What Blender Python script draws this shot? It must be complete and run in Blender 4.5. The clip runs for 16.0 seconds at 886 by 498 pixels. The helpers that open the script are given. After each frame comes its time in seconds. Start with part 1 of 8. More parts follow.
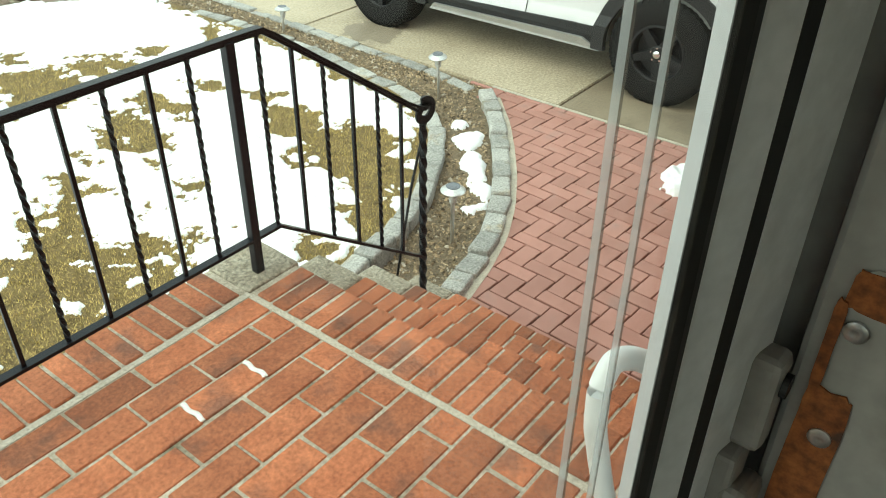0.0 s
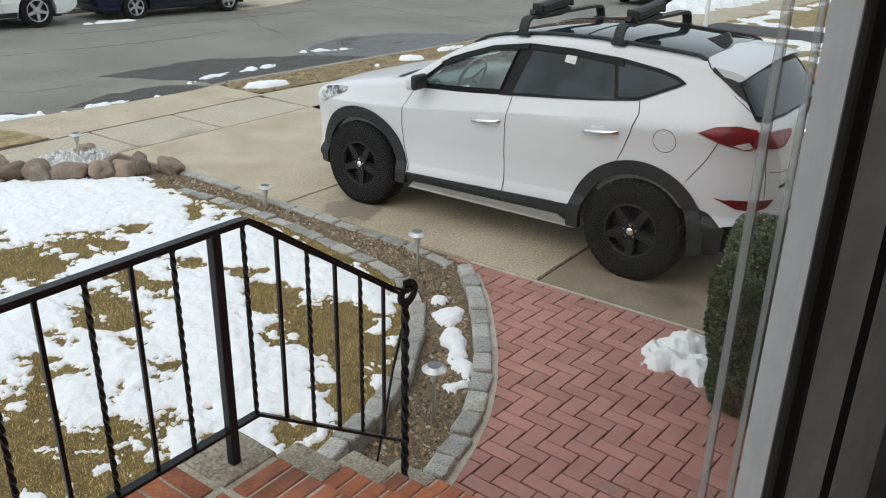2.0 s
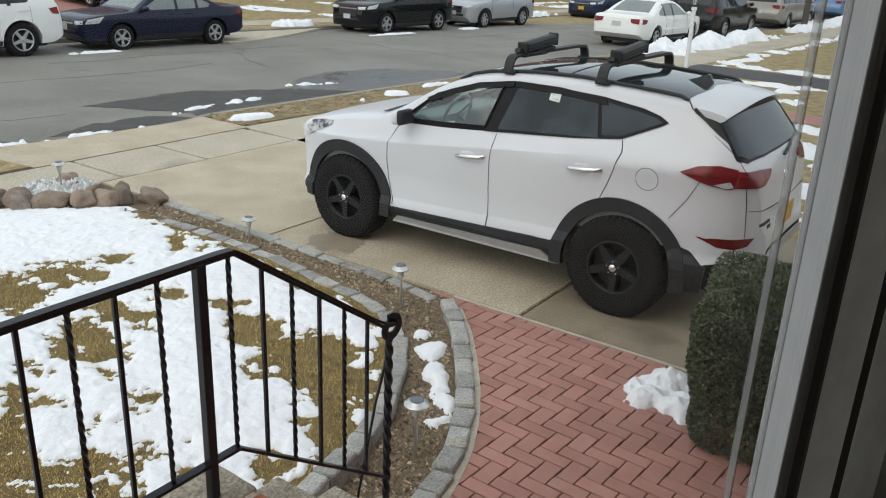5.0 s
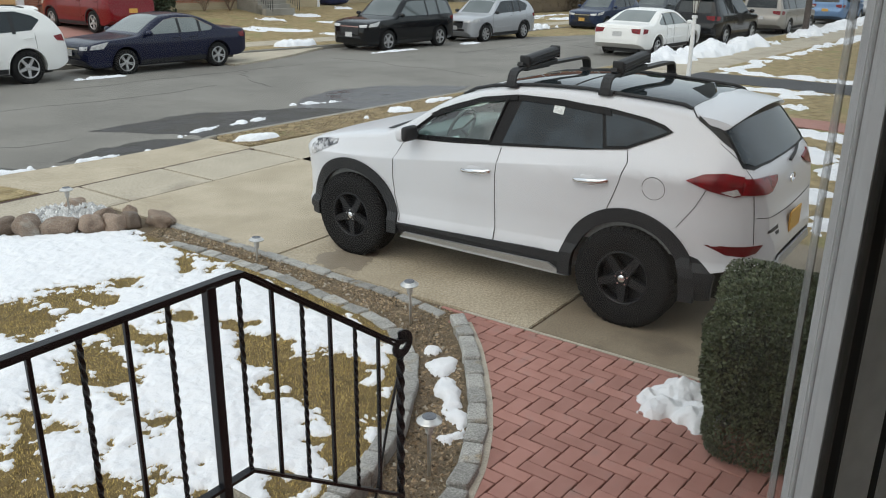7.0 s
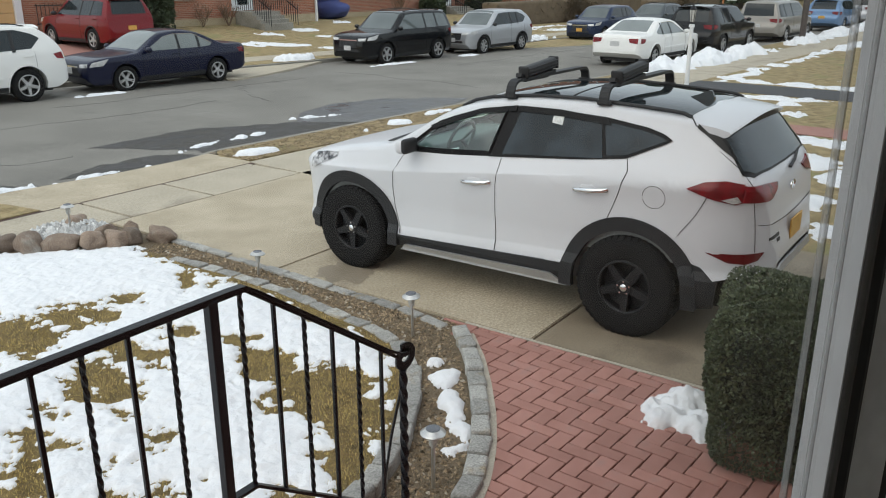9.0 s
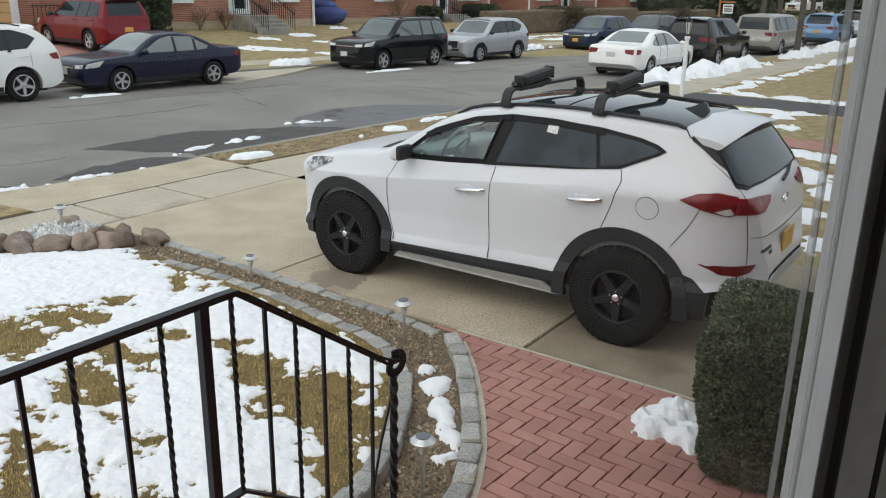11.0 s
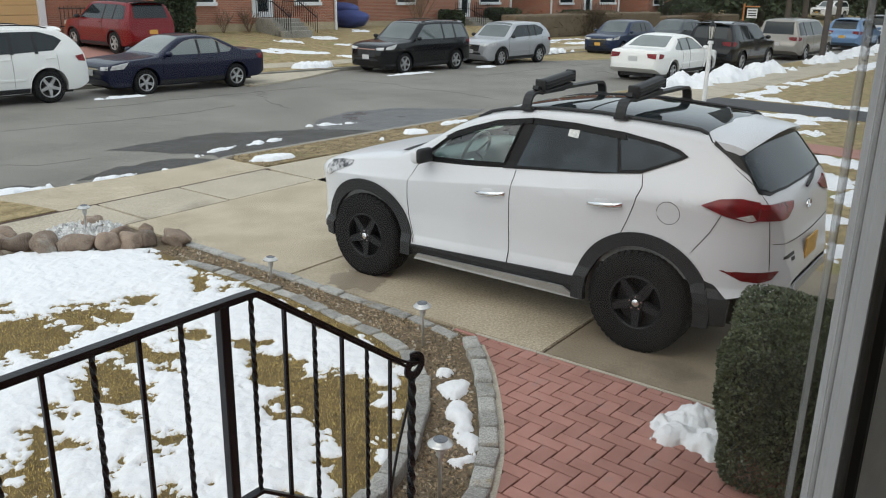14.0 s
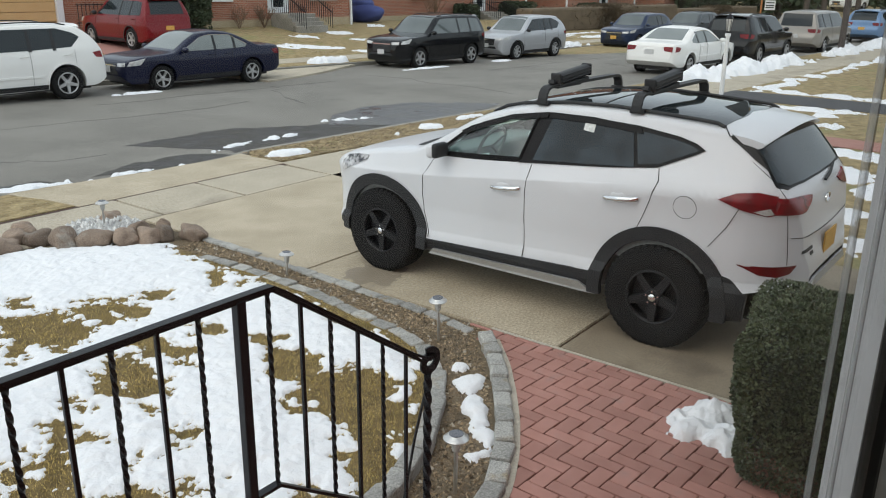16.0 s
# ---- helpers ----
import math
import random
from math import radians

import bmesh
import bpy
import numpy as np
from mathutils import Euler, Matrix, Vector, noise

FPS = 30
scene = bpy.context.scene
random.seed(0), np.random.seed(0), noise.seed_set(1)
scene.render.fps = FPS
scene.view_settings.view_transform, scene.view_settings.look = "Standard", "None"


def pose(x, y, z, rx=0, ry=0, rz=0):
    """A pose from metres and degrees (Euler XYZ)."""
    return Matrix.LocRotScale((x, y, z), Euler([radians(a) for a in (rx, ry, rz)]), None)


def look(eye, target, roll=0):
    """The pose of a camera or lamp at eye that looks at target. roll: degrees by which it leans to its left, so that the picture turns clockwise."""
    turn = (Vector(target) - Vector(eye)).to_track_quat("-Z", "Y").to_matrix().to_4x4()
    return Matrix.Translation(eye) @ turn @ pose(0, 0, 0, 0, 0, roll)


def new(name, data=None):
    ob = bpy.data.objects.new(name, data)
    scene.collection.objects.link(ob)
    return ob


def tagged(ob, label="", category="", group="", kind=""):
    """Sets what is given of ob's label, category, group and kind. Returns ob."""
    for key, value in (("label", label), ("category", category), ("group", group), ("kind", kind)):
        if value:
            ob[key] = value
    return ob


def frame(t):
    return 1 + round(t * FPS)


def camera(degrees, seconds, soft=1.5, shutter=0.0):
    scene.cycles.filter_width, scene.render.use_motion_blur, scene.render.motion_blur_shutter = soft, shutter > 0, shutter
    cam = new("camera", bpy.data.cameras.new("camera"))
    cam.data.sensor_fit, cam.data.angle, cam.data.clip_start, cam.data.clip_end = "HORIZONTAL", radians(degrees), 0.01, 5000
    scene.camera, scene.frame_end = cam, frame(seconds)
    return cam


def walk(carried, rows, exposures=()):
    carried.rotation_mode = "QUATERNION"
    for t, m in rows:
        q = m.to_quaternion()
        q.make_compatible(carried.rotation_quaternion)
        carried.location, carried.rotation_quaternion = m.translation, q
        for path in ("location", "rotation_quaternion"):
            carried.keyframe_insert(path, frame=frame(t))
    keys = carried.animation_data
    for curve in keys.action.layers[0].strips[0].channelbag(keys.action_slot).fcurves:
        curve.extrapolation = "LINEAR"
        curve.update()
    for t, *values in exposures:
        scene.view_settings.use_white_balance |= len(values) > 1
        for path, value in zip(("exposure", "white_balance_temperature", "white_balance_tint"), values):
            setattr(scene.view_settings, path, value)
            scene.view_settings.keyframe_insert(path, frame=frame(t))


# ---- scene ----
cam = camera(56.8, 16.0, 1.0)
PATH = [
    (0, (0.1837, -0.0083, 2.5294), (1.4943, 0.9975, 1.4022), 0.90),
    (0.5, (0.1962, 0.0276, 2.5587), (1.6040, 1.0839, 1.6088), 1.37),
    (1, (0.2027, 0.0488, 2.5634), (1.6406, 1.1246, 1.6831), 1.36),
    (1.5, (0.2022, 0.0529, 2.5696), (1.6681, 1.1369, 1.7475), 1.44),
    (2, (0.2091, 0.0425, 2.5755), (1.7037, 1.1241, 1.8033), 1.24),
    (2.5, (0.2084, 0.0354, 2.5804), (1.7252, 1.1021, 1.8311), 1.21),
    (3, (0.2069, 0.0344, 2.5806), (1.7335, 1.0874, 1.8320), 1.53),
    (3.5, (0.2040, 0.0423, 2.5760), (1.7307, 1.0941, 1.8256), 2.12),
    (6, (0.1955, 0.0542, 2.5781), (1.7495, 1.1297, 1.9236), 2.09),
    (6.5, (0.1995, 0.0587, 2.5812), (1.7480, 1.1411, 1.9252), 1.44),
    (7, (0.1962, 0.0556, 2.5817), (1.7393, 1.1432, 1.9215), 0.72),
    (7.5, (0.1977, 0.0559, 2.5816), (1.7510, 1.1372, 1.9351), 0.42),
    (8, (0.1971, 0.0569, 2.5817), (1.7437, 1.1496, 1.9383), -0.13),
    (8.5, (0.1981, 0.0576, 2.5824), (1.7430, 1.1565, 1.9455), -0.28),
    (9, (0.1967, 0.0568, 2.5811), (1.7456, 1.1521, 1.9478), -0.10),
    (11.5, (0.1991, 0.0563, 2.5823), (1.7625, 1.1411, 1.9666), 1.06),
    (12, (0.1983, 0.0562, 2.5820), (1.7618, 1.1410, 1.9665), 1.06),
    (12.5, (0.1987, 0.0565, 2.5815), (1.7593, 1.1493, 1.9730), 1.03),
    (13, (0.1981, 0.0562, 2.5839), (1.7568, 1.1553, 1.9817), 1.35),
    (13.5, (0.1977, 0.0558, 2.5827), (1.7560, 1.1554, 1.9805), 1.46),
    (14, (0.1984, 0.0553, 2.5813), (1.7351, 1.1806, 1.9713), 1.11),
    (14.5, (0.1982, 0.0562, 2.5811), (1.7202, 1.1990, 1.9665), 0.99),
    (15, (0.1968, 0.0548, 2.5826), (1.7145, 1.2011, 1.9639), 0.83),
    (15.5, (0.1968, 0.0552, 2.5815), (1.7105, 1.2057, 1.9609), 0.65),
    (16, (0.1975, 0.0555, 2.5828), (1.7085, 1.2081, 1.9596), 0.69),
]
walk(cam, [(t, look(eye, aim, roll)) for t, eye, aim, roll in PATH], exposures=((0.0, 1.32, 6950, -13), (0.3, 1.10, 6850, -4), (0.6, 0.74, 6700, 4), (1.0, 0.62, 6600, 5), (1.5, 0.47, 6600, 5), (2.0, 0.43, 6600, 5), (16.0, 0.41, 6600, 5)))

# ---------------------------------------------------------------- light
SUN_EL, SUN_ROT = 50.0, -82.0
world = bpy.data.worlds.new("overcast_sky")
scene.world = world
world.use_nodes = True
wt = world.node_tree
sky = wt.nodes.new("ShaderNodeTexSky")
sky.sky_type = "NISHITA"
sky.sun_disc = False
sky.sun_elevation, sky.sun_rotation = radians(SUN_EL), radians(SUN_ROT)
sky.air_density, sky.dust_density, sky.ozone_density = 1.0, 3.0, 1.0
cover = wt.nodes.new("ShaderNodeMix")
cover.data_type = "RGBA"
cover.inputs[0].default_value = 0.72
cover.inputs[7].default_value = (5.4, 5.75, 6.15, 1)
wt.links.new(sky.outputs[0], cover.inputs[6])
wt.links.new(cover.outputs[2], wt.nodes["Background"].inputs[0])
wt.nodes["Background"].inputs[1].default_value = 0.15
sun = new("sun", bpy.data.lights.new("sun", "SUN"))
sun.data.energy, sun.data.angle, sun.data.color = 0.5, radians(60), (1.0, 0.97, 0.93)
sd = Vector((math.sin(radians(SUN_ROT)) * math.cos(radians(SUN_EL)), math.cos(radians(SUN_ROT)) * math.cos(radians(SUN_EL)), math.sin(radians(SUN_EL))))
sun.matrix_world = look(sd * 30, (0, 0, 0))

# ---------------------------------------------------------------- small tools


def value_noise(x, y, seed=0):
    """Smooth noise between -1 and 1 on arrays."""
    x, y = np.asarray(x, float), np.asarray(y, float)
    xi, yi = np.floor(x).astype(np.int64), np.floor(y).astype(np.int64)
    fx, fy = x - xi, y - yi
    fx, fy = fx * fx * (3 - 2 * fx), fy * fy * (3 - 2 * fy)

    def h(a, b):
        n = (a * 374761393 + b * 668265263 + seed * 1442695041) & 0xFFFFFFFF
        n = ((n ^ (n >> 13)) * 1274126177) & 0xFFFFFFFF
        return ((n ^ (n >> 16)) & 0xFFFF) / 32767.5 - 1

    a, b, c, d = h(xi, yi), h(xi + 1, yi), h(xi, yi + 1), h(xi + 1, yi + 1)
    return (a * (1 - fx) + b * fx) * (1 - fy) + (c * (1 - fx) + d * fx) * fy


def fbm(x, y, scale, octaves=4, seed=0):
    out, amp = 0, 1.0
    for k in range(octaves):
        out = out + amp * value_noise(np.asarray(x) * scale, np.asarray(y) * scale, seed + 17 * k)
        amp, scale = amp * 0.5, scale * 2.1
    return out


def smooth_keys(keys):
    """A smooth curve through (x, y) keys, with no overshoot."""
    k = np.array(sorted(keys), float)
    x, y = k[:, 0], k[:, 1]
    d = np.diff(y) / np.diff(x)
    m = np.r_[d[0], [0 if a * b <= 0 else 2 * a * b / (a + b) for a, b in zip(d[:-1], d[1:])], d[-1]]

    def at(v):
        v = min(max(v, x[0]), x[-1])
        i = min(int(np.searchsorted(x, v, "right")) - 1, len(x) - 2)
        h = x[i + 1] - x[i]
        t = (v - x[i]) / h
        return float((1 + 2 * t) * (1 - t) ** 2 * y[i] + t * (1 - t) ** 2 * h * m[i] + t * t * (3 - 2 * t) * y[i + 1] + t * t * (t - 1) * h * m[i + 1])

    return at


def mesh_of(name, bm, material, smooth=False):
    me = bpy.data.meshes.new(name)
    bmesh.ops.recalc_face_normals(bm, faces=bm.faces)
    bm.to_mesh(me)
    bm.free()
    for m in material if isinstance(material, (list, tuple)) else [material]:
        me.materials.append(m)
    if smooth:
        me.shade_smooth()
        me.set_sharp_from_angle(angle=0.9)
    return me


def part(name, bm, material, parent, label="", smooth=False):
    ob = new(name, mesh_of(name, bm, material, smooth))
    ob.parent = parent
    return tagged(ob, label)


def piece(name, me, parent, m):
    ob = new(name, me)
    ob.parent = parent
    ob.matrix_basis = m
    return ob


def thing(name, label, category, m=None, group="", kind=""):
    ob = new(name)
    ob.empty_display_size = 0.1
    if m is not None:
        ob.matrix_basis = m
    return tagged(ob, label, category, group, kind)


def solid(name, bm, material, label, category="", kind="", smooth=False, group=""):
    return tagged(new(name, mesh_of(name, bm, material, smooth)), label, category, group, kind)


def arrays(name, verts, faces, material, smooth=False):
    me = bpy.data.meshes.new(name)
    me.from_pydata([tuple(v) for v in verts], [], [tuple(f) for f in faces])
    me.materials.append(material)
    if smooth:
        me.shade_smooth()
    return me


def box(bm, lo, hi, bevel=0.0, seg=1, m=None):
    r = bmesh.ops.create_cube(bm, size=1)
    vs = r["verts"]
    for v in vs:
        v.co = Vector([a + (c + 0.5) * (b - a) for a, b, c in zip(lo, hi, v.co)])
    if m is not None:
        bmesh.ops.transform(bm, matrix=m, verts=vs)
    if bevel:
        es = {e for v in vs for e in v.link_edges}
        bmesh.ops.bevel(bm, geom=list(es), offset=bevel, segments=seg, affect="EDGES", profile=0.5)
    return bm


def box_bm(lo, hi, bevel=0.0, seg=1, m=None):
    return box(bmesh.new(), lo, hi, bevel, seg, m)


def cyl(bm, r1, r2, a, b, seg=16):
    """A cone or cylinder from the point a to the point b."""
    a, b = Vector(a), Vector(b)
    q = (b - a).to_track_quat("Z", "Y").to_matrix().to_4x4()
    bmesh.ops.create_cone(bm, cap_ends=True, segments=seg, radius1=r1, radius2=r2, depth=(b - a).length, matrix=Matrix.Translation((a + b) / 2) @ q)
    return bm


def lathe(bm, profile, seg=32, m=None, cap=True):
    """Turn (radius, height) points round z."""
    rings = []
    for r, z in profile:
        rings.append([bm.verts.new((r * math.cos(2 * math.pi * k / seg), r * math.sin(2 * math.pi * k / seg), z)) for k in range(seg)])
    for a, b in zip(rings[:-1], rings[1:]):
        for k in range(seg):
            bm.faces.new((a[k], a[(k + 1) % seg], b[(k + 1) % seg], b[k]))
    if cap:
        bm.faces.new(rings[0][::-1])
        bm.faces.new(rings[-1])
    if m is not None:
        bmesh.ops.transform(bm, matrix=m, verts=[v for ring in rings for v in ring])
    return bm


def sweep(bm, pts, w, h, up=(0, 0, 1), twist=0.0, sides=4, close=True):
    """A bar of section w x h along points; twist in turns over its length."""
    pts = [Vector(p) for p in pts]
    rings, n = [], len(pts)
    for i, p in enumerate(pts):
        d = (pts[min(i + 1, n - 1)] - pts[max(i - 1, 0)]).normalized()
        u = Vector(up)
        if abs(d.dot(u)) > 0.95:
            u = Vector((1, 0, 0))
        s = d.cross(u).normalized()
        u = s.cross(d)
        ang = twist * 2 * math.pi * i / max(1, n - 1)
        ring = []
        for k in range(sides):
            if sides == 4:
                a, b = ((-1, -1), (1, -1), (1, 1), (-1, 1))[k]
                a, b = a * w / 2, b * h / 2
            else:
                a, b = w / 2 * math.cos(2 * math.pi * k / sides), h / 2 * math.sin(2 * math.pi * k / sides)
            a, b = a * math.cos(ang) - b * math.sin(ang), a * math.sin(ang) + b * math.cos(ang)
            ring.append(bm.verts.new(p + s * a + u * b))
        rings.append(ring)
    for a, b in zip(rings[:-1], rings[1:]):
        for k in range(sides):
            bm.faces.new((a[k], a[(k + 1) % sides], b[(k + 1) % sides], b[k]))
    if close:
        bm.faces.new(rings[0][::-1])
        bm.faces.new(rings[-1])
    return bm


def blob(bm, c, r, rough=0.15, seed=0, sub=3):
    """A rounded stone, radii r, uneven by noise."""
    res = bmesh.ops.create_icosphere(bm, subdivisions=sub, radius=1)
    for v in res["verts"]:
        n = noise.noise(v.co * 1.3 + Vector((seed * 3.1, seed * 1.7, 0))) * rough * 1.6 + noise.noise(v.co * 4 + Vector((seed, 0, 9))) * rough * 0.35
        d = v.co * (1 + n)
        d = Vector([math.copysign(abs(x) ** 0.85, x) for x in d])
        v.co = Vector(c) + Vector((d.x * r[0], d.y * r[1], d.z * r[2]))
    return bm


def flat_poly(pts, step, lift):
    """A 2D polygon cut on a grid of that step and lifted onto a surface by lift(a, b)."""
    bm = bmesh.new()
    bm.faces.new([bm.verts.new((a, b, 0)) for a, b in pts])
    for axis in (0, 1):
        lo, hi = min(p[axis] for p in pts), max(p[axis] for p in pts)
        k = math.floor(lo / step) + 1
        while k * step < hi:
            no = (1, 0, 0) if axis == 0 else (0, 1, 0)
            co = (k * step, 0, 0) if axis == 0 else (0, k * step, 0)
            bmesh.ops.bisect_plane(bm, geom=bm.verts[:] + bm.edges[:] + bm.faces[:], plane_co=co, plane_no=no, dist=1e-5)
            k += 1
    for v in bm.verts:
        v.co = Vector(lift(v.co.x, v.co.y))
    return bm


def thicken(bm, vec):
    """Give a sheet depth along vec."""
    r = bmesh.ops.extrude_face_region(bm, geom=bm.faces[:])
    bmesh.ops.translate(bm, vec=vec, verts=[g for g in r["geom"] if isinstance(g, bmesh.types.BMVert)])
    return bm


# ---------------------------------------------------------------- materials


def surf(name, c1, c2, rough=0.7, scale=4.0, fine=60.0, bump=0.3, depth=0.004, metal=0.0, coat=0.0, spec=0.5, rand="", amount=0.25, grain=0.35, rough2=None, contrast=0.25, third=None, third_scale=1.5, third_at=0.6):
    """A weathered surface: two colours mixed by broad noise, grained by fine noise, with fine relief."""
    m = bpy.data.materials.new(name)
    m.use_nodes = True
    nt = m.node_tree
    b = nt.nodes["Principled BSDF"]
    N, L = nt.nodes.new, nt.links.new
    pos = N("ShaderNodeNewGeometry")
    n1, n2 = N("ShaderNodeTexNoise"), N("ShaderNodeTexNoise")
    for n, s, d in ((n1, scale, 5), (n2, fine, 3)):
        n.inputs["Scale"].default_value, n.inputs["Detail"].default_value, n.inputs["Roughness"].default_value = s, d, 0.6
        L(pos.outputs["Position"], n.inputs["Vector"])
    ramp = N("ShaderNodeValToRGB")
    ramp.color_ramp.elements[0].position, ramp.color_ramp.elements[1].position = 0.5 - contrast, 0.5 + contrast
    ramp.color_ramp.elements[0].color, ramp.color_ramp.elements[1].color = (*c1, 1), (*c2, 1)
    L(n1.outputs["Fac"], ramp.inputs["Fac"])
    col = ramp.outputs["Color"]
    if third is not None:
        n3 = N("ShaderNodeTexNoise")
        n3.inputs["Scale"].default_value, n3.inputs["Detail"].default_value = third_scale, 6
        L(pos.outputs["Position"], n3.inputs["Vector"])
        r3 = N("ShaderNodeValToRGB")
        r3.color_ramp.elements[0].position, r3.color_ramp.elements[1].position = third_at, third_at + 0.12
        L(n3.outputs["Fac"], r3.inputs["Fac"])
        mx = N("ShaderNodeMix")
        mx.data_type = "RGBA"
        L(r3.outputs["Color"], mx.inputs[0])
        L(col, mx.inputs[6])
        mx.inputs[7].default_value = (*third, 1)
        col = mx.outputs[2]
    val = N("ShaderNodeMapRange")
    val.inputs[1].default_value, val.inputs[2].default_value = 0.25, 0.75
    val.inputs[3].default_value, val.inputs[4].default_value = 1 - grain, 1 + grain
    L(n2.outputs["Fac"], val.inputs[0])
    factor = val.outputs[0]
    if rand:
        src = N("ShaderNodeObjectInfo").outputs["Random"] if rand == "object" else pos.outputs["Random Per Island"]
        mr = N("ShaderNodeMapRange")
        mr.inputs[3].default_value, mr.inputs[4].default_value = 1 - amount, 1 + amount
        L(src, mr.inputs[0])
        mul = N("ShaderNodeMath")
        mul.operation = "MULTIPLY"
        L(factor, mul.inputs[0])
        L(mr.outputs[0], mul.inputs[1])
        factor = mul.outputs[0]
    hsv = N("ShaderNodeHueSaturation")
    L(col, hsv.inputs["Color"])
    L(factor, hsv.inputs["Value"])
    L(hsv.outputs[0], b.inputs["Base Color"])
    if rough2 is not None:
        rr = N("ShaderNodeMapRange")
        rr.inputs[1].default_value, rr.inputs[2].default_value = 0.35, 0.65
        rr.inputs[3].default_value, rr.inputs[4].default_value = rough, rough2
        L(n1.outputs["Fac"], rr.inputs[0])
        L(rr.outputs[0], b.inputs["Roughness"])
    else:
        b.inputs["Roughness"].default_value = rough
    b.inputs["Metallic"].default_value, b.inputs["Specular IOR Level"].default_value = metal, spec
    b.inputs["Coat Weight"].default_value, b.inputs["Coat Roughness"].default_value = coat, 0.06
    if bump:
        bp = N("ShaderNodeBump")
        bp.inputs["Strength"].default_value, bp.inputs["Distance"].default_value = bump, depth
        L(n2.outputs["Fac"], bp.inputs["Height"])
        L(bp.outputs[0], b.inputs["Normal"])
    return m


def clear_glass(name, tint, gloss_rough=0.0, sheen=0.6, base=0.03):
    """A thin pane: tinted see-through, with a mirror-like sheen that grows at a slant."""
    m = bpy.data.materials.new(name)
    m.use_nodes = True
    nt = m.node_tree
    nt.nodes.clear()
    N, L = nt.nodes.new, nt.links.new
    out, mix, lw, tr, gl = N("ShaderNodeOutputMaterial"), N("ShaderNodeMixShader"), N("ShaderNodeLayerWeight"), N("ShaderNodeBsdfTransparent"), N("ShaderNodeBsdfGlossy")
    lw.inputs[0].default_value = 0.5
    pw, sc = N("ShaderNodeMath"), N("ShaderNodeMath")
    pw.operation, pw.inputs[1].default_value = "POWER", 5.0
    sc.operation, sc.inputs[1].default_value, sc.inputs[2].default_value = "MULTIPLY_ADD", sheen, base
    L(lw.outputs["Facing"], pw.inputs[0])
    L(pw.outputs[0], sc.inputs[0])
    tr.inputs[0].default_value = (*tint, 1)
    gl.inputs["Roughness"].default_value = gloss_rough
    L(sc.outputs[0], mix.inputs[0])
    L(tr.outputs[0], mix.inputs[1])
    L(gl.outputs[0], mix.inputs[2])
    L(mix.outputs[0], out.inputs[0])
    return m


M_CONC = surf("driveway_concrete", (0.395, 0.335, 0.24), (0.50, 0.432, 0.322), 0.85, 1.6, 48, 0.5, 0.004, grain=0.42, contrast=0.14, third=(0.31, 0.262, 0.195), third_scale=1.1, third_at=0.60)
M_SIDEWALK = surf("sidewalk_concrete", (0.40, 0.352, 0.272), (0.50, 0.445, 0.348), 0.88, 2.0, 38, 0.4, 0.004, grain=0.42, third=(0.33, 0.29, 0.225), third_scale=1.2, third_at=0.56)
M_KERB = surf("kerb_concrete", (0.22, 0.21, 0.18), (0.34, 0.32, 0.28), 0.9, 3.0, 60, 0.4, 0.004)
M_ASPHALT = surf("street_asphalt", (0.176, 0.166, 0.147), (0.232, 0.220, 0.195), 0.85, 0.5, 38, 0.6, 0.004, grain=0.60, contrast=0.14, third=(0.150, 0.142, 0.126), third_scale=1.1, third_at=0.62)
M_WET = surf("wet_asphalt", (0.026, 0.025, 0.024), (0.088, 0.082, 0.072), 0.40, 2.0, 40, 0.4, 0.003, rough2=0.8, spec=0.35, contrast=0.22, grain=0.5, third=(0.11, 0.10, 0.085), third_scale=2.6, third_at=0.62)
M_TAR = surf("dark_driveway_asphalt", (0.05, 0.05, 0.053), (0.075, 0.075, 0.078), 0.8, 1.0, 120, 0.4, 0.004)
M_GRASSDIRT = surf("winter_lawn_soil", (0.21, 0.155, 0.072), (0.42, 0.33, 0.175), 0.95, 5.0, 34, 0.9, 0.02, grain=0.45, contrast=0.14, third=(0.25, 0.235, 0.10), third_scale=1.2, third_at=0.55)
M_BLADE = surf("dormant_grass", (0.37, 0.275, 0.088), (0.60, 0.465, 0.185), 0.85, 4.0, 40, 0, rand="island", amount=0.7, third=(0.27, 0.225, 0.065), third_scale=2.5, third_at=0.58)
M_SNOW = surf("melting_snow", (0.79, 0.81, 0.84), (0.875, 0.885, 0.90), 0.65, 9.0, 18, 0.5, 0.028, grain=0.03, spec=0.3)
M_SOIL = surf("bed_soil", (0.13, 0.10, 0.065), (0.22, 0.17, 0.11), 0.95, 5.0, 90, 0.9, 0.02, grain=0.5)
M_CHIP = surf("mulch_chips", (0.15, 0.105, 0.058), (0.38, 0.30, 0.20), 0.9, 9.0, 60, 0.3, 0.004, rand="island", amount=0.75)
M_STONE = surf("granite_edging", (0.26, 0.26, 0.245), (0.45, 0.445, 0.415), 0.85, 9.0, 80, 0.9, 0.008, rand="object", amount=0.25, grain=0.5, third=(0.30, 0.255, 0.18), third_scale=6, third_at=0.6)
M_BOULDER = surf("field_boulder", (0.17, 0.125, 0.095), (0.31, 0.24, 0.185), 0.85, 7.0, 60, 0.8, 0.010, rand="object", amount=0.35, grain=0.35, third=(0.34, 0.31, 0.27), third_scale=5, third_at=0.62)
M_BRICK = surf("stoop_brick", (0.30, 0.095, 0.043), (0.42, 0.152, 0.073), 0.82, 9.0, 90, 0.6, 0.004, rand="object", amount=0.30, grain=0.36, third=(0.20, 0.085, 0.052), third_scale=5.5, third_at=0.55)
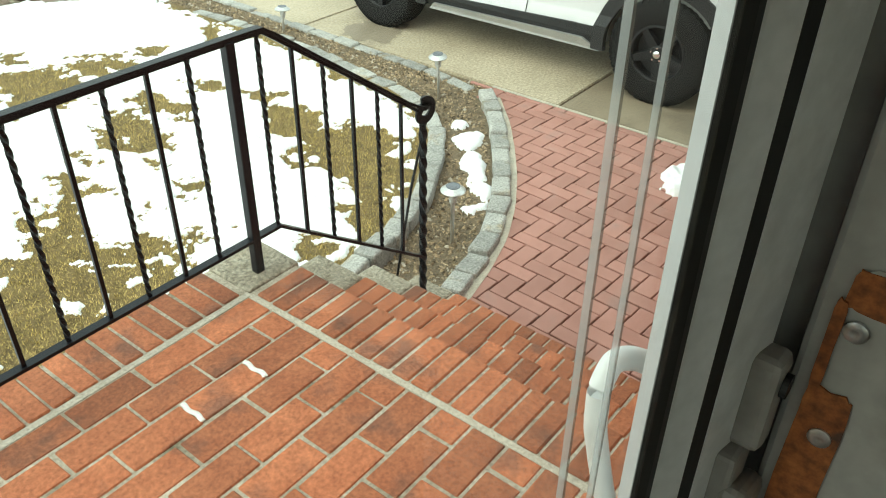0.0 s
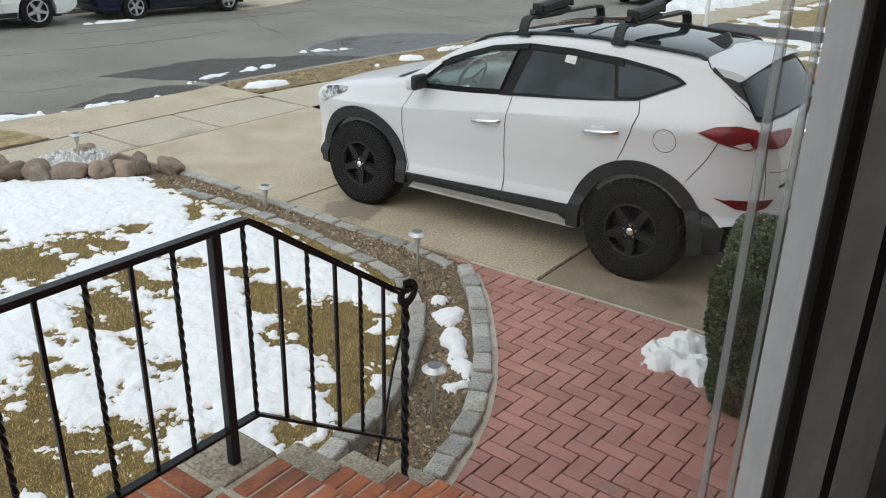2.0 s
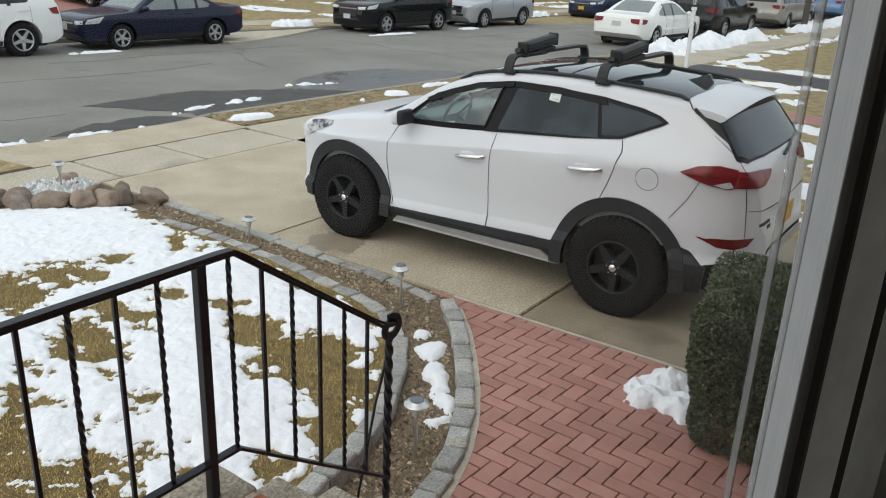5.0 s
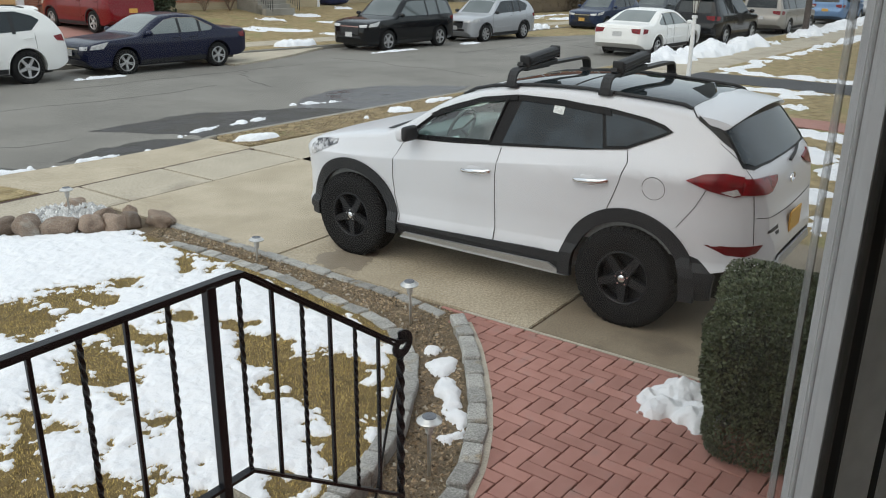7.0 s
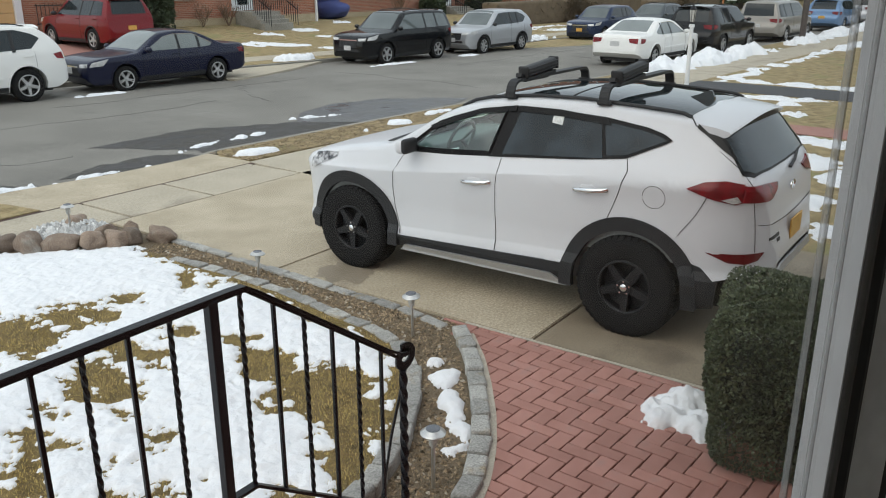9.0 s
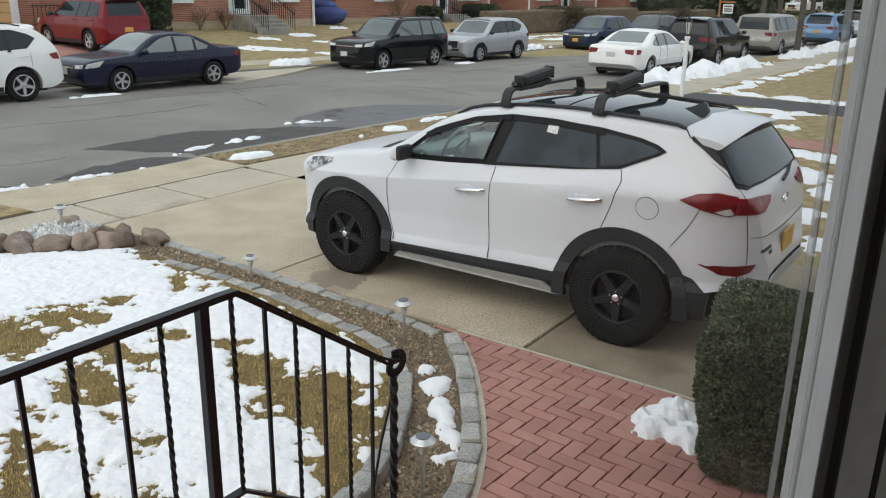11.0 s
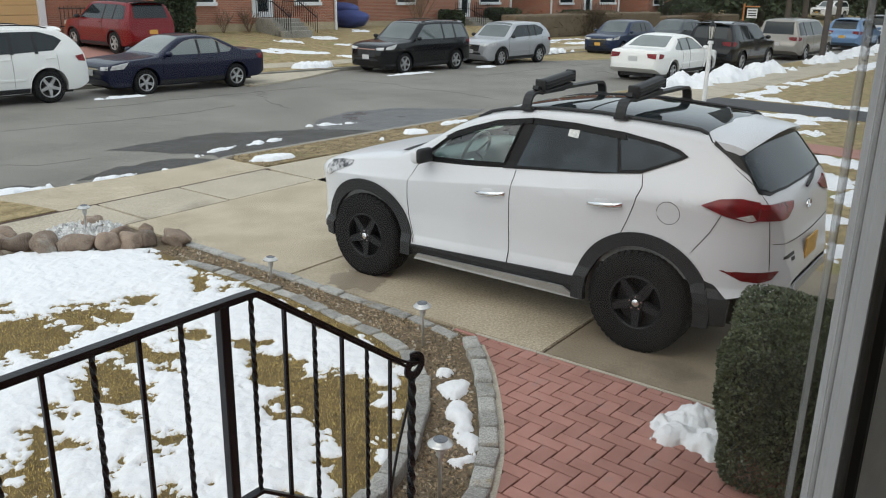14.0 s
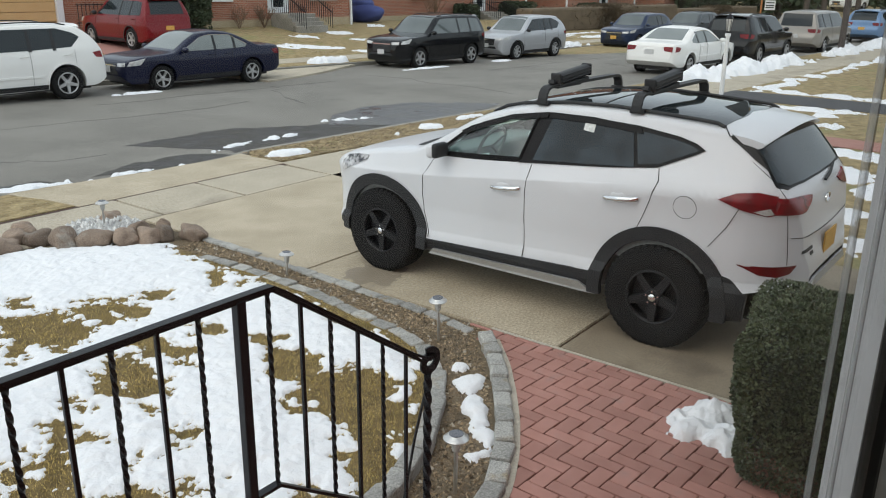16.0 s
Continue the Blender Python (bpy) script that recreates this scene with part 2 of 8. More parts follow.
M_PAVER = surf("walk_paver", (0.345, 0.170, 0.138), (0.45, 0.237, 0.198), 0.85, 5.0, 150, 0.4, 0.003, rand="object", amount=0.11, grain=0.3, third=(0.33, 0.20, 0.175), third_scale=5, third_at=0.6)
M_PAVER_REST = surf("walk_paver_rest", (0.345, 0.170, 0.138), (0.45, 0.237, 0.198), 0.85, 5.0, 150, 0.4, 0.003, rand="island", amount=0.11, grain=0.3, third=(0.33, 0.20, 0.175), third_scale=5, third_at=0.6)
M_MORTAR = surf("old_mortar", (0.40, 0.36, 0.29), (0.58, 0.535, 0.45), 0.92, 12.0, 110, 0.7, 0.006, grain=0.3)
M_JOINT = surf("stoop_joint", (0.30, 0.26, 0.195), (0.50, 0.455, 0.375), 0.92, 9.0, 90, 0.8, 0.006, grain=0.4, contrast=0.16, third=(0.14, 0.13, 0.085), third_scale=7, third_at=0.60)
M_SAND = surf("joint_sand", (0.055, 0.034, 0.026), (0.10, 0.062, 0.047), 0.95, 10.0, 120, 0.5, 0.004)
M_CEMENT = surf("cast_step_cement", (0.27, 0.235, 0.175), (0.43, 0.395, 0.315), 0.92, 9.0, 75, 1.0, 0.008, grain=0.6, third=(0.20, 0.17, 0.12), third_scale=14, third_at=0.56)
M_IRON = surf("black_iron_paint", (0.005, 0.006, 0.009), (0.009, 0.0105, 0.015), 0.36, 8.0, 60, 0.15, 0.001, grain=0.2, spec=0.25)
M_BUSH = surf("boxwood_leaf", (0.040, 0.056, 0.026), (0.110, 0.130, 0.066), 0.55, 6.0, 30, 0, rand="island", amount=0.55)
M_BUSHCORE = surf("shrub_shade_core", (0.008, 0.010, 0.006), (0.018, 0.02, 0.010), 0.95, 8.0, 30, 0.3)
M_TWIG = surf("bare_twig", (0.13, 0.085, 0.055), (0.22, 0.15, 0.10), 0.9, 6.0, 50, 0.3)
M_BROWNHEDGE = surf("winter_hedge", (0.085, 0.062, 0.04), (0.17, 0.13, 0.085), 0.95, 3.0, 30, 0.5, 0.02, rand="island", amount=0.5)
M_EVERGREEN = surf("evergreen", (0.024, 0.040, 0.020), (0.065, 0.085, 0.042), 0.85, 2.0, 20, 0, rand="island", amount=0.5)
M_WHITEALU = surf("white_aluminium", (0.62, 0.63, 0.64), (0.72, 0.73, 0.74), 0.45, 6.0, 40, 0.1, 0.001, grain=0.06)
M_BEAD = surf("dull_white_bead", (0.46, 0.465, 0.47), (0.55, 0.555, 0.56), 0.5, 6.0, 40, 0.1, 0.001, grain=0.08)
# Grey holds grime and also the dim light on whitish frame parts.
M_GREYALU = surf("grimy_shaded_aluminium", (0.26, 0.25, 0.235), (0.36, 0.35, 0.33), 0.5, 5.0, 40, 0.15, 0.001, grain=0.12, third=(0.20, 0.185, 0.165), third_scale=8, third_at=0.6)
M_GASKET = surf("rubber_gasket", (0.004, 0.004, 0.004), (0.008, 0.008, 0.008), 0.6, 9.0, 40, 0.1)
M_RUST = surf("rusty_steel", (0.16, 0.045, 0.012), (0.30, 0.10, 0.03), 0.85, 30.0, 120, 0.5, 0.002, grain=0.5, third=(0.06, 0.03, 0.02), third_scale=40, third_at=0.55)
M_STEEL = surf("zinc_screw", (0.42, 0.42, 0.42), (0.55, 0.55, 0.55), 0.35, 20.0, 80, 0.2, 0.001, metal=1.0)
M_DOORGLASS = clear_glass("storm_door_glass", (0.985, 0.99, 0.99), 0.0, 0.3)
M_PLASTER = surf("room_plaster", (0.62, 0.61, 0.59), (0.70, 0.69, 0.67), 0.9, 3.0, 60, 0.2, 0.002, grain=0.08)
M_WOODFLOOR = surf("room_floor", (0.11, 0.07, 0.04), (0.17, 0.11, 0.065), 0.5, 5.0, 60, 0.2, 0.002)
M_CHROME = surf("chrome", (0.75, 0.75, 0.76), (0.82, 0.82, 0.83), 0.12, 8.0, 50, 0.0, metal=1.0, grain=0.03)
M_SOLAR = surf("solar_steel", (0.55, 0.54, 0.52), (0.66, 0.65, 0.63), 0.3, 20.0, 90, 0.1, 0.001, metal=0.9, grain=0.1)
M_PANEL = surf("solar_cell", (0.10, 0.11, 0.13), (0.16, 0.17, 0.19), 0.25, 20.0, 90, 0.0)
M_SNOWSTONE = surf("pale_gravel_stone", (0.50, 0.50, 0.49), (0.70, 0.70, 0.69), 0.8, 12.0, 90, 0.3, 0.004, rand="island", amount=0.35)
M_CLEARPL = surf("clear_plastic", (0.5, 0.5, 0.48), (0.62, 0.62, 0.6), 0.2, 20.0, 90, 0.0)

M_OLDPAINT = surf("aged_grey_paint", (0.70, 0.71, 0.72), (0.80, 0.81, 0.82), 0.4, 5.0, 40, 0.15, 0.001, grain=0.12, third=(0.50, 0.49, 0.46), third_scale=12, third_at=0.7)
M_LIME = surf("white_mortar_patch", (0.70, 0.70, 0.68), (0.82, 0.82, 0.80), 0.9, 20.0, 120, 0.6, 0.004, grain=0.1)
M_PUDDLE = surf("thin_meltwater", (0.06, 0.062, 0.066), (0.14, 0.138, 0.134), 0.22, 1.2, 60, 0.06, 0.002, rough2=0.7, contrast=0.12)
M_CRACK = surf("crack_filler", (0.11, 0.107, 0.102), (0.16, 0.155, 0.148), 0.8, 6.0, 80, 0.3, 0.002)
M_DAMP = surf("damp_concrete", (0.24, 0.20, 0.145), (0.31, 0.26, 0.195), 0.6, 3.0, 90, 0.2, 0.002, grain=0.2)
M_CONC_OLD = surf("grimy_concrete", (0.225, 0.18, 0.125), (0.32, 0.265, 0.19), 0.7, 2.2, 70, 0.5, 0.005, grain=0.4, third=(0.17, 0.135, 0.095), third_scale=1.3, third_at=0.56)
M_WOODS = surf("winter_woods", (0.060, 0.055, 0.040), (0.125, 0.110, 0.085), 0.95, 0.8, 12, 0.8, 0.05, grain=0.5, third=(0.045, 0.06, 0.03), third_scale=0.4, third_at=0.5)
M_LAWNSOIL = surf("thatchy_lawn_soil", (0.12, 0.085, 0.036), (0.25, 0.18, 0.075), 0.95, 9.0, 90, 0.9, 0.015, grain=0.6, contrast=0.16)

# ---------------------------------------------------------------- ground, street, drive

CURB_A = radians(-3.4)
CU, SU = math.cos(CURB_A), math.sin(CURB_A)


def fall(u, v):
    """The far side of the street falls gently to the east."""
    return -0.011 * np.clip(u, 0, 70) * np.clip(np.asarray(v) / 8.9, 0, 1)


def st(u, v, z=0.0):
    """Street frame: u along the kerb, v across it away from the house."""
    return Vector((8.2 + u * CU - v * SU, 9.9 + u * SU + v * CU, z + float(fall(u, v))))


def strip(name, u0, u1, vs, zs, material, label, category, step=10.0, deep=0.3):
    """A long strip of the street, lying on its fall."""
    bm = bmesh.new()
    us = list(np.arange(u0, u1, step)) + [u1]
    g = [[bm.verts.new(st(u, v, z)) for v, z in zip(vs, zs)] for u in us]
    for a, b in zip(g[:-1], g[1:]):
        for k in range(len(vs) - 1):
            bm.faces.new((a[k], b[k], b[k + 1], a[k + 1]))
    thicken(bm, (0, 0, -deep))
    return solid(name, bm, material, label, category, "structure")


def st_pose(u, v, z, turn):
    p = st(u, v, z)
    return pose(p.x, p.y, p.z, 0, 0, math.degrees(CURB_A) + turn)


def slab(name, pts, z0, z1, material, label, category="", kind="structure", bevel=0.0):
    bm = bmesh.new()
    f = bm.faces.new([bm.verts.new((p[0], p[1], z1)) for p in pts])
    thicken(bm, (0, 0, z0 - z1))
    if bevel:
        es = [e for e in bm.edges if all(abs(v.co.z - z1) < 1e-5 for v in e.verts)]
        bmesh.ops.bevel(bm, geom=es, offset=bevel, segments=2, affect="EDGES")
    return solid(name, bm, material, label, category, kind)


def sp(*uv):
    return [st(u, v) for u, v in uv]


bm = bmesh.new()
bmesh.ops.create_grid(bm, x_segments=2, y_segments=2, size=1500)
bmesh.ops.translate(bm, vec=(0, 0, -0.35), verts=bm.verts)
solid("ground", bm, M_GRASSDIRT, "brown winter ground reaching the horizon", "ground", "structure")
strip("road", -70, 260, (0, 2, 4, 6, 8, 10.95), (-0.13, -0.10, -0.08, -0.08, -0.10, -0.13), M_ASPHALT, "worn grey asphalt residential street", "road")
# near side: verge, pavement and driveway
slab("kerb_near", sp((0.25, 0.28), (200, 0.28), (200, 0.44), (0.3, 0.44)), -0.3, -0.005, M_KERB, "grey concrete kerb along the grass verge", "kerb", bevel=0.02)
slab("kerb_near_west", [(-60, 10.62), (4.75, 10.42), (4.75, 10.28), (-60, 10.48)][::-1], -0.3, -0.02, M_KERB, "grey concrete kerb beside the driveway apron", "kerb", bevel=0.02)
slab("verge_east", [st(0.2, 0.28), st(0, -0.05), st(0.1, -0.62), st(6, -0.75), st(200, -0.9), st(200, 0.28)], -0.3, 0.0, M_GRASSDIRT, "brown grass verge between kerb and pavement", "verge")
slab("verge_west", [(-60, 10.47), (4.72, 10.28), (4.90, 9.7), (4.98, 9.18), (-60, 9.22)][::-1], -0.3, 0.005, M_GRASSDIRT, "brown grass verge beside the driveway apron", "verge")
slab("apron", [(4.75, 10.36), (5.0, 9.13), (8.22, 9.13), (8.24, 10.16), (7.79, 10.10), (6.62, 10.14), (5.32, 10.32)][::-1], -0.3, -0.004, M_CONC, "pale concrete driveway apron sloping to the street", "apron")
bm = bmesh.new()
sweep(bm, [(x, y, z) for x, y, z in ((4.60, 10.40, -0.02), (4.8, 10.37, -0.045), (5.32, 10.335, -0.055), (5.94, 10.23, -0.055), (6.62, 10.16, -0.055), (7.22, 10.13, -0.055), (7.79, 10.13, -0.05), (8.10, 10.18, -0.05), (8.30, 10.27, -0.05), (8.5, 10.30, -0.05))], 0.10, 0.09, sides=8)
solid("apron_lip", bm, M_KERB, "worn dark concrete lip at the street edge", "kerb", "structure")
walk_xs = [-14.0, -11.0, -8.0, -5.0, -2.0, 1.2, 3.2, 5.43, 6.60, 8.1]
for a, b in zip(walk_xs[:-1], walk_xs[1:]):
    slab("pavement", [(a + 0.013, 8.0535), (b - 0.013, 8.0535), (b - 0.013, 9.085), (a + 0.013, 9.085)], -0.3, 0.0, M_SIDEWALK, "pale concrete pavement slab", "pavement", bevel=0.008)
us = [0.0, 1.5, 3.0, 4.5, 6.0, 7.5, 9.0, 10.5, 12.0, 13.5, 15.0, 16.5, 18.0, 20.0, 22.0, 24.0, 26.0, 29.0, 33.0, 40.0, 60.0, 120.0]
for a, b in zip(us[:-1], us[1:]):
    slab("pavement", sp((a + 0.011, -2.1), (b - 0.011, -2.1), (b - 0.011, -0.72), (a + 0.011, -0.72)), -0.3, 0.0, M_SIDEWALK, "pale concrete pavement slab", "pavement", bevel=0.008)
for y0, y1 in ((-6.0, -0.9), (-0.89, 2.735), (2.755, 5.44), (5.455, 8.05)):
    slab("driveway", [(5.15, y0), (8.5, y0), (8.5, y1), (5.15, y1)], -0.3, 0.0, M_CONC if y1 > 3 else M_CONC_OLD, "tan concrete driveway slab with dark joints" if y1 > 3 else "grimy brown concrete driveway slab", "driveway", bevel=0.008)
slab("pavement_joint", [(-14, 9.04), (8.22, 9.04), (8.22, 9.20), (-14, 9.20)], -0.2, -0.0075, M_SAND, "dark dirt packed along the pavement edge", "joint")
slab("drive_bed", [(5.14, -6), (8.5, -6), (8.5, 8.06), (8.2, 9.3), (5.0, 9.3), (5.14, 8.06)], -0.32, -0.03, M_SAND, "dark dirt filling the driveway joints", "joint")

# lawns
LAWN_EDGE = [(2.50, 2.40), (2.95, 2.49), (3.45, 2.66), (3.9, 2.92), (4.25, 3.18), (4.5, 3.5), (4.62, 3.85), (4.68, 4.3), (4.78, 4.95), (4.82, 5.7), (4.80, 6.4), (4.78, 6.90), (4.56, 7.14), (4.22, 7.46), (3.86, 7.82), (3.4, 8.02)]
WALK_EDGE = [(2.80, 1.97), (3.1, 2.04), (3.4, 2.14), (3.7, 2.29), (4.0, 2.48), (4.3, 2.70), (4.6, 2.94), (4.92, 3.25)]
slab("lawn", [(-12, 2.0), (2.50, 2.0)] + LAWN_EDGE + [(3.0, 8.04), (-12, 8.04)], -0.3, 0.0, M_LAWNSOIL, "dormant brown front lawn", "lawn")
slab("planting_bed", [(2.45, 1.3), (2.80, 1.9)] + WALK_EDGE[1:] + [(5.13, 3.5), (5.14, 8.05), (3.0, 8.045), (3.4, 8.03)] + LAWN_EDGE[::-1][1:], -0.3, -0.012, M_SOIL, "bare brown planting bed between stone edgings", "bed")
slab("lawn_east", [(8.5, -30), (60, -30), st(60, -2.1), st(0.35, -2.1), (8.5, 8.0)], -0.3, -0.004, M_GRASSDIRT, "dormant brown lawn beyond the driveway", "lawn")
slab("walk_bed", [(2.6, 0.12), (5.14, 0.12), (5.14, 3.32), (4.92, 3.22)] + [(x, y) for x, y in WALK_EDGE[::-1][1:]] + [(2.6, 1.9)], -0.3, -0.022, M_SAND, "dark sand under the walk pavers", "joint")
slab("neighbour_drive", sp((11.9, -2.1), (13.45, -2.1), (13.6, -16), (11.6, -16)), -0.2, 0.006, M_TAR, "dark asphalt driveway next door", "driveway")
slab("neighbour_apron", sp((11.9, -0.72), (13.45, -0.72), (13.7, 0.0), (11.6, 0.0)), -0.2, 0.004, M_SIDEWALK, "pale concrete apron next door", "apron")
slab("neighbour_walk", sp((7.25, -2.1), (8.1, -2.1), (8.1, -16), (7.2, -16)), -0.2, 0.008, M_PAVER_REST, "faded red brick path next door", "path")

# far side
strip("kerb_far", -60, 200, (10.9, 11.05), (-0.01, -0.01), M_KERB, "grey concrete kerb on the far side", "kerb")
strip("verge_far", -60, 200, (11.05, 11.9), (0.0, 0.0), M_GRASSDIRT, "brown grass verge on the far side", "verge")
strip("pavement_far", -60, 200, (11.9, 13.3), (0.012, 0.012), M_SIDEWALK, "pale concrete pavement on the far side", "pavement")
strip("lawn_far", -60, 11.6, (13.3, 20.3, 70), (0.0, 0.47, 0.6), M_GRASSDIRT, "brown lawns rising to the houses opposite", "lawn", deep=0.5)
strip("lawn_far_east", 11.6, 220, (13.3, 20.3, 70), (0.0, 0.73, 0.86), M_GRASSDIRT, "brown lawns rising to the brick houses opposite", "lawn", deep=0.8)
bm = bmesh.new()
bm.faces.new([bm.verts.new(st(u, v, -0.055)) for u, v in ((6.9, 8.5), (8.2, 8.9), (9.85, 9.55), (11.3, 10.3), (12.4, 10.85), (6.9, 10.85))])
thicken(bm, (0, 0, -0.2))
solid("apron_far", bm, M_SIDEWALK, "pale concrete driveway apron across the street", "apron", "structure")
bm = bmesh.new()
q = [bm.verts.new(st(u, v, z)) for u, v, z in ((6.3, 13.2, 0.016), (11.0, 13.2, 0.016), (10.6, 20.3, 0.478), (10.4, 24, 0.52), (6.0, 24, 0.52), (6.2, 20.3, 0.478))]
bm.faces.new(q)
thicken(bm, (0, 0, -0.3))
solid("driveway_far", bm, M_PAVER_REST, "red paved driveway opposite", "driveway", "structure")

# wet stretches of asphalt along the near kerb
def road_top(v):
    return float(np.interp(v, (0, 2, 4, 6, 8, 10.95), (-0.13, -0.10, -0.08, -0.08, -0.10, -0.13)))


WET = [
    (M_WET, 0.05, [(-0.70, 2.50), (1.25, 2.70), (2.60, 2.15), (3.3, 1.75), (3.9, 0.95), (4.2, 0.40), (2.2, 0.40), (0.9, 0.42), (0.25, 0.62), (0.35, 1.15), (-0.1, 1.75)]),
    (M_PUDDLE, 0.05, [(3.2, 1.85), (3.95, 2.55), (5.0, 2.95), (6.4, 2.85), (7.3, 1.95), (7.9, 1.2), (6.2, 0.75), (5.0, 0.46), (4.3, 0.45), (3.95, 1.0)]),
    (M_WET, 0.10, [(-2.0, 0.98), (-1.1, 1.25), (-0.2, 1.10), (0.3, 0.62), (0.15, 0.40), (-0.9, 0.36), (-1.4, 0.48)]),
    (M_WET, 0.10, [(-3.9, 1.0), (-3.0, 1.15), (-2.3, 0.80), (-2.1, 0.50), (-2.9, 0.40), (-3.8, 0.45)]),
]
for k, (mt, amp, corners) in enumerate(WET):
    bm, vs = bmesh.new(), []
    for (ua, va), (ub, vb) in zip(corners, corners[1:] + corners[:1]):
        n_ = max(2, int(math.hypot(ub - ua, vb - va) / 0.12))
        for i in range(n_):
            f = i / n_
            u, v = ua + (ub - ua) * f, va + (vb - va) * f
            w = amp * 1.7 * float(fbm(u + 3 * k, v, 3.2, 4, 5 + k)) * (1 if v > 0.5 else 0.2)
            vs.append(bm.verts.new(st(u + w * 0.6, v + w, road_top(v + w) + 0.003 + 0.0015 * k)))
    f = bm.faces.new(vs)
    bmesh.ops.triangulate(bm, faces=[f])
    solid("wet_patch", bm, mt, "dark wet patch of meltwater on the asphalt", "puddle", "structure")

# cracks in the asphalt and a damp stain on the driveway
rc = random.Random(12)
for k, (u0, v0, u1, v1) in enumerate(((-12, 5.0, 4, 5.3), (-5, 3.4, -1.2, 2.0), (4.5, 4.2, 6.5, 8.0), (9.5, 2.0, 10.5, 8.6), (-1.5, 4.9, -3.0, 8.3), (14, 6.4, 27, 6.9), (1.0, 7.2, 8.5, 7.5), (18, 3.0, 19.5, 5.2))):
    bm = bmesh.new()
    nn = int(math.hypot(u1 - u0, v1 - v0) / 0.25) + 2
    pts = []
    for i in range(nn):
        f = i / (nn - 1)
        u = u0 + (u1 - u0) * f + rc.uniform(-0.03, 0.03) + 0.25 * float(value_noise(f * 9, k * 3.3, 4))
        v = v0 + (v1 - v0) * f + rc.uniform(-0.03, 0.03) + 0.18 * float(value_noise(f * 11, k * 5.1, 6))
        pts.append(st(u, v, float(np.interp(v, (0, 2, 4, 6, 8, 10.95), (-0.13, -0.10, -0.08, -0.08, -0.10, -0.13))) + 0.002))
    sweep(bm, pts, 0.011, 0.004)
    solid("road_crack", bm, M_CRACK, "dark filled crack in the asphalt", "crack", "structure")
for k, (x, y, a, b, deg) in enumerate(((5.52, 4.86, 0.36, 0.26, 35),)):
    bm = bmesh.new()
    vs = []
    for i in range(48):
        t = 2 * math.pi * i / 48
        r_ = 1 + 0.30 * float(fbm(math.cos(t) * 1.5 + k * 5, math.sin(t) * 1.5, 1.7, 4, 8))
        p_ = Matrix.Rotation(radians(deg), 2) @ Vector((a * r_ * math.cos(t), b * r_ * math.sin(t)))
        vs.append(bm.verts.new((max(x + p_.x, 5.16), y + p_.y, 0.0025 + 0.0005 * k)))
    bm.faces.new(vs)
    solid("damp_stain", bm, M_DAMP, "damp brown stain on the driveway concrete", "stain", "structure")

# ---------------------------------------------------------------- the house behind: wall, room and storm door
M_HOUSE = surf("house_brick", (0.26, 0.085, 0.05), (0.36, 0.13, 0.085), 0.85, 6.0, 90, 0.4, 0.004)
# Unseen outer walls and added roof; height set for window reflections and sky blocking.
slab("wall_front", [(-0.46, 0.14), (-2.7, 0.14), (-2.7, 0.32), (-0.46, 0.32)][::-1], -0.3, 5.2, M_HOUSE, "red brick front wall of the house", "wall")
slab("wall_front_east", [(0.70, -0.05), (4.4, -0.05), (4.4, 0.11), (0.70, 0.11)], -0.3, 5.2, M_HOUSE, "red brick front wall beside the door", "wall")
slab("wall_lintel", [(-0.46, 0.14), (0.66, 0.14), (0.66, 0.30), (-0.46, 0.30)][::-1], 3.05, 5.2, M_HOUSE, "red brick wall over the door", "wall")
slab("wall_home_east", [(4.25, -9.0), (4.4, -9.0), (4.4, -0.051), (4.25, -0.051)], -0.3, 5.2, M_HOUSE, "red brick side wall of the house", "wall")
slab("roof_home", [(-2.7, -9.0), (4.7, -9.0), (4.7, 0.5), (-2.7, 0.5)], 5.2, 5.4, M_HOUSE, "unseen roof slab added over the house", "roof")
slab("floor", [(-2.5, -3.5), (1.6, -3.5), (1.6, 0.13), (-2.5, 0.13)], 0.6, 0.98, M_WOODFLOOR, "dark wooden floor of the hallway", "floor")
slab("ceiling", [(-2.5, -3.5), (1.6, -3.5), (1.6, 0.13), (-2.5, 0.13)], 3.38, 3.5, M_PLASTER, "plain hallway ceiling", "ceiling")
slab("wall_back", [(-2.5, -3.6), (1.6, -3.6), (1.6, -3.5), (-2.5, -3.5)], 0.98, 3.38, M_PLASTER, "plain hallway back wall", "wall")
# Opening is added in this unseen wall so sky light reaches the stile.
for n, (ya, yb, za, zb) in enumerate(((-3.6, -2.7, 0.98, 3.38), (-0.9, 0.13, 0.98, 3.38), (-2.7, -0.9, 0.98, 1.8), (-2.7, -0.9, 3.15, 3.38))):
    slab("wall_west", [(-2.6, ya), (-2.5, ya), (-2.5, yb), (-2.6, yb)], za, zb, M_PLASTER, "unseen hallway wall round an opening added for light", "wall")
slab("wall_east", [(1.5, -3.6), (1.6, -3.6), (1.6, -0.2), (1.5, -0.2)], 0.98, 3.38, M_PLASTER, "plain hallway side wall", "wall")
slab("wall_inner", [(0.80, -0.2), (1.6, -0.2), (1.6, -0.05), (0.80, -0.05)], 0.98, 3.38, M_PLASTER, "plain hallway wall beside the door", "wall")
slab("wall_inner_west", [(-2.5, -0.05), (-0.5, -0.05), (-0.5, 0.13), (-2.5, 0.13)], 0.98, 3.38, M_PLASTER, "plain hallway wall beside the door", "wall")
slab("wall_inner_top", [(-0.5, -0.2), (0.8, -0.2), (0.8, 0.13), (-0.5, 0.13)], 3.07, 3.38, M_PLASTER, "plain hallway wall over the door", "wall")


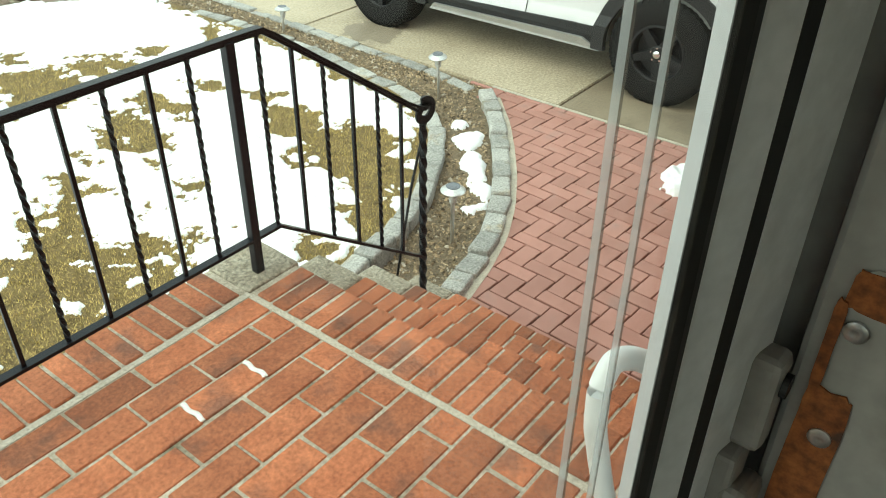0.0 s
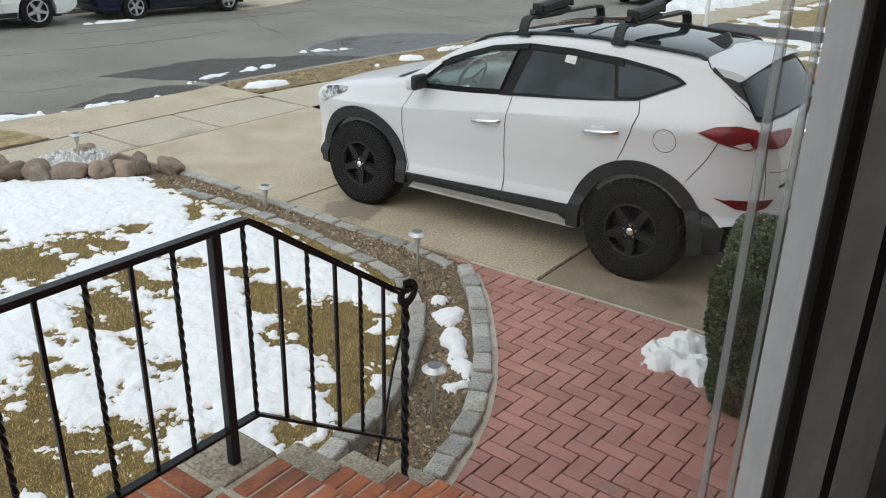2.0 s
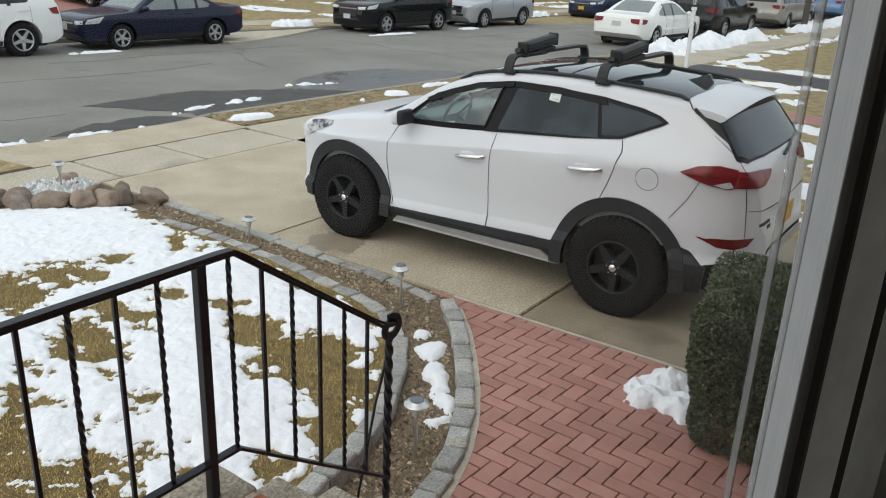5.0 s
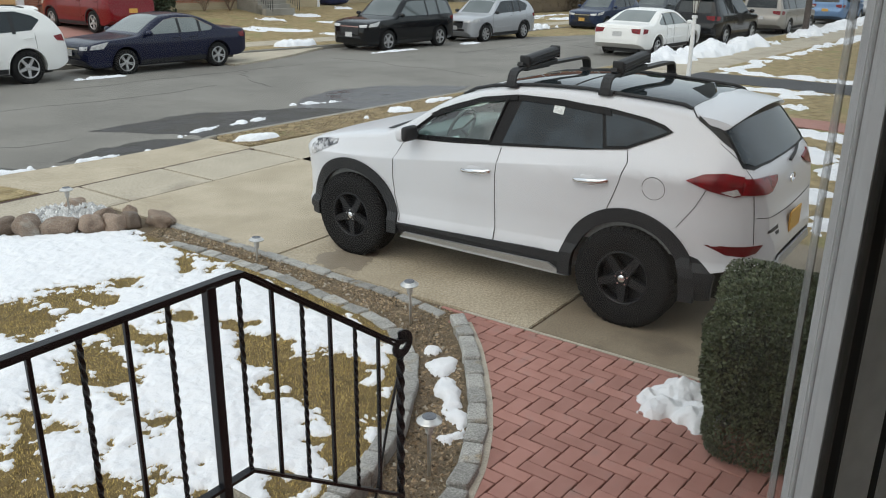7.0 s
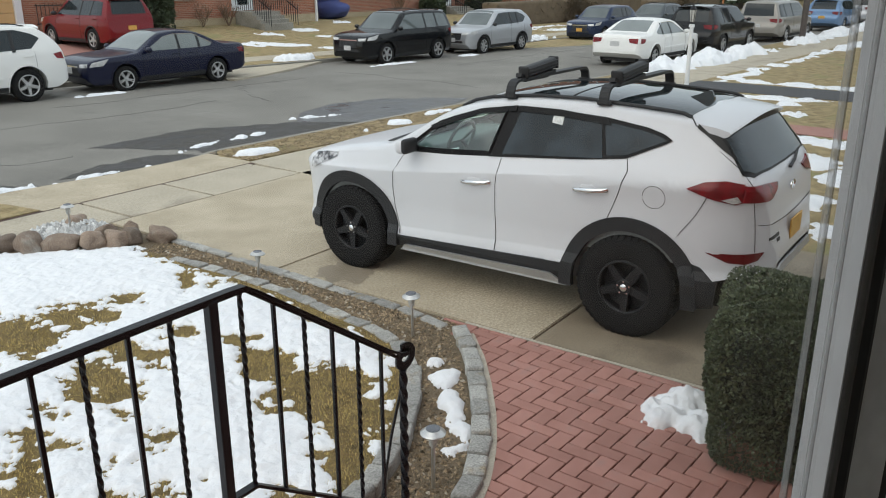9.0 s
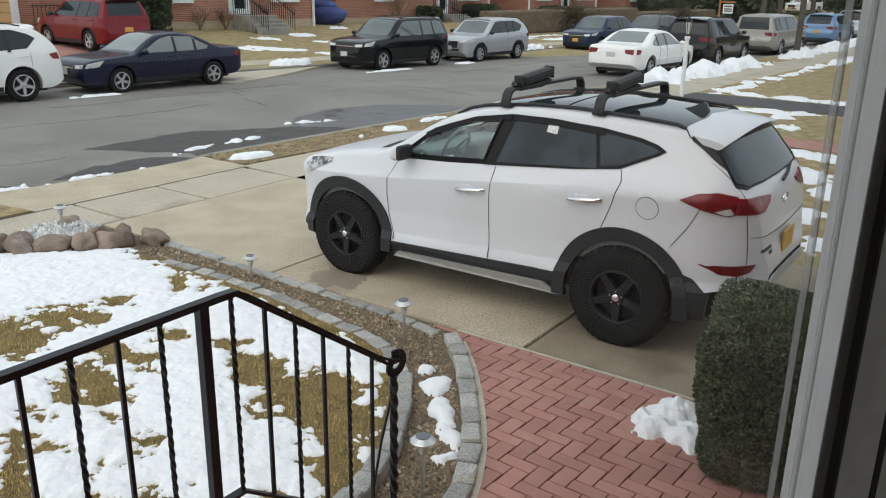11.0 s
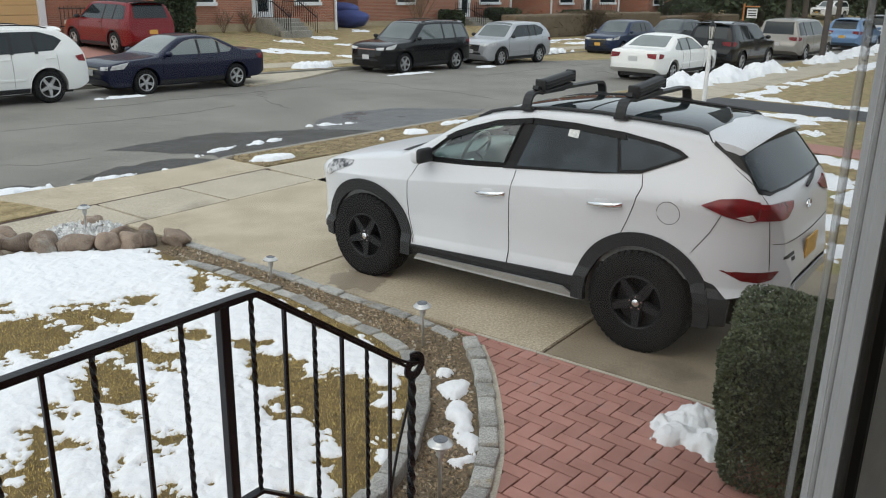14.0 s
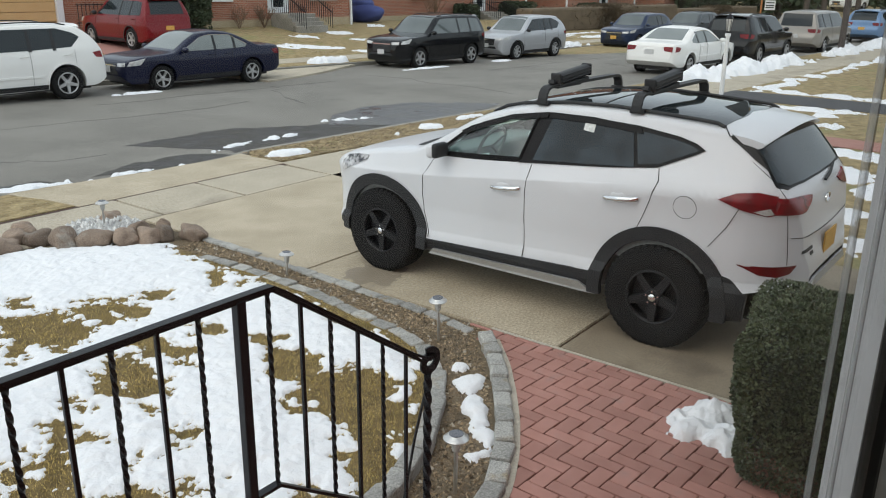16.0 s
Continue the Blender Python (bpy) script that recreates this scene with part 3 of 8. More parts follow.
def prism(pr, z0, z1):
    """An upright bar of that plan."""
    bm = bmesh.new()
    lo, hi = [bm.verts.new((a, b, z0)) for a, b in pr], [bm.verts.new((a, b, z1)) for a, b in pr]
    for k in range(len(pr)):
        k2 = (k + 1) % len(pr)
        bm.faces.new((lo[k], lo[k2], hi[k2], hi[k]))
    bm.faces.new(lo[::-1]), bm.faces.new(hi)
    return bm


def storm_door():
    d = thing("storm_door", "white aluminium storm door with a clear glass pane", "door", pose(0.0102, 0.0035, 0), kind="structure")
    z0, z1 = 0.99, 3.03
    # latch stile, folded from several flats, running up beside the pane
    prof = [(0.5028, 0.1010), (0.5198, 0.1020), (0.5958, 0.1105), (0.5988, 0.0605), (0.5958, 0.0610), (0.5458, 0.0710), (0.5443, 0.0845), (0.5238, 0.0845), (0.5215, 0.0729), (0.5035, 0.0823), (0.4998, 0.0829)]
    bm = bmesh.new()
    lo = [bm.verts.new((x, y, z0)) for x, y in prof]
    hi = [bm.verts.new((x, y, z1)) for x, y in prof]
    n = len(prof)
    for k in range(n):
        bm.faces.new((lo[k], lo[(k + 1) % n], hi[(k + 1) % n], hi[k]))
    bm.faces.new(lo[::-1])
    bm.faces.new(hi)
    part("stile", bm, M_OLDPAINT, d, "folded white aluminium stile")
    part("gasket", prism([(0.4808, 0.0876), (0.4823, 0.0857), (0.4916, 0.0828), (0.4996, 0.0827), (0.5026, 0.1010), (0.5014, 0.1010)], z0 + 0.1, z1 - 0.1), M_GASKET, d, "black rubber glazing gasket")
    # Black strip laid in the groove stands for the shade of the fold.
    part("groove_shade", prism([(0.5228, 0.0775), (0.5243, 0.0777), (0.5450, 0.0717), (0.5441, 0.0840), (0.5240, 0.0840)], z0 + 0.02, z1 - 0.02), M_GASKET, d, "black strip painting the shade in the stile's groove")
    part("stile", box_bm((-0.44, 0.07, z0), (-0.34, 0.115, z1), 0.004), M_WHITEALU, d, "white aluminium hinge stile")
    part("rail", box_bm((-0.34, 0.072, z1 - 0.12), (0.4790, 0.088, z1), 0.004), M_WHITEALU, d, "white aluminium top rail")
    part("rail", box_bm((-0.34, 0.072, z0), (0.4790, 0.088, z0 + 0.16), 0.004), M_WHITEALU, d, "white aluminium bottom rail")
    pane = part("pane", box_bm((-0.345, 0.0843, z0 + 0.15), (0.4800, 0.0853, z1 - 0.11)), M_DOORGLASS, d, "clear glass pane")
    pane.visible_shadow = False
    # white bead outside the gasket, and two ground lines of the decorated pane
    part("glazing_bead", prism([(0.4998, 0.1018), (0.4805, 0.0882), (0.4812, 0.0878), (0.5012, 0.1013)], z0 + 0.12, z1 - 0.09), M_BEAD, d, "dull white glazing bead along the pane")
    # Each line's bright and dark sides are painted as a pale and dark strip.
    for x in (0.3837, 0.4158):
        g = part("bevel_strip", prism([(x - 0.0040, 0.0855), (x - 0.0026, 0.0862), (x + 0.0014, 0.0862), (x + 0.0022, 0.0855)], z0 + 0.17, z1 - 0.13), M_BEVEL, d, "ground decorative line in the glass")
        g.visible_shadow = False
        g = part("bevel_strip", prism([(x + 0.0023, 0.0855), (x + 0.0027, 0.0860), (x + 0.0040, 0.0860), (x + 0.0044, 0.0855)], z0 + 0.17, z1 - 0.13), M_BEVELDARK, d, "shaded edge of the ground line")
        g.visible_shadow = False
    # pull handle outside
    keys = [(0.640, 0.112, 2.095), (0.634, 0.136, 2.112), (0.618, 0.153, 2.126), (0.596, 0.158, 2.134), (0.580, 0.158, 2.118), (0.580, 0.157, 2.09), (0.588, 0.154, 2.05), (0.600, 0.144, 1.985), (0.606, 0.112, 1.93)]
    curves = [smooth_keys([(i, k[c]) for i, k in enumerate(keys)]) for c in range(3)]
    bm = bmesh.new()
    sweep(bm, [[f(i / 5) for f in curves] for i in range(41)], 0.017, 0.019, sides=14)
    part("handle", bm, M_WHITEPL, d, "curved white plastic pull handle", smooth=True)
    # closer latch inside, on the stile
    # Latch parts are grimy, and darkened in colour for the dim hallway.
    lt = part("latch", box_bm((0.578, 0.046, 2.13), (0.602, 0.073, 2.205), 0.006, 2), M_GREYALU, d, "grimy latch case, greyed further for dim light")
    part("latch_lever", box_bm((0.556, 0.040, 2.066), (0.606, 0.060, 2.100), 0.008, 3, Matrix.Translation((0.58, 0.05, 2.08)) @ pose(0, 0, 0, 0, 22, 0) @ Matrix.Translation((-0.58, -0.05, -2.08))), M_GREYALU, lt, "rounded grey lever")
    part("latch_plate", box_bm((0.566, 0.054, 2.02), (0.601, 0.073, 2.13), 0.004, 2), M_GREYALU, lt, "grey latch plate")
    bm = bmesh.new()
    cyl(bm, 0.008, 0.008, (0.588, 0.046, 2.186), (0.588, 0.042, 2.186), 20)
    part("latch_button", bm, M_GASKET, lt, "dark round keyway")
    return d


M_WHITEPL = surf("white_plastic", (0.70, 0.70, 0.69), (0.78, 0.78, 0.77), 0.4, 10.0, 60, 0.1, 0.001, grain=0.06)


def ground_glass(name, colour, weight):
    """Mostly clear glass with a ground face that takes some light."""
    m = bpy.data.materials.new(name)
    m.use_nodes = True
    nt = m.node_tree
    nt.nodes.clear()
    o, mx, tr, tl, df, ad = [nt.nodes.new(k) for k in ("ShaderNodeOutputMaterial", "ShaderNodeMixShader", "ShaderNodeBsdfTransparent", "ShaderNodeBsdfTranslucent", "ShaderNodeBsdfDiffuse", "ShaderNodeMixShader")]
    tl.inputs[0].default_value = df.inputs[0].default_value = (*colour, 1)
    mx.inputs[0].default_value, ad.inputs[0].default_value = weight, 0.4
    nt.links.new(tl.outputs[0], ad.inputs[1])
    nt.links.new(df.outputs[0], ad.inputs[2])
    nt.links.new(tr.outputs[0], mx.inputs[1])
    nt.links.new(ad.outputs[0], mx.inputs[2])
    nt.links.new(mx.outputs[0], o.inputs[0])
    return m


M_BEVEL = ground_glass("ground_glass_line", (0.60, 0.60, 0.59), 0.36)
M_BEVELDARK = ground_glass("shaded_glass_line", (0.14, 0.12, 0.10), 0.42)
storm_door()

jamb = thing("door_frame", "white door frame with peeling paint and rusty strike", "door frame", pose(0, 0, 0), kind="structure")
# Latch-side jambs are greyed below the white frame to paint their shade.
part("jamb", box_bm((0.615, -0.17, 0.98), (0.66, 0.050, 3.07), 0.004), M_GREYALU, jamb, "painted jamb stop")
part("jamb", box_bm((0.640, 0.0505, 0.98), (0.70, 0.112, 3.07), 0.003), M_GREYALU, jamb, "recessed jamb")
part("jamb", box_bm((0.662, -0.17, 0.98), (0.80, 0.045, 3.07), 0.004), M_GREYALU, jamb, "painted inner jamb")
part("jamb", box_bm((-0.5, -0.17, 0.98), (-0.455, 0.135, 3.07), 0.004), M_WHITEALU, jamb, "painted hinge jamb")
part("head", box_bm((-0.455, -0.17, 3.035), (0.614, 0.135, 3.07), 0.003), M_WHITEALU, jamb, "painted head jamb")
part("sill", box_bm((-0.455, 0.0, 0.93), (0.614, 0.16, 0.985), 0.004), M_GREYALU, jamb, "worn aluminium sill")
# Filler added to block daylight and blacken the shadowed gap.
part("gap_filler", box_bm((0.6140, 0.072, 0.99), (0.6385, 0.110, 3.03), 0.004), M_GASKET, jamb, "black filler added to shade the door gap")
# strike plate with flaked paint showing rust
# The plate's whitish paint is greyed to stand for dim light.
for n, (y0, y1, za, zb, mt, lb) in enumerate(((-0.03, 0.038, 1.96, 2.275, M_GREYALU, "painted strike plate, greyed for dim light"), (0.004, 0.034, 2.243, 2.272, M_RUST, "rusted bare patch"), (0.010, 0.040, 2.03, 2.185, M_RUST, "rusted bare patch"), (0.0315, 0.0385, 2.18, 2.25, M_RUST, "rusted flaking edge"))):
    bm = bmesh.new()
    ring = []
    for i in range(28):
        t = 2 * math.pi * i / 28
        cx, cz = math.copysign(abs(math.cos(t)) ** 0.35, math.cos(t)), math.copysign(abs(math.sin(t)) ** 0.35, math.sin(t))
        k = 1 + (0.12 * fbm(math.cos(t) * 2 + n * 5, math.sin(t) * 2, 1.3, 3, 3) if mt is M_RUST else 0)
        ring.append(bm.verts.new((0.6145 - 0.001 * n, (y0 + y1) / 2 + (y1 - y0) / 2 * cx * k, (za + zb) / 2 + (zb - za) / 2 * cz * k)))
    bm.faces.new(ring)
    thicken(bm, (-0.0016, 0, 0))
    part("strike_plate", bm, mt, jamb, lb)
for zz, yy in ((2.232, 0.024), (2.148, 0.022)):
    bm = bmesh.new()
    lathe(bm, [(0.0072, 0), (0.0072, 0.002), (0.004, 0.0035), (0.0015, 0.0025)], 16, Matrix.Translation((0.6115, yy, zz)) @ pose(0, 0, 0, 0, -90, 0))
    part("screw", bm, M_STEEL, jamb, "zinc screw head", smooth=True)

# ---------------------------------------------------------------- stoop: landing, steps, cheeks (bricks are laid further down)
LAND, RISE = 0.85, 0.2125
EDGES = [1.735, 2.04, 2.345, 2.63]
stoop = thing("stoop", "red brick stoop with rowlock steps and cement cheeks", "stoop", pose(0, 0, 0), kind="structure")
part("landing", box_bm((-1.3, 0.145, -0.3), (EDGES[0] - 0.004, 1.835, LAND - 0.005)), M_JOINT, stoop, "sandy mortar bed")
part("landing_border", box_bm((-1.3, 1.8352, -0.3), (1.522, 2.045, LAND - 0.005)), M_JOINT, stoop, "sandy mortar bed")
for k in range(1, 4):
    z = LAND - k * RISE
    part("step", box_bm((EDGES[k - 1] - 0.0035, 0.145, -0.3), (EDGES[k] - 0.004, 1.80, z - 0.006)), M_JOINT, stoop, "sandy mortar bed")


def rough_block(lo, hi, seed):
    bm = box_bm(lo, hi, 0.012, 2)
    bmesh.ops.subdivide_edges(bm, edges=[e for e in bm.edges if e.calc_length() > 0.08], cuts=3, use_grid_fill=True)
    for v in bm.verts:
        v.co += Vector((noise.noise(v.co * 9 + Vector((seed, 0, 0))), noise.noise(v.co * 9 + Vector((0, seed, 0))), noise.noise(v.co * 9 + Vector((0, 0, seed))))) * 0.005
    return bm


part("cheek", rough_block((1.524, 1.838, -0.2), (1.755, 2.055, LAND + 0.002), 3), M_CEMENT, stoop, "pebbly cast cement corner block")
for k in range(1, 4):
    z = LAND - k * RISE
    part("cheek", rough_block((EDGES[k - 1] + 0.02, 1.802, -0.2), (EDGES[k], 2.06 - 0.012 * k, z + 0.003), 5 + k), M_CEMENT, stoop, "pebbly cast cement step end")

# ---------------------------------------------------------------- iron railing
RY = 1.905
SLOPE = -0.7085


def rail_z(x, z):
    return z if x < 1.755 else z + SLOPE * (x - 1.755)


railing = thing("railing", "black wrought iron railing with twisted balusters and a scroll end", "railing", pose(0, 0, 0))
bm = bmesh.new()
top = [(-1.25, RY, 1.683), (1.70, RY, 1.683), (1.752, RY, 1.681), (1.80, RY, rail_z(1.80, 1.683))] + [(x, RY, rail_z(x, 1.683)) for x in (2.1, 2.42)]
top += [(2.50, RY, rail_z(2.50, 1.690)), (2.553, RY, 1.132 + 0.012)]
sweep(bm, top, 0.031, 0.011)
part("handrail", bm, M_IRON, railing, "flat black cap rail", smooth=False)
bm = bmesh.new()
sweep(bm, [(-1.25, RY, 1.671), (1.752, RY, 1.671), (2.50, RY, rail_z(2.50, 1.671))], 0.017, 0.013)
part("channel", bm, M_IRON, railing)
bm = bmesh.new()
spiral = []
for i in range(34):
    a = 1.9 - i * 0.24
    r = 0.049 - 0.0009 * i
    spiral.append((2.531 + r * math.cos(a) * 1.2 + 0.008, RY, 1.128 + r * math.sin(a)))
sweep(bm, spiral, 0.036, 0.008, up=(0, 1, 0))
part("scroll", bm, M_IRON, railing, "curled scroll end of the handrail")
bm = bmesh.new()
sweep(bm, [(-1.25, RY, 0.985), (1.735, RY, 0.985), (2.525, RY, 0.985 + SLOPE * 0.79)], 0.030, 0.012)
part("bottom_rail", bm, M_IRON, railing, "flat black bottom rail")
for px in (1.625, -0.9):
    post = part("post", box_bm((px - 0.0165, RY - 0.0165, LAND), (px + 0.0165, RY + 0.0165, 1.675), 0.003), M_IRON, railing, "square black post")
bm = bmesh.new()
sweep(bm, [(2.531, RY, 0.213 + i * 0.0108) for i in range(81)], 0.026, 0.026, twist=3.2)
part("post", bm, M_IRON, railing, "thick twisted end post")
for k in range(-22, 7):
    x = 1.735 + 0.1318 * k if k >= 0 else 1.750 + 0.1350 * k
    if k == -1 or abs(x + 0.9) < 0.06 or k == 6:
        continue
    za = 0.985 if x <= 1.735 else 0.985 + SLOPE * (x - 1.735)
    zb = rail_z(x, 1.671)
    bm = bmesh.new()
    if k % 2 == 0:
        sweep(bm, [(x, RY, za + (zb - za) * i / 56) for i in range(57)], 0.0128, 0.0128, twist=4.5)
        part("twisted_baluster", bm, M_IRON, railing, "twisted black iron bar")
    else:
        box(bm, (x - 0.0064, RY - 0.0064, za), (x + 0.0064, RY + 0.0064, zb), 0.0012)
        part("baluster", bm, M_IRON, railing, "plain square black bar")
bm = bmesh.new()
sweep(bm, [(2.54, 1.925, 0.98), (2.60, 2.03, 0.70), (2.73, 2.25, -0.02)], 0.013, 0.013, sides=8)
part("brace", bm, M_IRON, railing, "thin slanting stay rod")


# ---------------------------------------------------------------- stone edgings
def along(path, step, start=0.0):
    """Points and directions at even steps along a polyline."""
    out, run, nxt = [], 0.0, start
    for (x0, y0), (x1, y1) in zip(path[:-1], path[1:]):
        ln = math.hypot(x1 - x0, y1 - y0)
        while nxt <= run + ln:
            f = (nxt - run) / ln
            out.append((x0 + (x1 - x0) * f, y0 + (y1 - y0) * f, math.atan2(y1 - y0, x1 - x0)))
            nxt += step
        run += ln
    return out


def cobble(lx, ly, lz, seed):
    bm = box_bm((-lx / 2, -ly / 2, -0.1), (lx / 2, ly / 2, lz), 0.016, 2)
    for v in bm.verts:
        v.co += Vector((noise.noise(v.co * 12 + Vector((seed, 1, 0))), noise.noise(v.co * 12 + Vector((2, seed, 0))), noise.noise(v.co * 12 + Vector((0, 5, seed))) * 0.7)) * 0.012
    return mesh_of("edging_stone", bm, M_STONE)


rnd = random.Random(4)


def edging(name, path, label, length, width, height, gap=0.012, drop=None):
    e = thing(name, label, "edging", pose(0, 0, 0), kind="structure")
    d, n = 0.0, 0
    total = sum(math.dist(a, b) for a, b in zip(path[:-1], path[1:]))
    while d < total - length * 0.5:
        f = d / total
        ln = length(f) if callable(length) else length
        ln *= rnd.uniform(0.85, 1.15)
        x, y, a = along(path, 1e9, min(d + ln / 2, total - 1e-3))[0]
        h = height(f) if callable(height) else height
        piece("edging_stone", cobble(ln - gap, width * rnd.uniform(0.92, 1.08), h + rnd.uniform(-0.008, 0.008), n * 1.7 + len(name)), e, pose(x, y, 0, rnd.uniform(-2, 2), rnd.uniform(-2, 2), math.degrees(a) + rnd.uniform(-3, 3)))
        d += ln
        n += 1
    return e


edging("lawn_edging", LAWN_EDGE[:11] + [(4.80, 6.6)], "row of grey granite blocks edging the lawn", 0.215, 0.12, lambda f: 0.115 - 0.10 * min(1, f * 2.6))
WALK_STONES = [(x + 0.006, y - 0.014) for x, y in WALK_EDGE]
edging("walk_edging", WALK_STONES, "row of grey granite blocks along the brick walk", 0.19, 0.118, 0.045)
edging("drive_edging", [(4.99, 3.42), (5.07, 3.9), (5.10, 4.6), (5.12, 5.4), (5.16, 6.2), (5.17, 7.0)], "sunken grey stones along the driveway", 0.27, 0.10, 0.008)
bm = bmesh.new()
sweep(bm, [(x + 0.085 * math.sin(a), y - 0.085 * math.cos(a), -0.012) for x, y, a in along(WALK_EDGE, 0.1)], 0.055, 0.03)
solid("edging_mortar", bm, M_MORTAR, "tan mortar strip between pavers and edging", "mortar", "structure")
slab("walk_end_strip", [(5.118, 0.12), (5.149, 0.12), (5.149, 3.33), (5.118, 3.33)], -0.1, 0.001, M_MORTAR, "tan mortar strip at the driveway edge", "mortar")

# mulch and pebbles in the bed
r = np.random.RandomState(3)
LE, WE = np.array(LAWN_EDGE), np.array(WALK_EDGE)


def side_of(path, x, y):
    """Distance to a polyline, and its sign: positive on the left of its direction."""
    best, sign = np.full(np.shape(x), 1e9), np.zeros(np.shape(x))
    for (x0, y0), (x1, y1) in zip(path[:-1], path[1:]):
        dx, dy = x1 - x0, y1 - y0
        t = np.clip(((x - x0) * dx + (y - y0) * dy) / (dx * dx + dy * dy), 0, 1)
        d = np.hypot(x - x0 - t * dx, y - y0 - t * dy)
        s = np.sign(dx * (y - y0) - dy * (x - x0))
        sign = np.where(d < best, s, sign)
        best = np.minimum(best, d)
    return best * sign


def in_bed(x, y):
    a, b = side_of(LE[:11], x, y), side_of(WE, x, y)
    return (a < -0.06) & ((b > 0.06) | (y > 3.35)) & (x < 5.10) & (x > 2.66) & (y < 7.0)


def scatter(name, x, y, z, size, flat, material, label, seed):
    """Many small uneven chips as one object."""
    rr = np.random.RandomState(seed)
    vs, fs = [], []
    base = np.array([(-1, -0.6, 0), (1, -0.5, 0), (0.8, 0.6, 0), (-0.9, 0.5, 0), (0.1, 0.05, 1.0)])
    for i in range(len(x)):
        a, s = rr.uniform(0, 6.28), size * rr.uniform(0.5, 1.5)
        p = base * (s, s * rr.uniform(0.35, 0.9), s * flat * rr.uniform(0.5, 1.6)) + rr.normal(0, s * 0.12, (5, 3))
        c, sn = math.cos(a), math.sin(a)
        p = np.c_[p[:, 0] * c - p[:, 1] * sn + x[i], p[:, 0] * sn + p[:, 1] * c + y[i], p[:, 2] + z]
        o = len(vs)
        vs.extend(p)
        fs += [(o, o + 1, o + 4), (o + 1, o + 2, o + 4), (o + 2, o + 3, o + 4), (o + 3, o, o + 4)]
    return tagged(new(name, arrays(name, vs, fs, material)), label, "mulch", kind="stuff")


bx, by = r.uniform(2.6, 5.12, 48000), r.uniform(1.95, 7.1, 48000)
ok = in_bed(bx, by)
bx, by = bx[ok], by[ok]
scatter("mulch", bx, by, -0.013, 0.0105, 0.8, M_CHIP, "brown wood chips and gravel in the bed", 5)
sel = r.uniform(0, 1, len(bx)) < 0.025
scatter("pebbles", bx[sel], by[sel], -0.012, 0.015, 0.9, M_MORTAR, "pale pebbles in the bed", 6)


# ---------------------------------------------------------------- solar lights
def solar_light(x, y, h, tilt, size=0.86):
    t = thing("solar_light", "small stainless solar path light on a stake in the bed", "garden light", pose(x, y, -0.01, tilt[0], tilt[1], 0), "solar path lights")
    bm = bmesh.new()
    cyl(bm, 0.011, 0.011, (0, 0, 0), (0, 0, h - 0.10), 12)
    part("stake", bm, M_SOLAR, t, "slim steel stake", True)
    bm = bmesh.new()
    lathe(bm, [(0.014, h - 0.105), (0.020, h - 0.10), (0.031 * size, h - 0.035), (0.031 * size, h - 0.03)], 20)
    part("lens", bm, M_CLEARPL, t, "clear ribbed lens", True)
    bm = bmesh.new()
    lathe(bm, [(0.050 * size, h - 0.034), (0.078 * size, h - 0.030), (0.080 * size, h - 0.024), (0.066 * size, h - 0.014), (0.062 * size, h - 0.013), (0.052 * size, h - 0.003), (0.046 * size, h - 0.001)], 32)
    part("cap", bm, M_SOLAR, t, "stepped steel cap", True)
    bm = bmesh.new()
    lathe(bm, [(0.045 * size, h - 0.002), (0.045 * size, h + 0.0015), (0.040 * size, h + 0.003)], 32)
    part("solar_panel", bm, M_PANEL, t, "round grey solar cell", True)
    return t


solar_light(3.22, 2.26, 0.36, (0, 0))
solar_light(4.70, 3.52, 0.36, (1, -4))
solar_light(4.97, 5.50, 0.22, (0, 2))
solar_light(4.66, 8.00, 0.34, (0, 0))

# ---------------------------------------------------------------- boulders at the far corner of the bed
rb = random.Random(11)
for x, y, sx, sy, sz in ((5.10, 7.06, 0.19, 0.13, 0.13), (4.88, 7.28, 0.14, 0.11, 0.14), (4.74, 7.33, 0.17, 0.13, 0.13), (4.56, 7.46, 0.16, 0.14, 0.14), (4.34, 7.66, 0.21, 0.15, 0.135), (4.13, 7.84, 0.165, 0.15, 0.165), (4.00, 8.12, 0.17, 0.15, 0.12), (3.86, 8.30, 0.17, 0.14, 0.13), (3.62, 8.10, 0.20, 0.16, 0.13), (4.42, 7.62, 0.10, 0.1, 0.12), (4.98, 7.42, 0.09, 0.08, 0.15), (4.83, 7.62, 0.13, 0.11, 0.12), (4.9, 8.28, 0.17, 0.12, 0.11), (3.35, 8.0, 0.2, 0.16, 0.14), (4.0, 8.45, 0.16, 0.13, 0.14)):
    bm = bmesh.new()
    blob(bm, (0, 0, 0), (sx * 0.86, sy * 0.82, sz * 0.70), 0.30, rb.uniform(0, 50))
    ob = solid("boulder", bm, M_BOULDER, "rounded brown field boulder at the lawn corner", "boulder", smooth=True, group="boulders round the bed")
    ob.matrix_basis = pose(x, y, sz * 0.38, 0, 0, rb.uniform(0, 180))
gx, gy = r.uniform(4.1, 5.0, 1500), r.uniform(7.5, 8.4, 1500)
k = (gx - 4.62) ** 2 / 0.16 + (gy - 8.0) ** 2 / 0.14 < 1
scatter("pale_gravel", gx[k], gy[k], 0.05, 0.028, 0.8, M_SNOWSTONE, "pale gravel heap among the boulders", 8)


gu, gv = r.uniform(0.05, 9.0, 9000), r.uniform(-0.72, 0.28, 9000)
scatter("leaf_litter", 8.2 + gu * CU - gv * SU, 9.9 + gu * SU + gv * CU, 0.004, 0.014, 0.4, M_CHIP, "dry brown leaves and chips on the verge", 19)


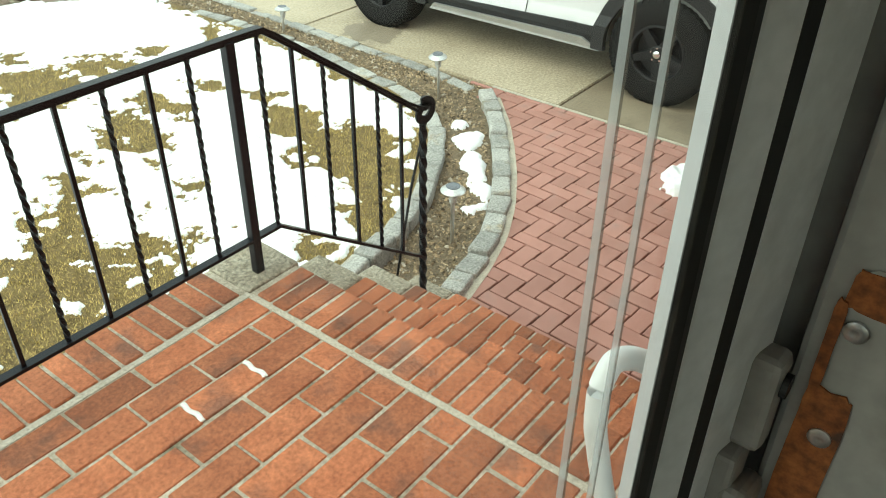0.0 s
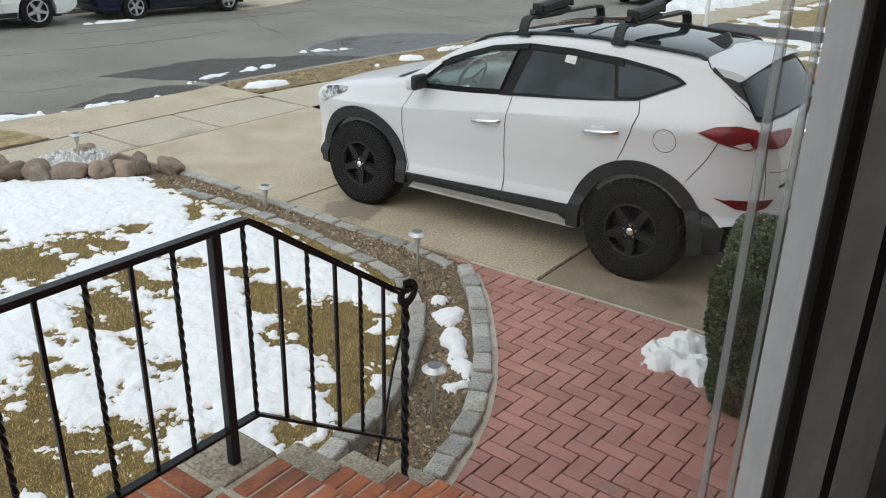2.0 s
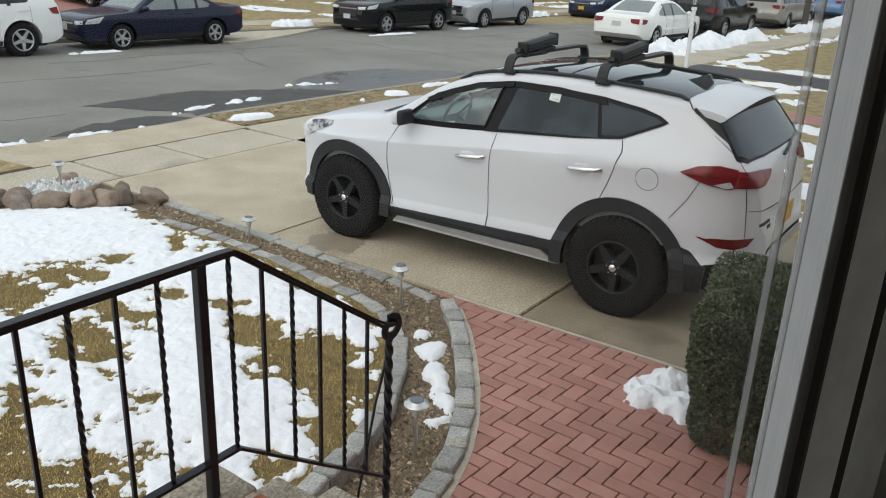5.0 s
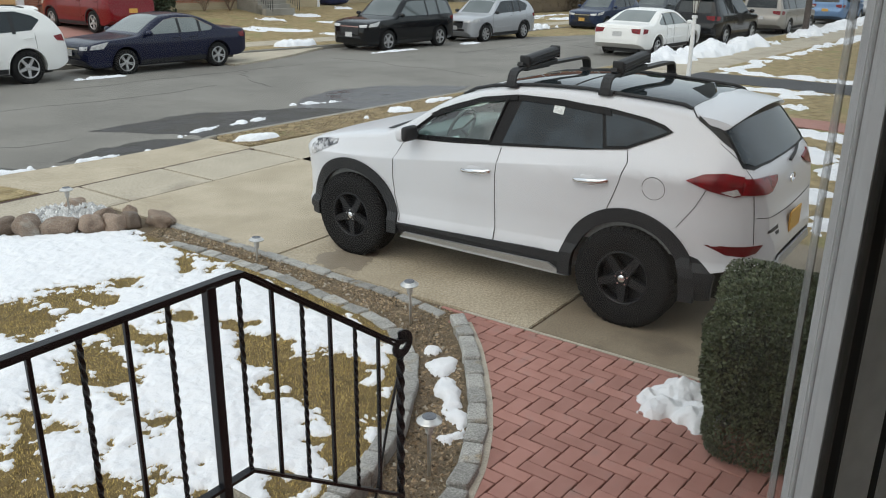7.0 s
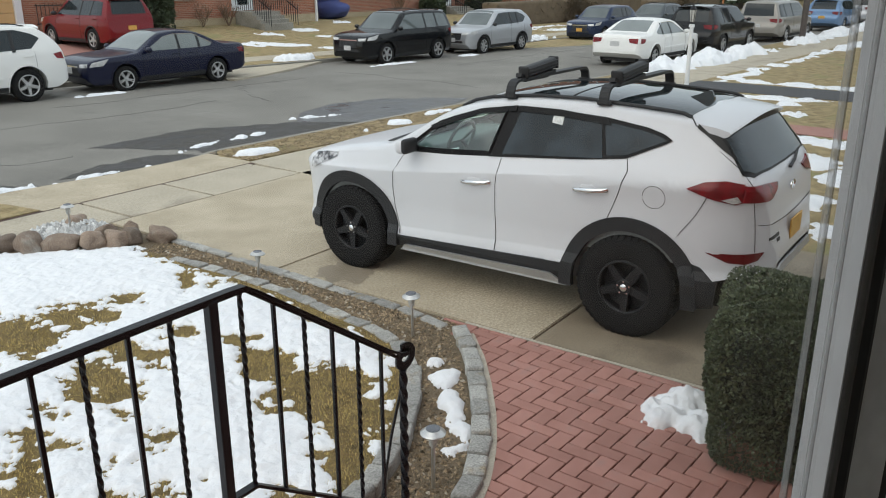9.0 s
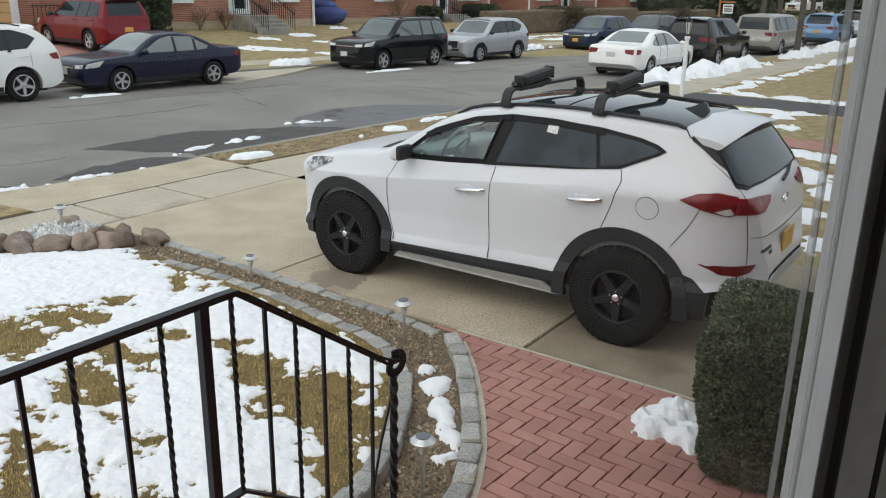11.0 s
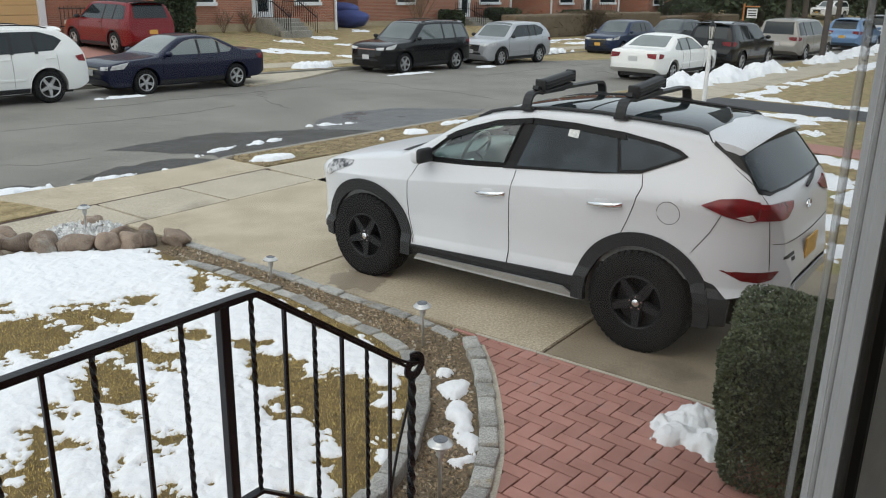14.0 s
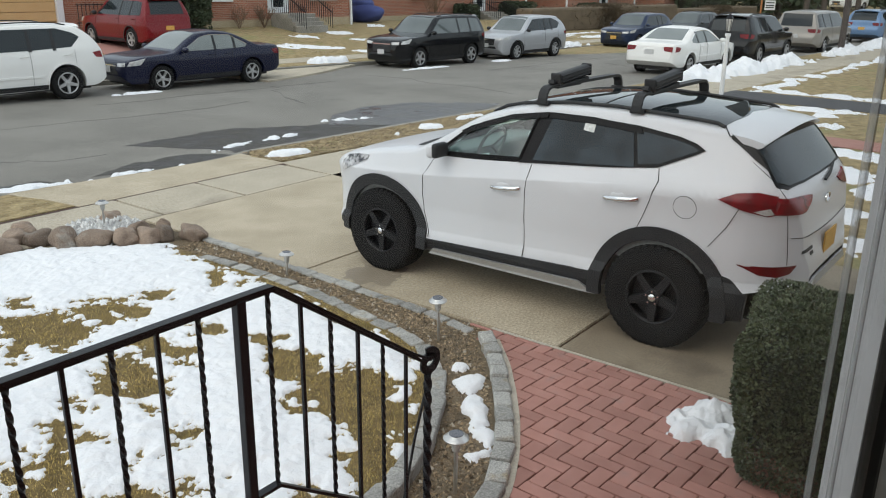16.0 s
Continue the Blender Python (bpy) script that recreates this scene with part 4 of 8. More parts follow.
# ---------------------------------------------------------------- trimmed shrub
def leaves(name, pts, nrm, size, material, label, category, seed, parent=None):
    """Small folded leaves set on points, as one mesh."""
    rr = np.random.RandomState(seed)
    n = len(pts)
    d = nrm + rr.normal(0, 0.7, (n, 3))
    d /= np.linalg.norm(d, axis=1)[:, None]
    s = np.cross(d, rr.normal(0, 1, (n, 3)))
    s /= np.linalg.norm(s, axis=1)[:, None]
    ln, wd = size * rr.uniform(0.6, 1.4, (n, 1)), size * rr.uniform(0.3, 0.55, (n, 1))
    v = np.stack([pts, pts + d * ln * 0.5 + s * wd, pts + d * ln, pts + d * ln * 0.5 - s * wd], 1).reshape(-1, 3)
    f = np.arange(4 * n).reshape(n, 4)
    me = arrays(name, v, f, material)
    ob = new(name, me)
    if parent is not None:
        ob.parent = parent
        return tagged(ob, label)
    return tagged(ob, label, category, kind="stuff")


def shrub_shell(n, lo, hi, seed, lump=0.07):
    """Points and normals over a clipped, lumpy block."""
    rr = np.random.RandomState(seed)
    c, h = (np.array(lo) + hi) / 2, (np.array(hi) - lo) / 2
    d = rr.normal(0, 1, (n, 3))
    d /= np.linalg.norm(d, axis=1)[:, None]
    p = 8.0
    k = (np.abs(d / h) ** p).sum(1) ** (-1 / p)
    k = k * (1 + lump * fbm(d[:, 0] * 3 + 5, d[:, 1] * 3 + d[:, 2] * 2.3, 1.6, 3, seed)) - rr.exponential(0.025, n)
    return c + d * k[:, None], d


shrub = thing("shrub", "clipped dark green boxwood shrub beside the walk", "shrub", pose(0, 0, 0))
SH_LO, SH_HI = (4.24, 0.02, -0.06), (5.56, 1.27, 0.815)
p, d = shrub_shell(120000, SH_LO, SH_HI, 21, 0.045)
c_, s_ = math.cos(radians(10)), math.sin(radians(10))
k = 1 - 0.10 * np.clip(1 - p[:, 2] / 0.75, 0, 1)
px, py = (p[:, 0] - 4.9) * k, (p[:, 1] - 0.65) * k
p[:, 0], p[:, 1] = 4.9 + px * c_ - py * s_, 0.715 + px * s_ + py * c_
ok = p[:, 2] > 0.02
leaves("crown", p[ok], d[ok], 0.0175, M_BUSH, "dense small dark leaves", "shrub", 22, shrub)
# Solid near-black core paints the shade behind the leaf shell.
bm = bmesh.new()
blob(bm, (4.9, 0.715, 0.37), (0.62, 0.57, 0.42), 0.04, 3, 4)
part("branches", bm, M_BUSHCORE, shrub, "near-black core shading the gaps between leaves")
for k in range(5):
    bm = bmesh.new()
    cyl(bm, 0.018, 0.01, (4.9 + 0.05 * k, 0.6 + 0.04 * k, -0.05), (4.75 + 0.12 * k, 0.45 + 0.12 * k, 0.4), 8)
    part("stem", bm, M_TWIG, shrub)


# ---------------------------------------------------------------- snow
def snow_field(name, label, x0, x1, y0, y1, mask, height, cell, z0=0.0, lump=0.012, seed=0, st_frame=False, lscale=7.0):
    """Snow lying where mask(x, y) > 0, swelling with the mask, ragged at its edge."""
    nx, ny = int((x1 - x0) / cell) + 1, int((y1 - y0) / cell) + 1
    gx, gy = np.meshgrid(np.linspace(x0, x1, nx), np.linspace(y0, y1, ny), indexing="ij")
    m = mask(gx, gy)
    t = np.clip(m / 0.35, 0, 1)
    h = height(gx, gy, m) * np.sqrt(t * (2 - t)) + lump * t * (fbm(gx, gy, lscale, 4, seed) + 0.6 * fbm(gx, gy, lscale * 4, 2, seed + 3))
    z = np.where(m > 0, z0 + np.maximum(h, 0.002), z0 - 0.01)
    keep = (np.maximum(np.maximum(m[:-1, :-1], m[1:, :-1]), np.maximum(m[:-1, 1:], m[1:, 1:])) > 0)
    idx = -np.ones(nx * ny, int)
    ii, jj = np.nonzero(keep)
    quad = np.stack([ii * ny + jj, (ii + 1) * ny + jj, (ii + 1) * ny + jj + 1, ii * ny + jj + 1], 1)
    used = np.unique(quad)
    idx[used] = np.arange(len(used))
    v = np.c_[gx.ravel(), gy.ravel(), z.ravel()][used]
    if st_frame:
        v = np.c_[8.2 + v[:, 0] * CU - v[:, 1] * SU, 9.9 + v[:, 0] * SU + v[:, 1] * CU, v[:, 2] + fall(v[:, 0], v[:, 1])]
    return tagged(new(name, arrays(name, v, idx[quad], M_SNOW, True)), label, "snow", kind="stuff")


def ellipses(x, y, rows):
    """Normalised distance to the nearest of some tilted ellipses (cx, cy, a, b, degrees)."""
    best = np.full(np.shape(x), 1e9)
    for cx, cy, a, b, deg in rows:
        c, s = math.cos(radians(deg)), math.sin(radians(deg))
        u, w = (x - cx) * c + (y - cy) * s, -(x - cx) * s + (y - cy) * c
        best = np.minimum(best, (np.hypot(u / a, w / b) - 1) * min(a, b))
    return best


BARE = [(2.92, 5.96, 0.46, 0.3, 95), (3.47, 5.95, 0.33, 0.23, 103), (3.89, 5.97, 0.16, 0.11, 113), (4.47, 5.89, 0.16, 0.06, 55), (4.52, 5.6, 0.07, 0.05, 59), (3.03, 6.62, 0.15, 0.08, 77), (2.63, 5.83, 0.27, 0.1, 69), (2.85, 4.69, 0.38, 0.22, 62), (3.3, 5.02, 0.24, 0.19, 79), (3.28, 4.78, 0.14, 0.1, 75), (3.71, 4.98, 0.18, 0.1, 123), (3.86, 4.56, 0.17, 0.13, 114), (3.71, 4.05, 0.29, 0.2, 56), (3.66, 3.48, 0.40, 0.36, 81), (3.69, 3.17, 0.23, 0.14, 43), (3.25, 2.93, 0.26, 0.17, 46), (3.24, 2.67, 0.24, 0.09, 41), (4.49, 4.39, 0.1, 0.09, 78)]
BARE_NEAR = [(2.3, 4.25, 0.12, 0.08, 89), (2.67, 3.83, 0.1, 0.06, 61), (2.81, 4.07, 0.06, 0.04, 97), (2.3, 3.86, 0.08, 0.05, 78), (2.42, 3.31, 0.11, 0.05, 124), (1.8, 3.8, 0.41, 0.18, 68), (1.89, 3.49, 0.28, 0.15, 68), (2.13, 3.43, 0.15, 0.1, 75), (2.04, 3.2, 0.13, 0.1, 86), (2.37, 3.36, 0.07, 0.04, 121), (2.39, 3.1, 0.07, 0.05, 112), (2.34, 3.85, 0.07, 0.05, 109), (2.66, 2.75, 0.13, 0.1, 60), (3.16, 2.72, 0.23, 0.19, 49), (2.27, 4.29, 0.13, 0.08, 114), (1.61, 3.5, 0.22, 0.13, 80), (3.45, 3.05, 0.32, 0.20, 49), (1.66, 3.48, 0.30, 0.20, 75), (1.82, 3.26, 0.22, 0.16, 75), (1.55, 3.60, 0.34, 0.26, 70), (1.40, 3.15, 0.36, 0.30, 60), (1.66, 2.95, 0.26, 0.20, 60), (1.25, 3.55, 0.30, 0.30, 0), (1.95, 4.15, 0.24, 0.14, 65), (2.18, 4.40, 0.18, 0.11, 65), (2.45, 4.62, 0.15, 0.09, 60)]
SNOWY = [(3.54, 6.15, 0.09, 0.06, 109), (3.43, 5.81, 0.05, 0.03, 83), (3.83, 3.13, 0.09, 0.07, 126), (3.4, 3.53, 0.03, 0.02, 81), (3.18, 3.05, 0.1, 0.09, 78), (2.96, 2.82, 0.06, 0.05, 61), (1.95, 3.45, 0.15, 0.02, 128), (1.92, 3.26, 0.05, 0.03, 105), (1.92, 4.13, 0.09, 0.05, 114), (1.58, 3.34, 0.06, 0.04, 106), (3.03, 3.33, 0.21, 0.17, 103), (2.94, 2.84, 0.07, 0.06, 68), (2.54, 2.9, 0.1, 0.07, 60), (2.67, 4.51, 0.07, 0.05, 94), (2.79, 4.69, 0.06, 0.03, 70)]


def lawn_mask(x, y):
    n = fbm(x, y, 4.0, 2, 2) * 0.030 + fbm(x, y, 11, 4, 9) * 0.080 + fbm(x, y, 34, 3, 14) * 0.040
    a = np.minimum(ellipses(x, y, BARE), ellipses(x, y, BARE_NEAR)) + n
    b = -ellipses(x, y, SNOWY) + n * 0.4
    edge = side_of(LE, x, y) - 0.15 + 0.28 * np.clip((y - 6.75) / 0.35, 0, 1) + n * 0.9
    return np.minimum(np.maximum(a, b), np.minimum(edge, np.minimum(y - 2.08, 8.45 - y))) * 1.6


snow_field("lawn_snow", "thin melting snow with ragged edges on the lawn", -2.2, 4.95, 2.05, 8.5, lawn_mask, lambda x, y, m: 0.018 + 0.03 * np.clip(m, 0, 1), 0.0145, 0.004, 0.009, 4, lscale=9.0)


def bed_mask(x, y):
    return (-ellipses(x, y, [(4.28, 2.93, 0.16, 0.11, 40), (3.98, 2.66, 0.22, 0.075, 40), (3.78, 2.45, 0.10, 0.06, 30), (4.42, 3.12, 0.06, 0.05, 0), (3.55, 2.36, 0.07, 0.04, 10), (4.3, 3.4, 0.05, 0.03, 0)]) + fbm(x, y, 9, 4, 12) * 0.03) * 3


snow_field("bed_snow", "small leftover snow in the planting bed", 3.3, 4.7, 2.1, 3.6, bed_mask, lambda x, y, m: 0.04 + 0 * x, 0.014, -0.01, 0.008, 5)


def pile_mask(x, y):
    return (-ellipses(x, y, [(4.84, 1.47, 0.30, 0.17, -25), (4.63, 1.49, 0.18, 0.15, 0), (4.68, 1.32, 0.20, 0.13, 20)]) + fbm(x, y, 9, 4, 31) * 0.06) * 2.2


snow_field("snow_pile", "lumpy pile of shovelled snow beside the shrub", 4.2, 5.6, 0.9, 2.0, pile_mask, lambda x, y, m: 0.06 + 0.12 * np.clip(m, 0, 1), 0.012, -0.004, 0.016, 6, lscale=11.0)


# dormant grass where the lawn is bare
def grass(name, x, y, z, lo, hi, label, seed, material):
    rr = np.random.RandomState(seed)
    n = len(x)
    a, ln = rr.uniform(0, 6.28, n), rr.uniform(lo, hi, n)
    lean = rr.uniform(0.2, 1.1, n)
    base = np.c_[x, y, np.full(n, z)]
    tip = base + np.c_[np.cos(a) * lean * ln, np.sin(a) * lean * ln, ln * np.sqrt(np.clip(1 - (lean * 0.8) ** 2, 0.08, 1))]
    w = np.c_[-np.sin(a), np.cos(a), 0 * a] * rr.uniform(0.0014, 0.0032, n)[:, None]
    v = np.stack([base - w, base + w, tip], 1).reshape(-1, 3)
    return tagged(new(name, arrays(name, v, np.arange(3 * n).reshape(n, 3), material)), label, "grass", kind="stuff")


gx, gy = r.uniform(-0.4, 4.9, 420000), r.uniform(2.08, 8.0, 420000)
ok = (lawn_mask(gx, gy) < 0.06) & (side_of(LE, gx, gy) > 0.07) & (r.uniform(0, 1, len(gx)) < np.clip(1.25 - (gy - 2.5) * 0.13, 0.35, 1))
grass("grass", gx[ok], gy[ok], -0.003, 0.009, 0.026, "short dormant straw-coloured grass", 7, M_BLADE)

# ---------------------------------------------------------------- cars


def paint(name, c, metallic=0.0, rough=0.35):
    return surf(name, tuple(x * 0.93 for x in c), c, rough, 1.5, 300, 0.0, metal=metallic, coat=0.55, grain=0.04, spec=0.10)


M_PAINT_WHITE = surf("pearl_white_paint", (0.63, 0.645, 0.67), (0.69, 0.705, 0.73), 0.3, 1.2, 30, 0.0, coat=0.3, grain=0.03, spec=0.35)
M_PLASTIC = surf("black_cladding", (0.016, 0.017, 0.019), (0.026, 0.027, 0.029), 0.55, 3.0, 80, 0.15, 0.001, grain=0.15, spec=0.35)
M_TYRE = surf("tyre_rubber", (0.006, 0.006, 0.007), (0.013, 0.013, 0.013), 0.85, 6.0, 70, 0.3, 0.003, grain=0.3, spec=0.25)
M_BLACKRIM = surf("satin_black_rim", (0.008, 0.0085, 0.010), (0.014, 0.0145, 0.017), 0.5, 8.0, 60, 0.0, grain=0.1, spec=0.3)
M_ALLOY = surf("alloy_rim", (0.45, 0.45, 0.46), (0.55, 0.55, 0.56), 0.35, 8.0, 60, 0.0, metal=0.85, grain=0.1)
M_DARKGLASS = surf("dark_car_glass", (0.012, 0.017, 0.020), (0.020, 0.028, 0.032), 0.04, 2.0, 60, 0.0, grain=0.05, spec=0.4)
# Base is lightened to hold the sky's reflection on screens and side panes.
M_SCREEN = surf("sky_tone_glass", (0.07, 0.085, 0.085), (0.12, 0.14, 0.14), 0.04, 2.0, 60, 0.0, grain=0.05, spec=0.9)
M_HEADLAMP = surf("headlamp_lens", (0.03, 0.03, 0.035), (0.62, 0.62, 0.63), 0.08, 16.0, 60, 0.0, coat=0.5, grain=0.2, contrast=0.10)
# Pale base stands in for the light cabin seen through opaque panes.
M_PALEGLASS = surf("cabin_tone_glass", (0.15, 0.17, 0.165), (0.21, 0.235, 0.23), 0.05, 2.0, 60, 0.0, grain=0.05, spec=0.7)
M_FRAME = surf("black_window_trim", (0.006, 0.006, 0.007), (0.010, 0.010, 0.011), 0.45, 4.0, 60, 0.0, grain=0.1, spec=0.15)
# Mottling in the dark tint stands in for reflections on these opaque panes.
M_PRIVACY = surf("privacy_glass", (0.006, 0.012, 0.017), (0.024, 0.037, 0.048), 0.03, 3.5, 60, 0.0, grain=0.15, spec=0.24, contrast=0.10)
M_GREENGLASS = clear_glass("green_window", (0.78, 0.93, 0.90), 0.0, 0.7, 0.10)
M_TAIL = surf("red_lamp_lens", (0.07, 0.003, 0.006), (0.28, 0.008, 0.015), 0.25, 10.0, 40, 0.0, coat=0.1, grain=0.1, spec=0.3)
M_TAILDARK = surf("dark_red_lens", (0.10, 0.005, 0.006), (0.16, 0.007, 0.010), 0.12, 5.0, 40, 0.0, coat=0.6, grain=0.1)
M_LAMP = surf("clear_lamp_lens", (0.26, 0.26, 0.26), (0.78, 0.78, 0.77), 0.1, 11.0, 60, 0.0, coat=0.6, grain=0.2)
M_SEAM = surf("panel_gap", (0.02, 0.02, 0.02), (0.03, 0.03, 0.03), 0.9, 5.0, 40, 0.0)
M_PLATE = surf("yellow_plate", (0.60, 0.33, 0.06), (0.68, 0.40, 0.09), 0.5, 9.0, 60, 0.0)
M_PLATEWHITE = surf("pale_plate", (0.5, 0.5, 0.5), (0.6, 0.6, 0.6), 0.5, 9.0, 60, 0.0)
M_PLATEINK = surf("plate_ink", (0.03, 0.03, 0.06), (0.04, 0.04, 0.07), 0.6, 9.0, 60, 0.0)
M_CABIN = surf("cabin_trim", (0.17, 0.178, 0.175), (0.24, 0.248, 0.24), 0.85, 6.0, 70, 0.2)
M_SEAT = surf("grey_seat", (0.24, 0.235, 0.225), (0.32, 0.31, 0.30), 0.85, 6.0, 70, 0.2)
M_SILVERTRIM = surf("silver_sill", (0.42, 0.43, 0.44), (0.5, 0.51, 0.52), 0.4, 5.0, 60, 0.0, metal=0.4, grain=0.06)
M_PAPER = surf("paper_tag", (0.62, 0.64, 0.62), (0.72, 0.74, 0.72), 0.8, 9.0, 60, 0.0)


class Shell:
    """The outer form of a car: x ahead, y to its left, z up from the road, origin between the axles."""

    def __init__(self, top, bot, wide, taper, green, belt, axles, hub, arch, crown=0.09, p=2.6, rise=0.0, low_rise=0.0, creases=()):
        self.top, self.bot0 = smooth_keys(top), smooth_keys(bot)
        self.taper, self.green = smooth_keys(taper), smooth_keys(green)
        self.wide = smooth_keys(wide)
        self.belt, self.axles, self.hub, self.arch, self.crown, self.p = belt, axles, hub, arch, crown, p
        self.rise, self.low_rise, self.creases = rise, low_rise, creases
        self.x0, self.x1 = min(k[0] for k in top), max(k[0] for k in top)

    def bot(self, x):
        z = self.bot0(x)
        for a in self.axles:
            if abs(x - a) < self.arch:
                z = max(z, self.hub + math.sqrt(self.arch ** 2 - (x - a) ** 2))
        return min(z, self.top(x) - 0.05)

    def half0(self, x, z):
        g = self.green(x) * min(1, max(0, (z - self.belt) / 0.5))
        z = z + self.low_rise * x * math.exp(-((z - 0.52) / 0.12) ** 2)
        z = z + self.rise * x * math.exp(-((z - 1.05) / 0.2) ** 2)
        return self.wide(z) * self.taper(x) * (1 - g)

    def shoulder(self, x):
        t = self.top(x)
        c = self.crown * min(1.0, max(0.25, (t - 0.4) / 1.0))
        return max(t - c, self.bot(x) + 0.02)

    def half(self, x, z):
        s, t = self.shoulder(x), self.top(x)
        if z <= s:
            return self.half0(x, z)
        if z >= t:
            return 0.0
        return self.half0(x, s) * (1 - ((z - s) / (t - s)) ** self.p) ** (1 / self.p)

    def roof(self, x, y):
        s, t = self.shoulder(x), self.top(x)
        w = self.half0(x, s)
        k = min(0.9999, abs(y) / w)
        return s + (t - s) * (1 - k ** self.p) ** (1 / self.p)

    def end(self, y, z, front):
        a, b = (0.3, self.x1) if front else (-0.6, self.x0)
        for _ in range(34):
            m = (a + b) / 2
            if z < self.top(m) and abs(y) <= self.half(m, z):
                a = m
            else:
                b = m
        return a

    def body(self, step=0.05, sides=16, caps=8, holes=None):
        xs = set(np.arange(self.x0 + 0.004, self.x1 - 0.003, step))
        for a in self.axles:
            xs |= {a + self.arch * math.cos(t) for t in np.linspace(0.0, math.pi, 25)} | {a + self.arch * 1.002, a - self.arch * 1.002}
        for e, s in ((self.x0, 1), (self.x1, -1)):
            xs |= {e + s * d for d in (0.004, 0.010, 0.02, 0.032, 0.045, 0.06, 0.08, 0.10, 0.125, 0.15, 0.18, 0.22, 0.27, 0.32, 0.37)}
        xs = sorted(xs)
        xs = [x for i, x in enumerate(xs) if i == 0 or x - xs[i - 1] > 1e-4]
        bm = bmesh.new()
        rings = []
        for x in xs:
            b, s, t = self.bot(x), self.shoulder(x), self.top(x)
            levels = [b + (s - b) * k / sides for k in range(sides + 1)]
            for z0, slope in self.creases:
                # three close rows along each pressed crease
                zc = z0 - slope * x
                k = round((zc - b) / (s - b) * sides)
                if 2 <= k <= sides - 2:
                    levels[k - 1:k + 2] = [zc - 0.011, zc, zc + 0.011]
            prof = [(self.half0(x, b) * 0.86, b)] + [(self.half0(x, z), z) for z in sorted(levels)]
            w = self.half0(x, s)
            for k in range(1, caps + 1):
                a = k / caps * math.pi / 2
                prof.append((w * max(0.0, math.cos(a)) ** (2 / self.p), s + (t - s) * math.sin(a) ** (2 / self.p)))
            ring = [bm.verts.new((x, y, z)) for y, z in prof[:-1]] + [bm.verts.new((x, 0, t))] + [bm.verts.new((x, -y, z)) for y, z in prof[:-1][::-1]]
            rings.append(ring)
        n = len(rings[0])
        for a, b in zip(rings[:-1], rings[1:]):
            for k in range(n):
                k2 = (k + 1) % n
                f = [a[k], a[k2], b[k2], b[k]]
                if holes is not None:
                    c = sum((v.co for v in f), Vector()) / 4
                    if 1 <= k <= n - 3 and holes(c):
                        continue
                bm.faces.new(f)
        bm.faces.new(rings[0])
        bm.faces.new(rings[-1][::-1])
        return bm

    def side_patch(self, pts, off, depth, left=True, step=0.06):
        s = 1 if left else -1
        bm = flat_poly(pts, step, lambda x, z: (x, s * (self.half(x, z) + off), z))
        return thicken(bm, (0, -s * depth, 0)) if depth else bm

    def top_patch(self, pts, off, depth=0.004, step=0.1):
        bm = flat_poly(pts, step, lambda x, y: (x, y, self.roof(x, y) + off))
        return thicken(bm, (0, 0, -depth)) if depth else bm

    def end_patch(self, pts, off, depth, front=False, step=0.05):
        s = 1 if front else -1
        bm = flat_poly(pts, step, lambda y, z: (self.end(y, z, front) + s * off, y, z))
        return thicken(bm, (-s * depth, 0, 0))


def inside(pts, x, z):
    ok, n = False, len(pts)
    for i in range(n):
        (x0, z0), (x1, z1) = pts[i], pts[i - 1]
        if (z0 > z) != (z1 > z) and x < (x1 - x0) * (z - z0) / (z1 - z0) + x0:
            ok = not ok
    return ok


def grown(pts, d):
    """A polygon moved outward by d."""
    area = sum(pts[i - 1][0] * pts[i][1] - pts[i][0] * pts[i - 1][1] for i in range(len(pts)))
    out, n = [], len(pts)
    for i in range(n):
        a, b, c = Vector(pts[i - 1]), Vector(pts[i]), Vector(pts[(i + 1) % n])
        e, f = (b - a).normalized(), (c - b).normalized()
        ne, nf = Vector((e.y, -e.x)), Vector((f.y, -f.x))
        m = (ne + nf)
        m = m / max(0.5, m.dot(ne))
        out.append(tuple(b + m * d * (1 if area > 0 else -1)))
    return out


def ring_pts(cx, cz, r, a0, a1, n):
    return [(cx + r * math.cos(radians(a0 + (a1 - a0) * k / n)), cz + r * math.sin(radians(a0 + (a1 - a0) * k / n))) for k in range(n + 1)]


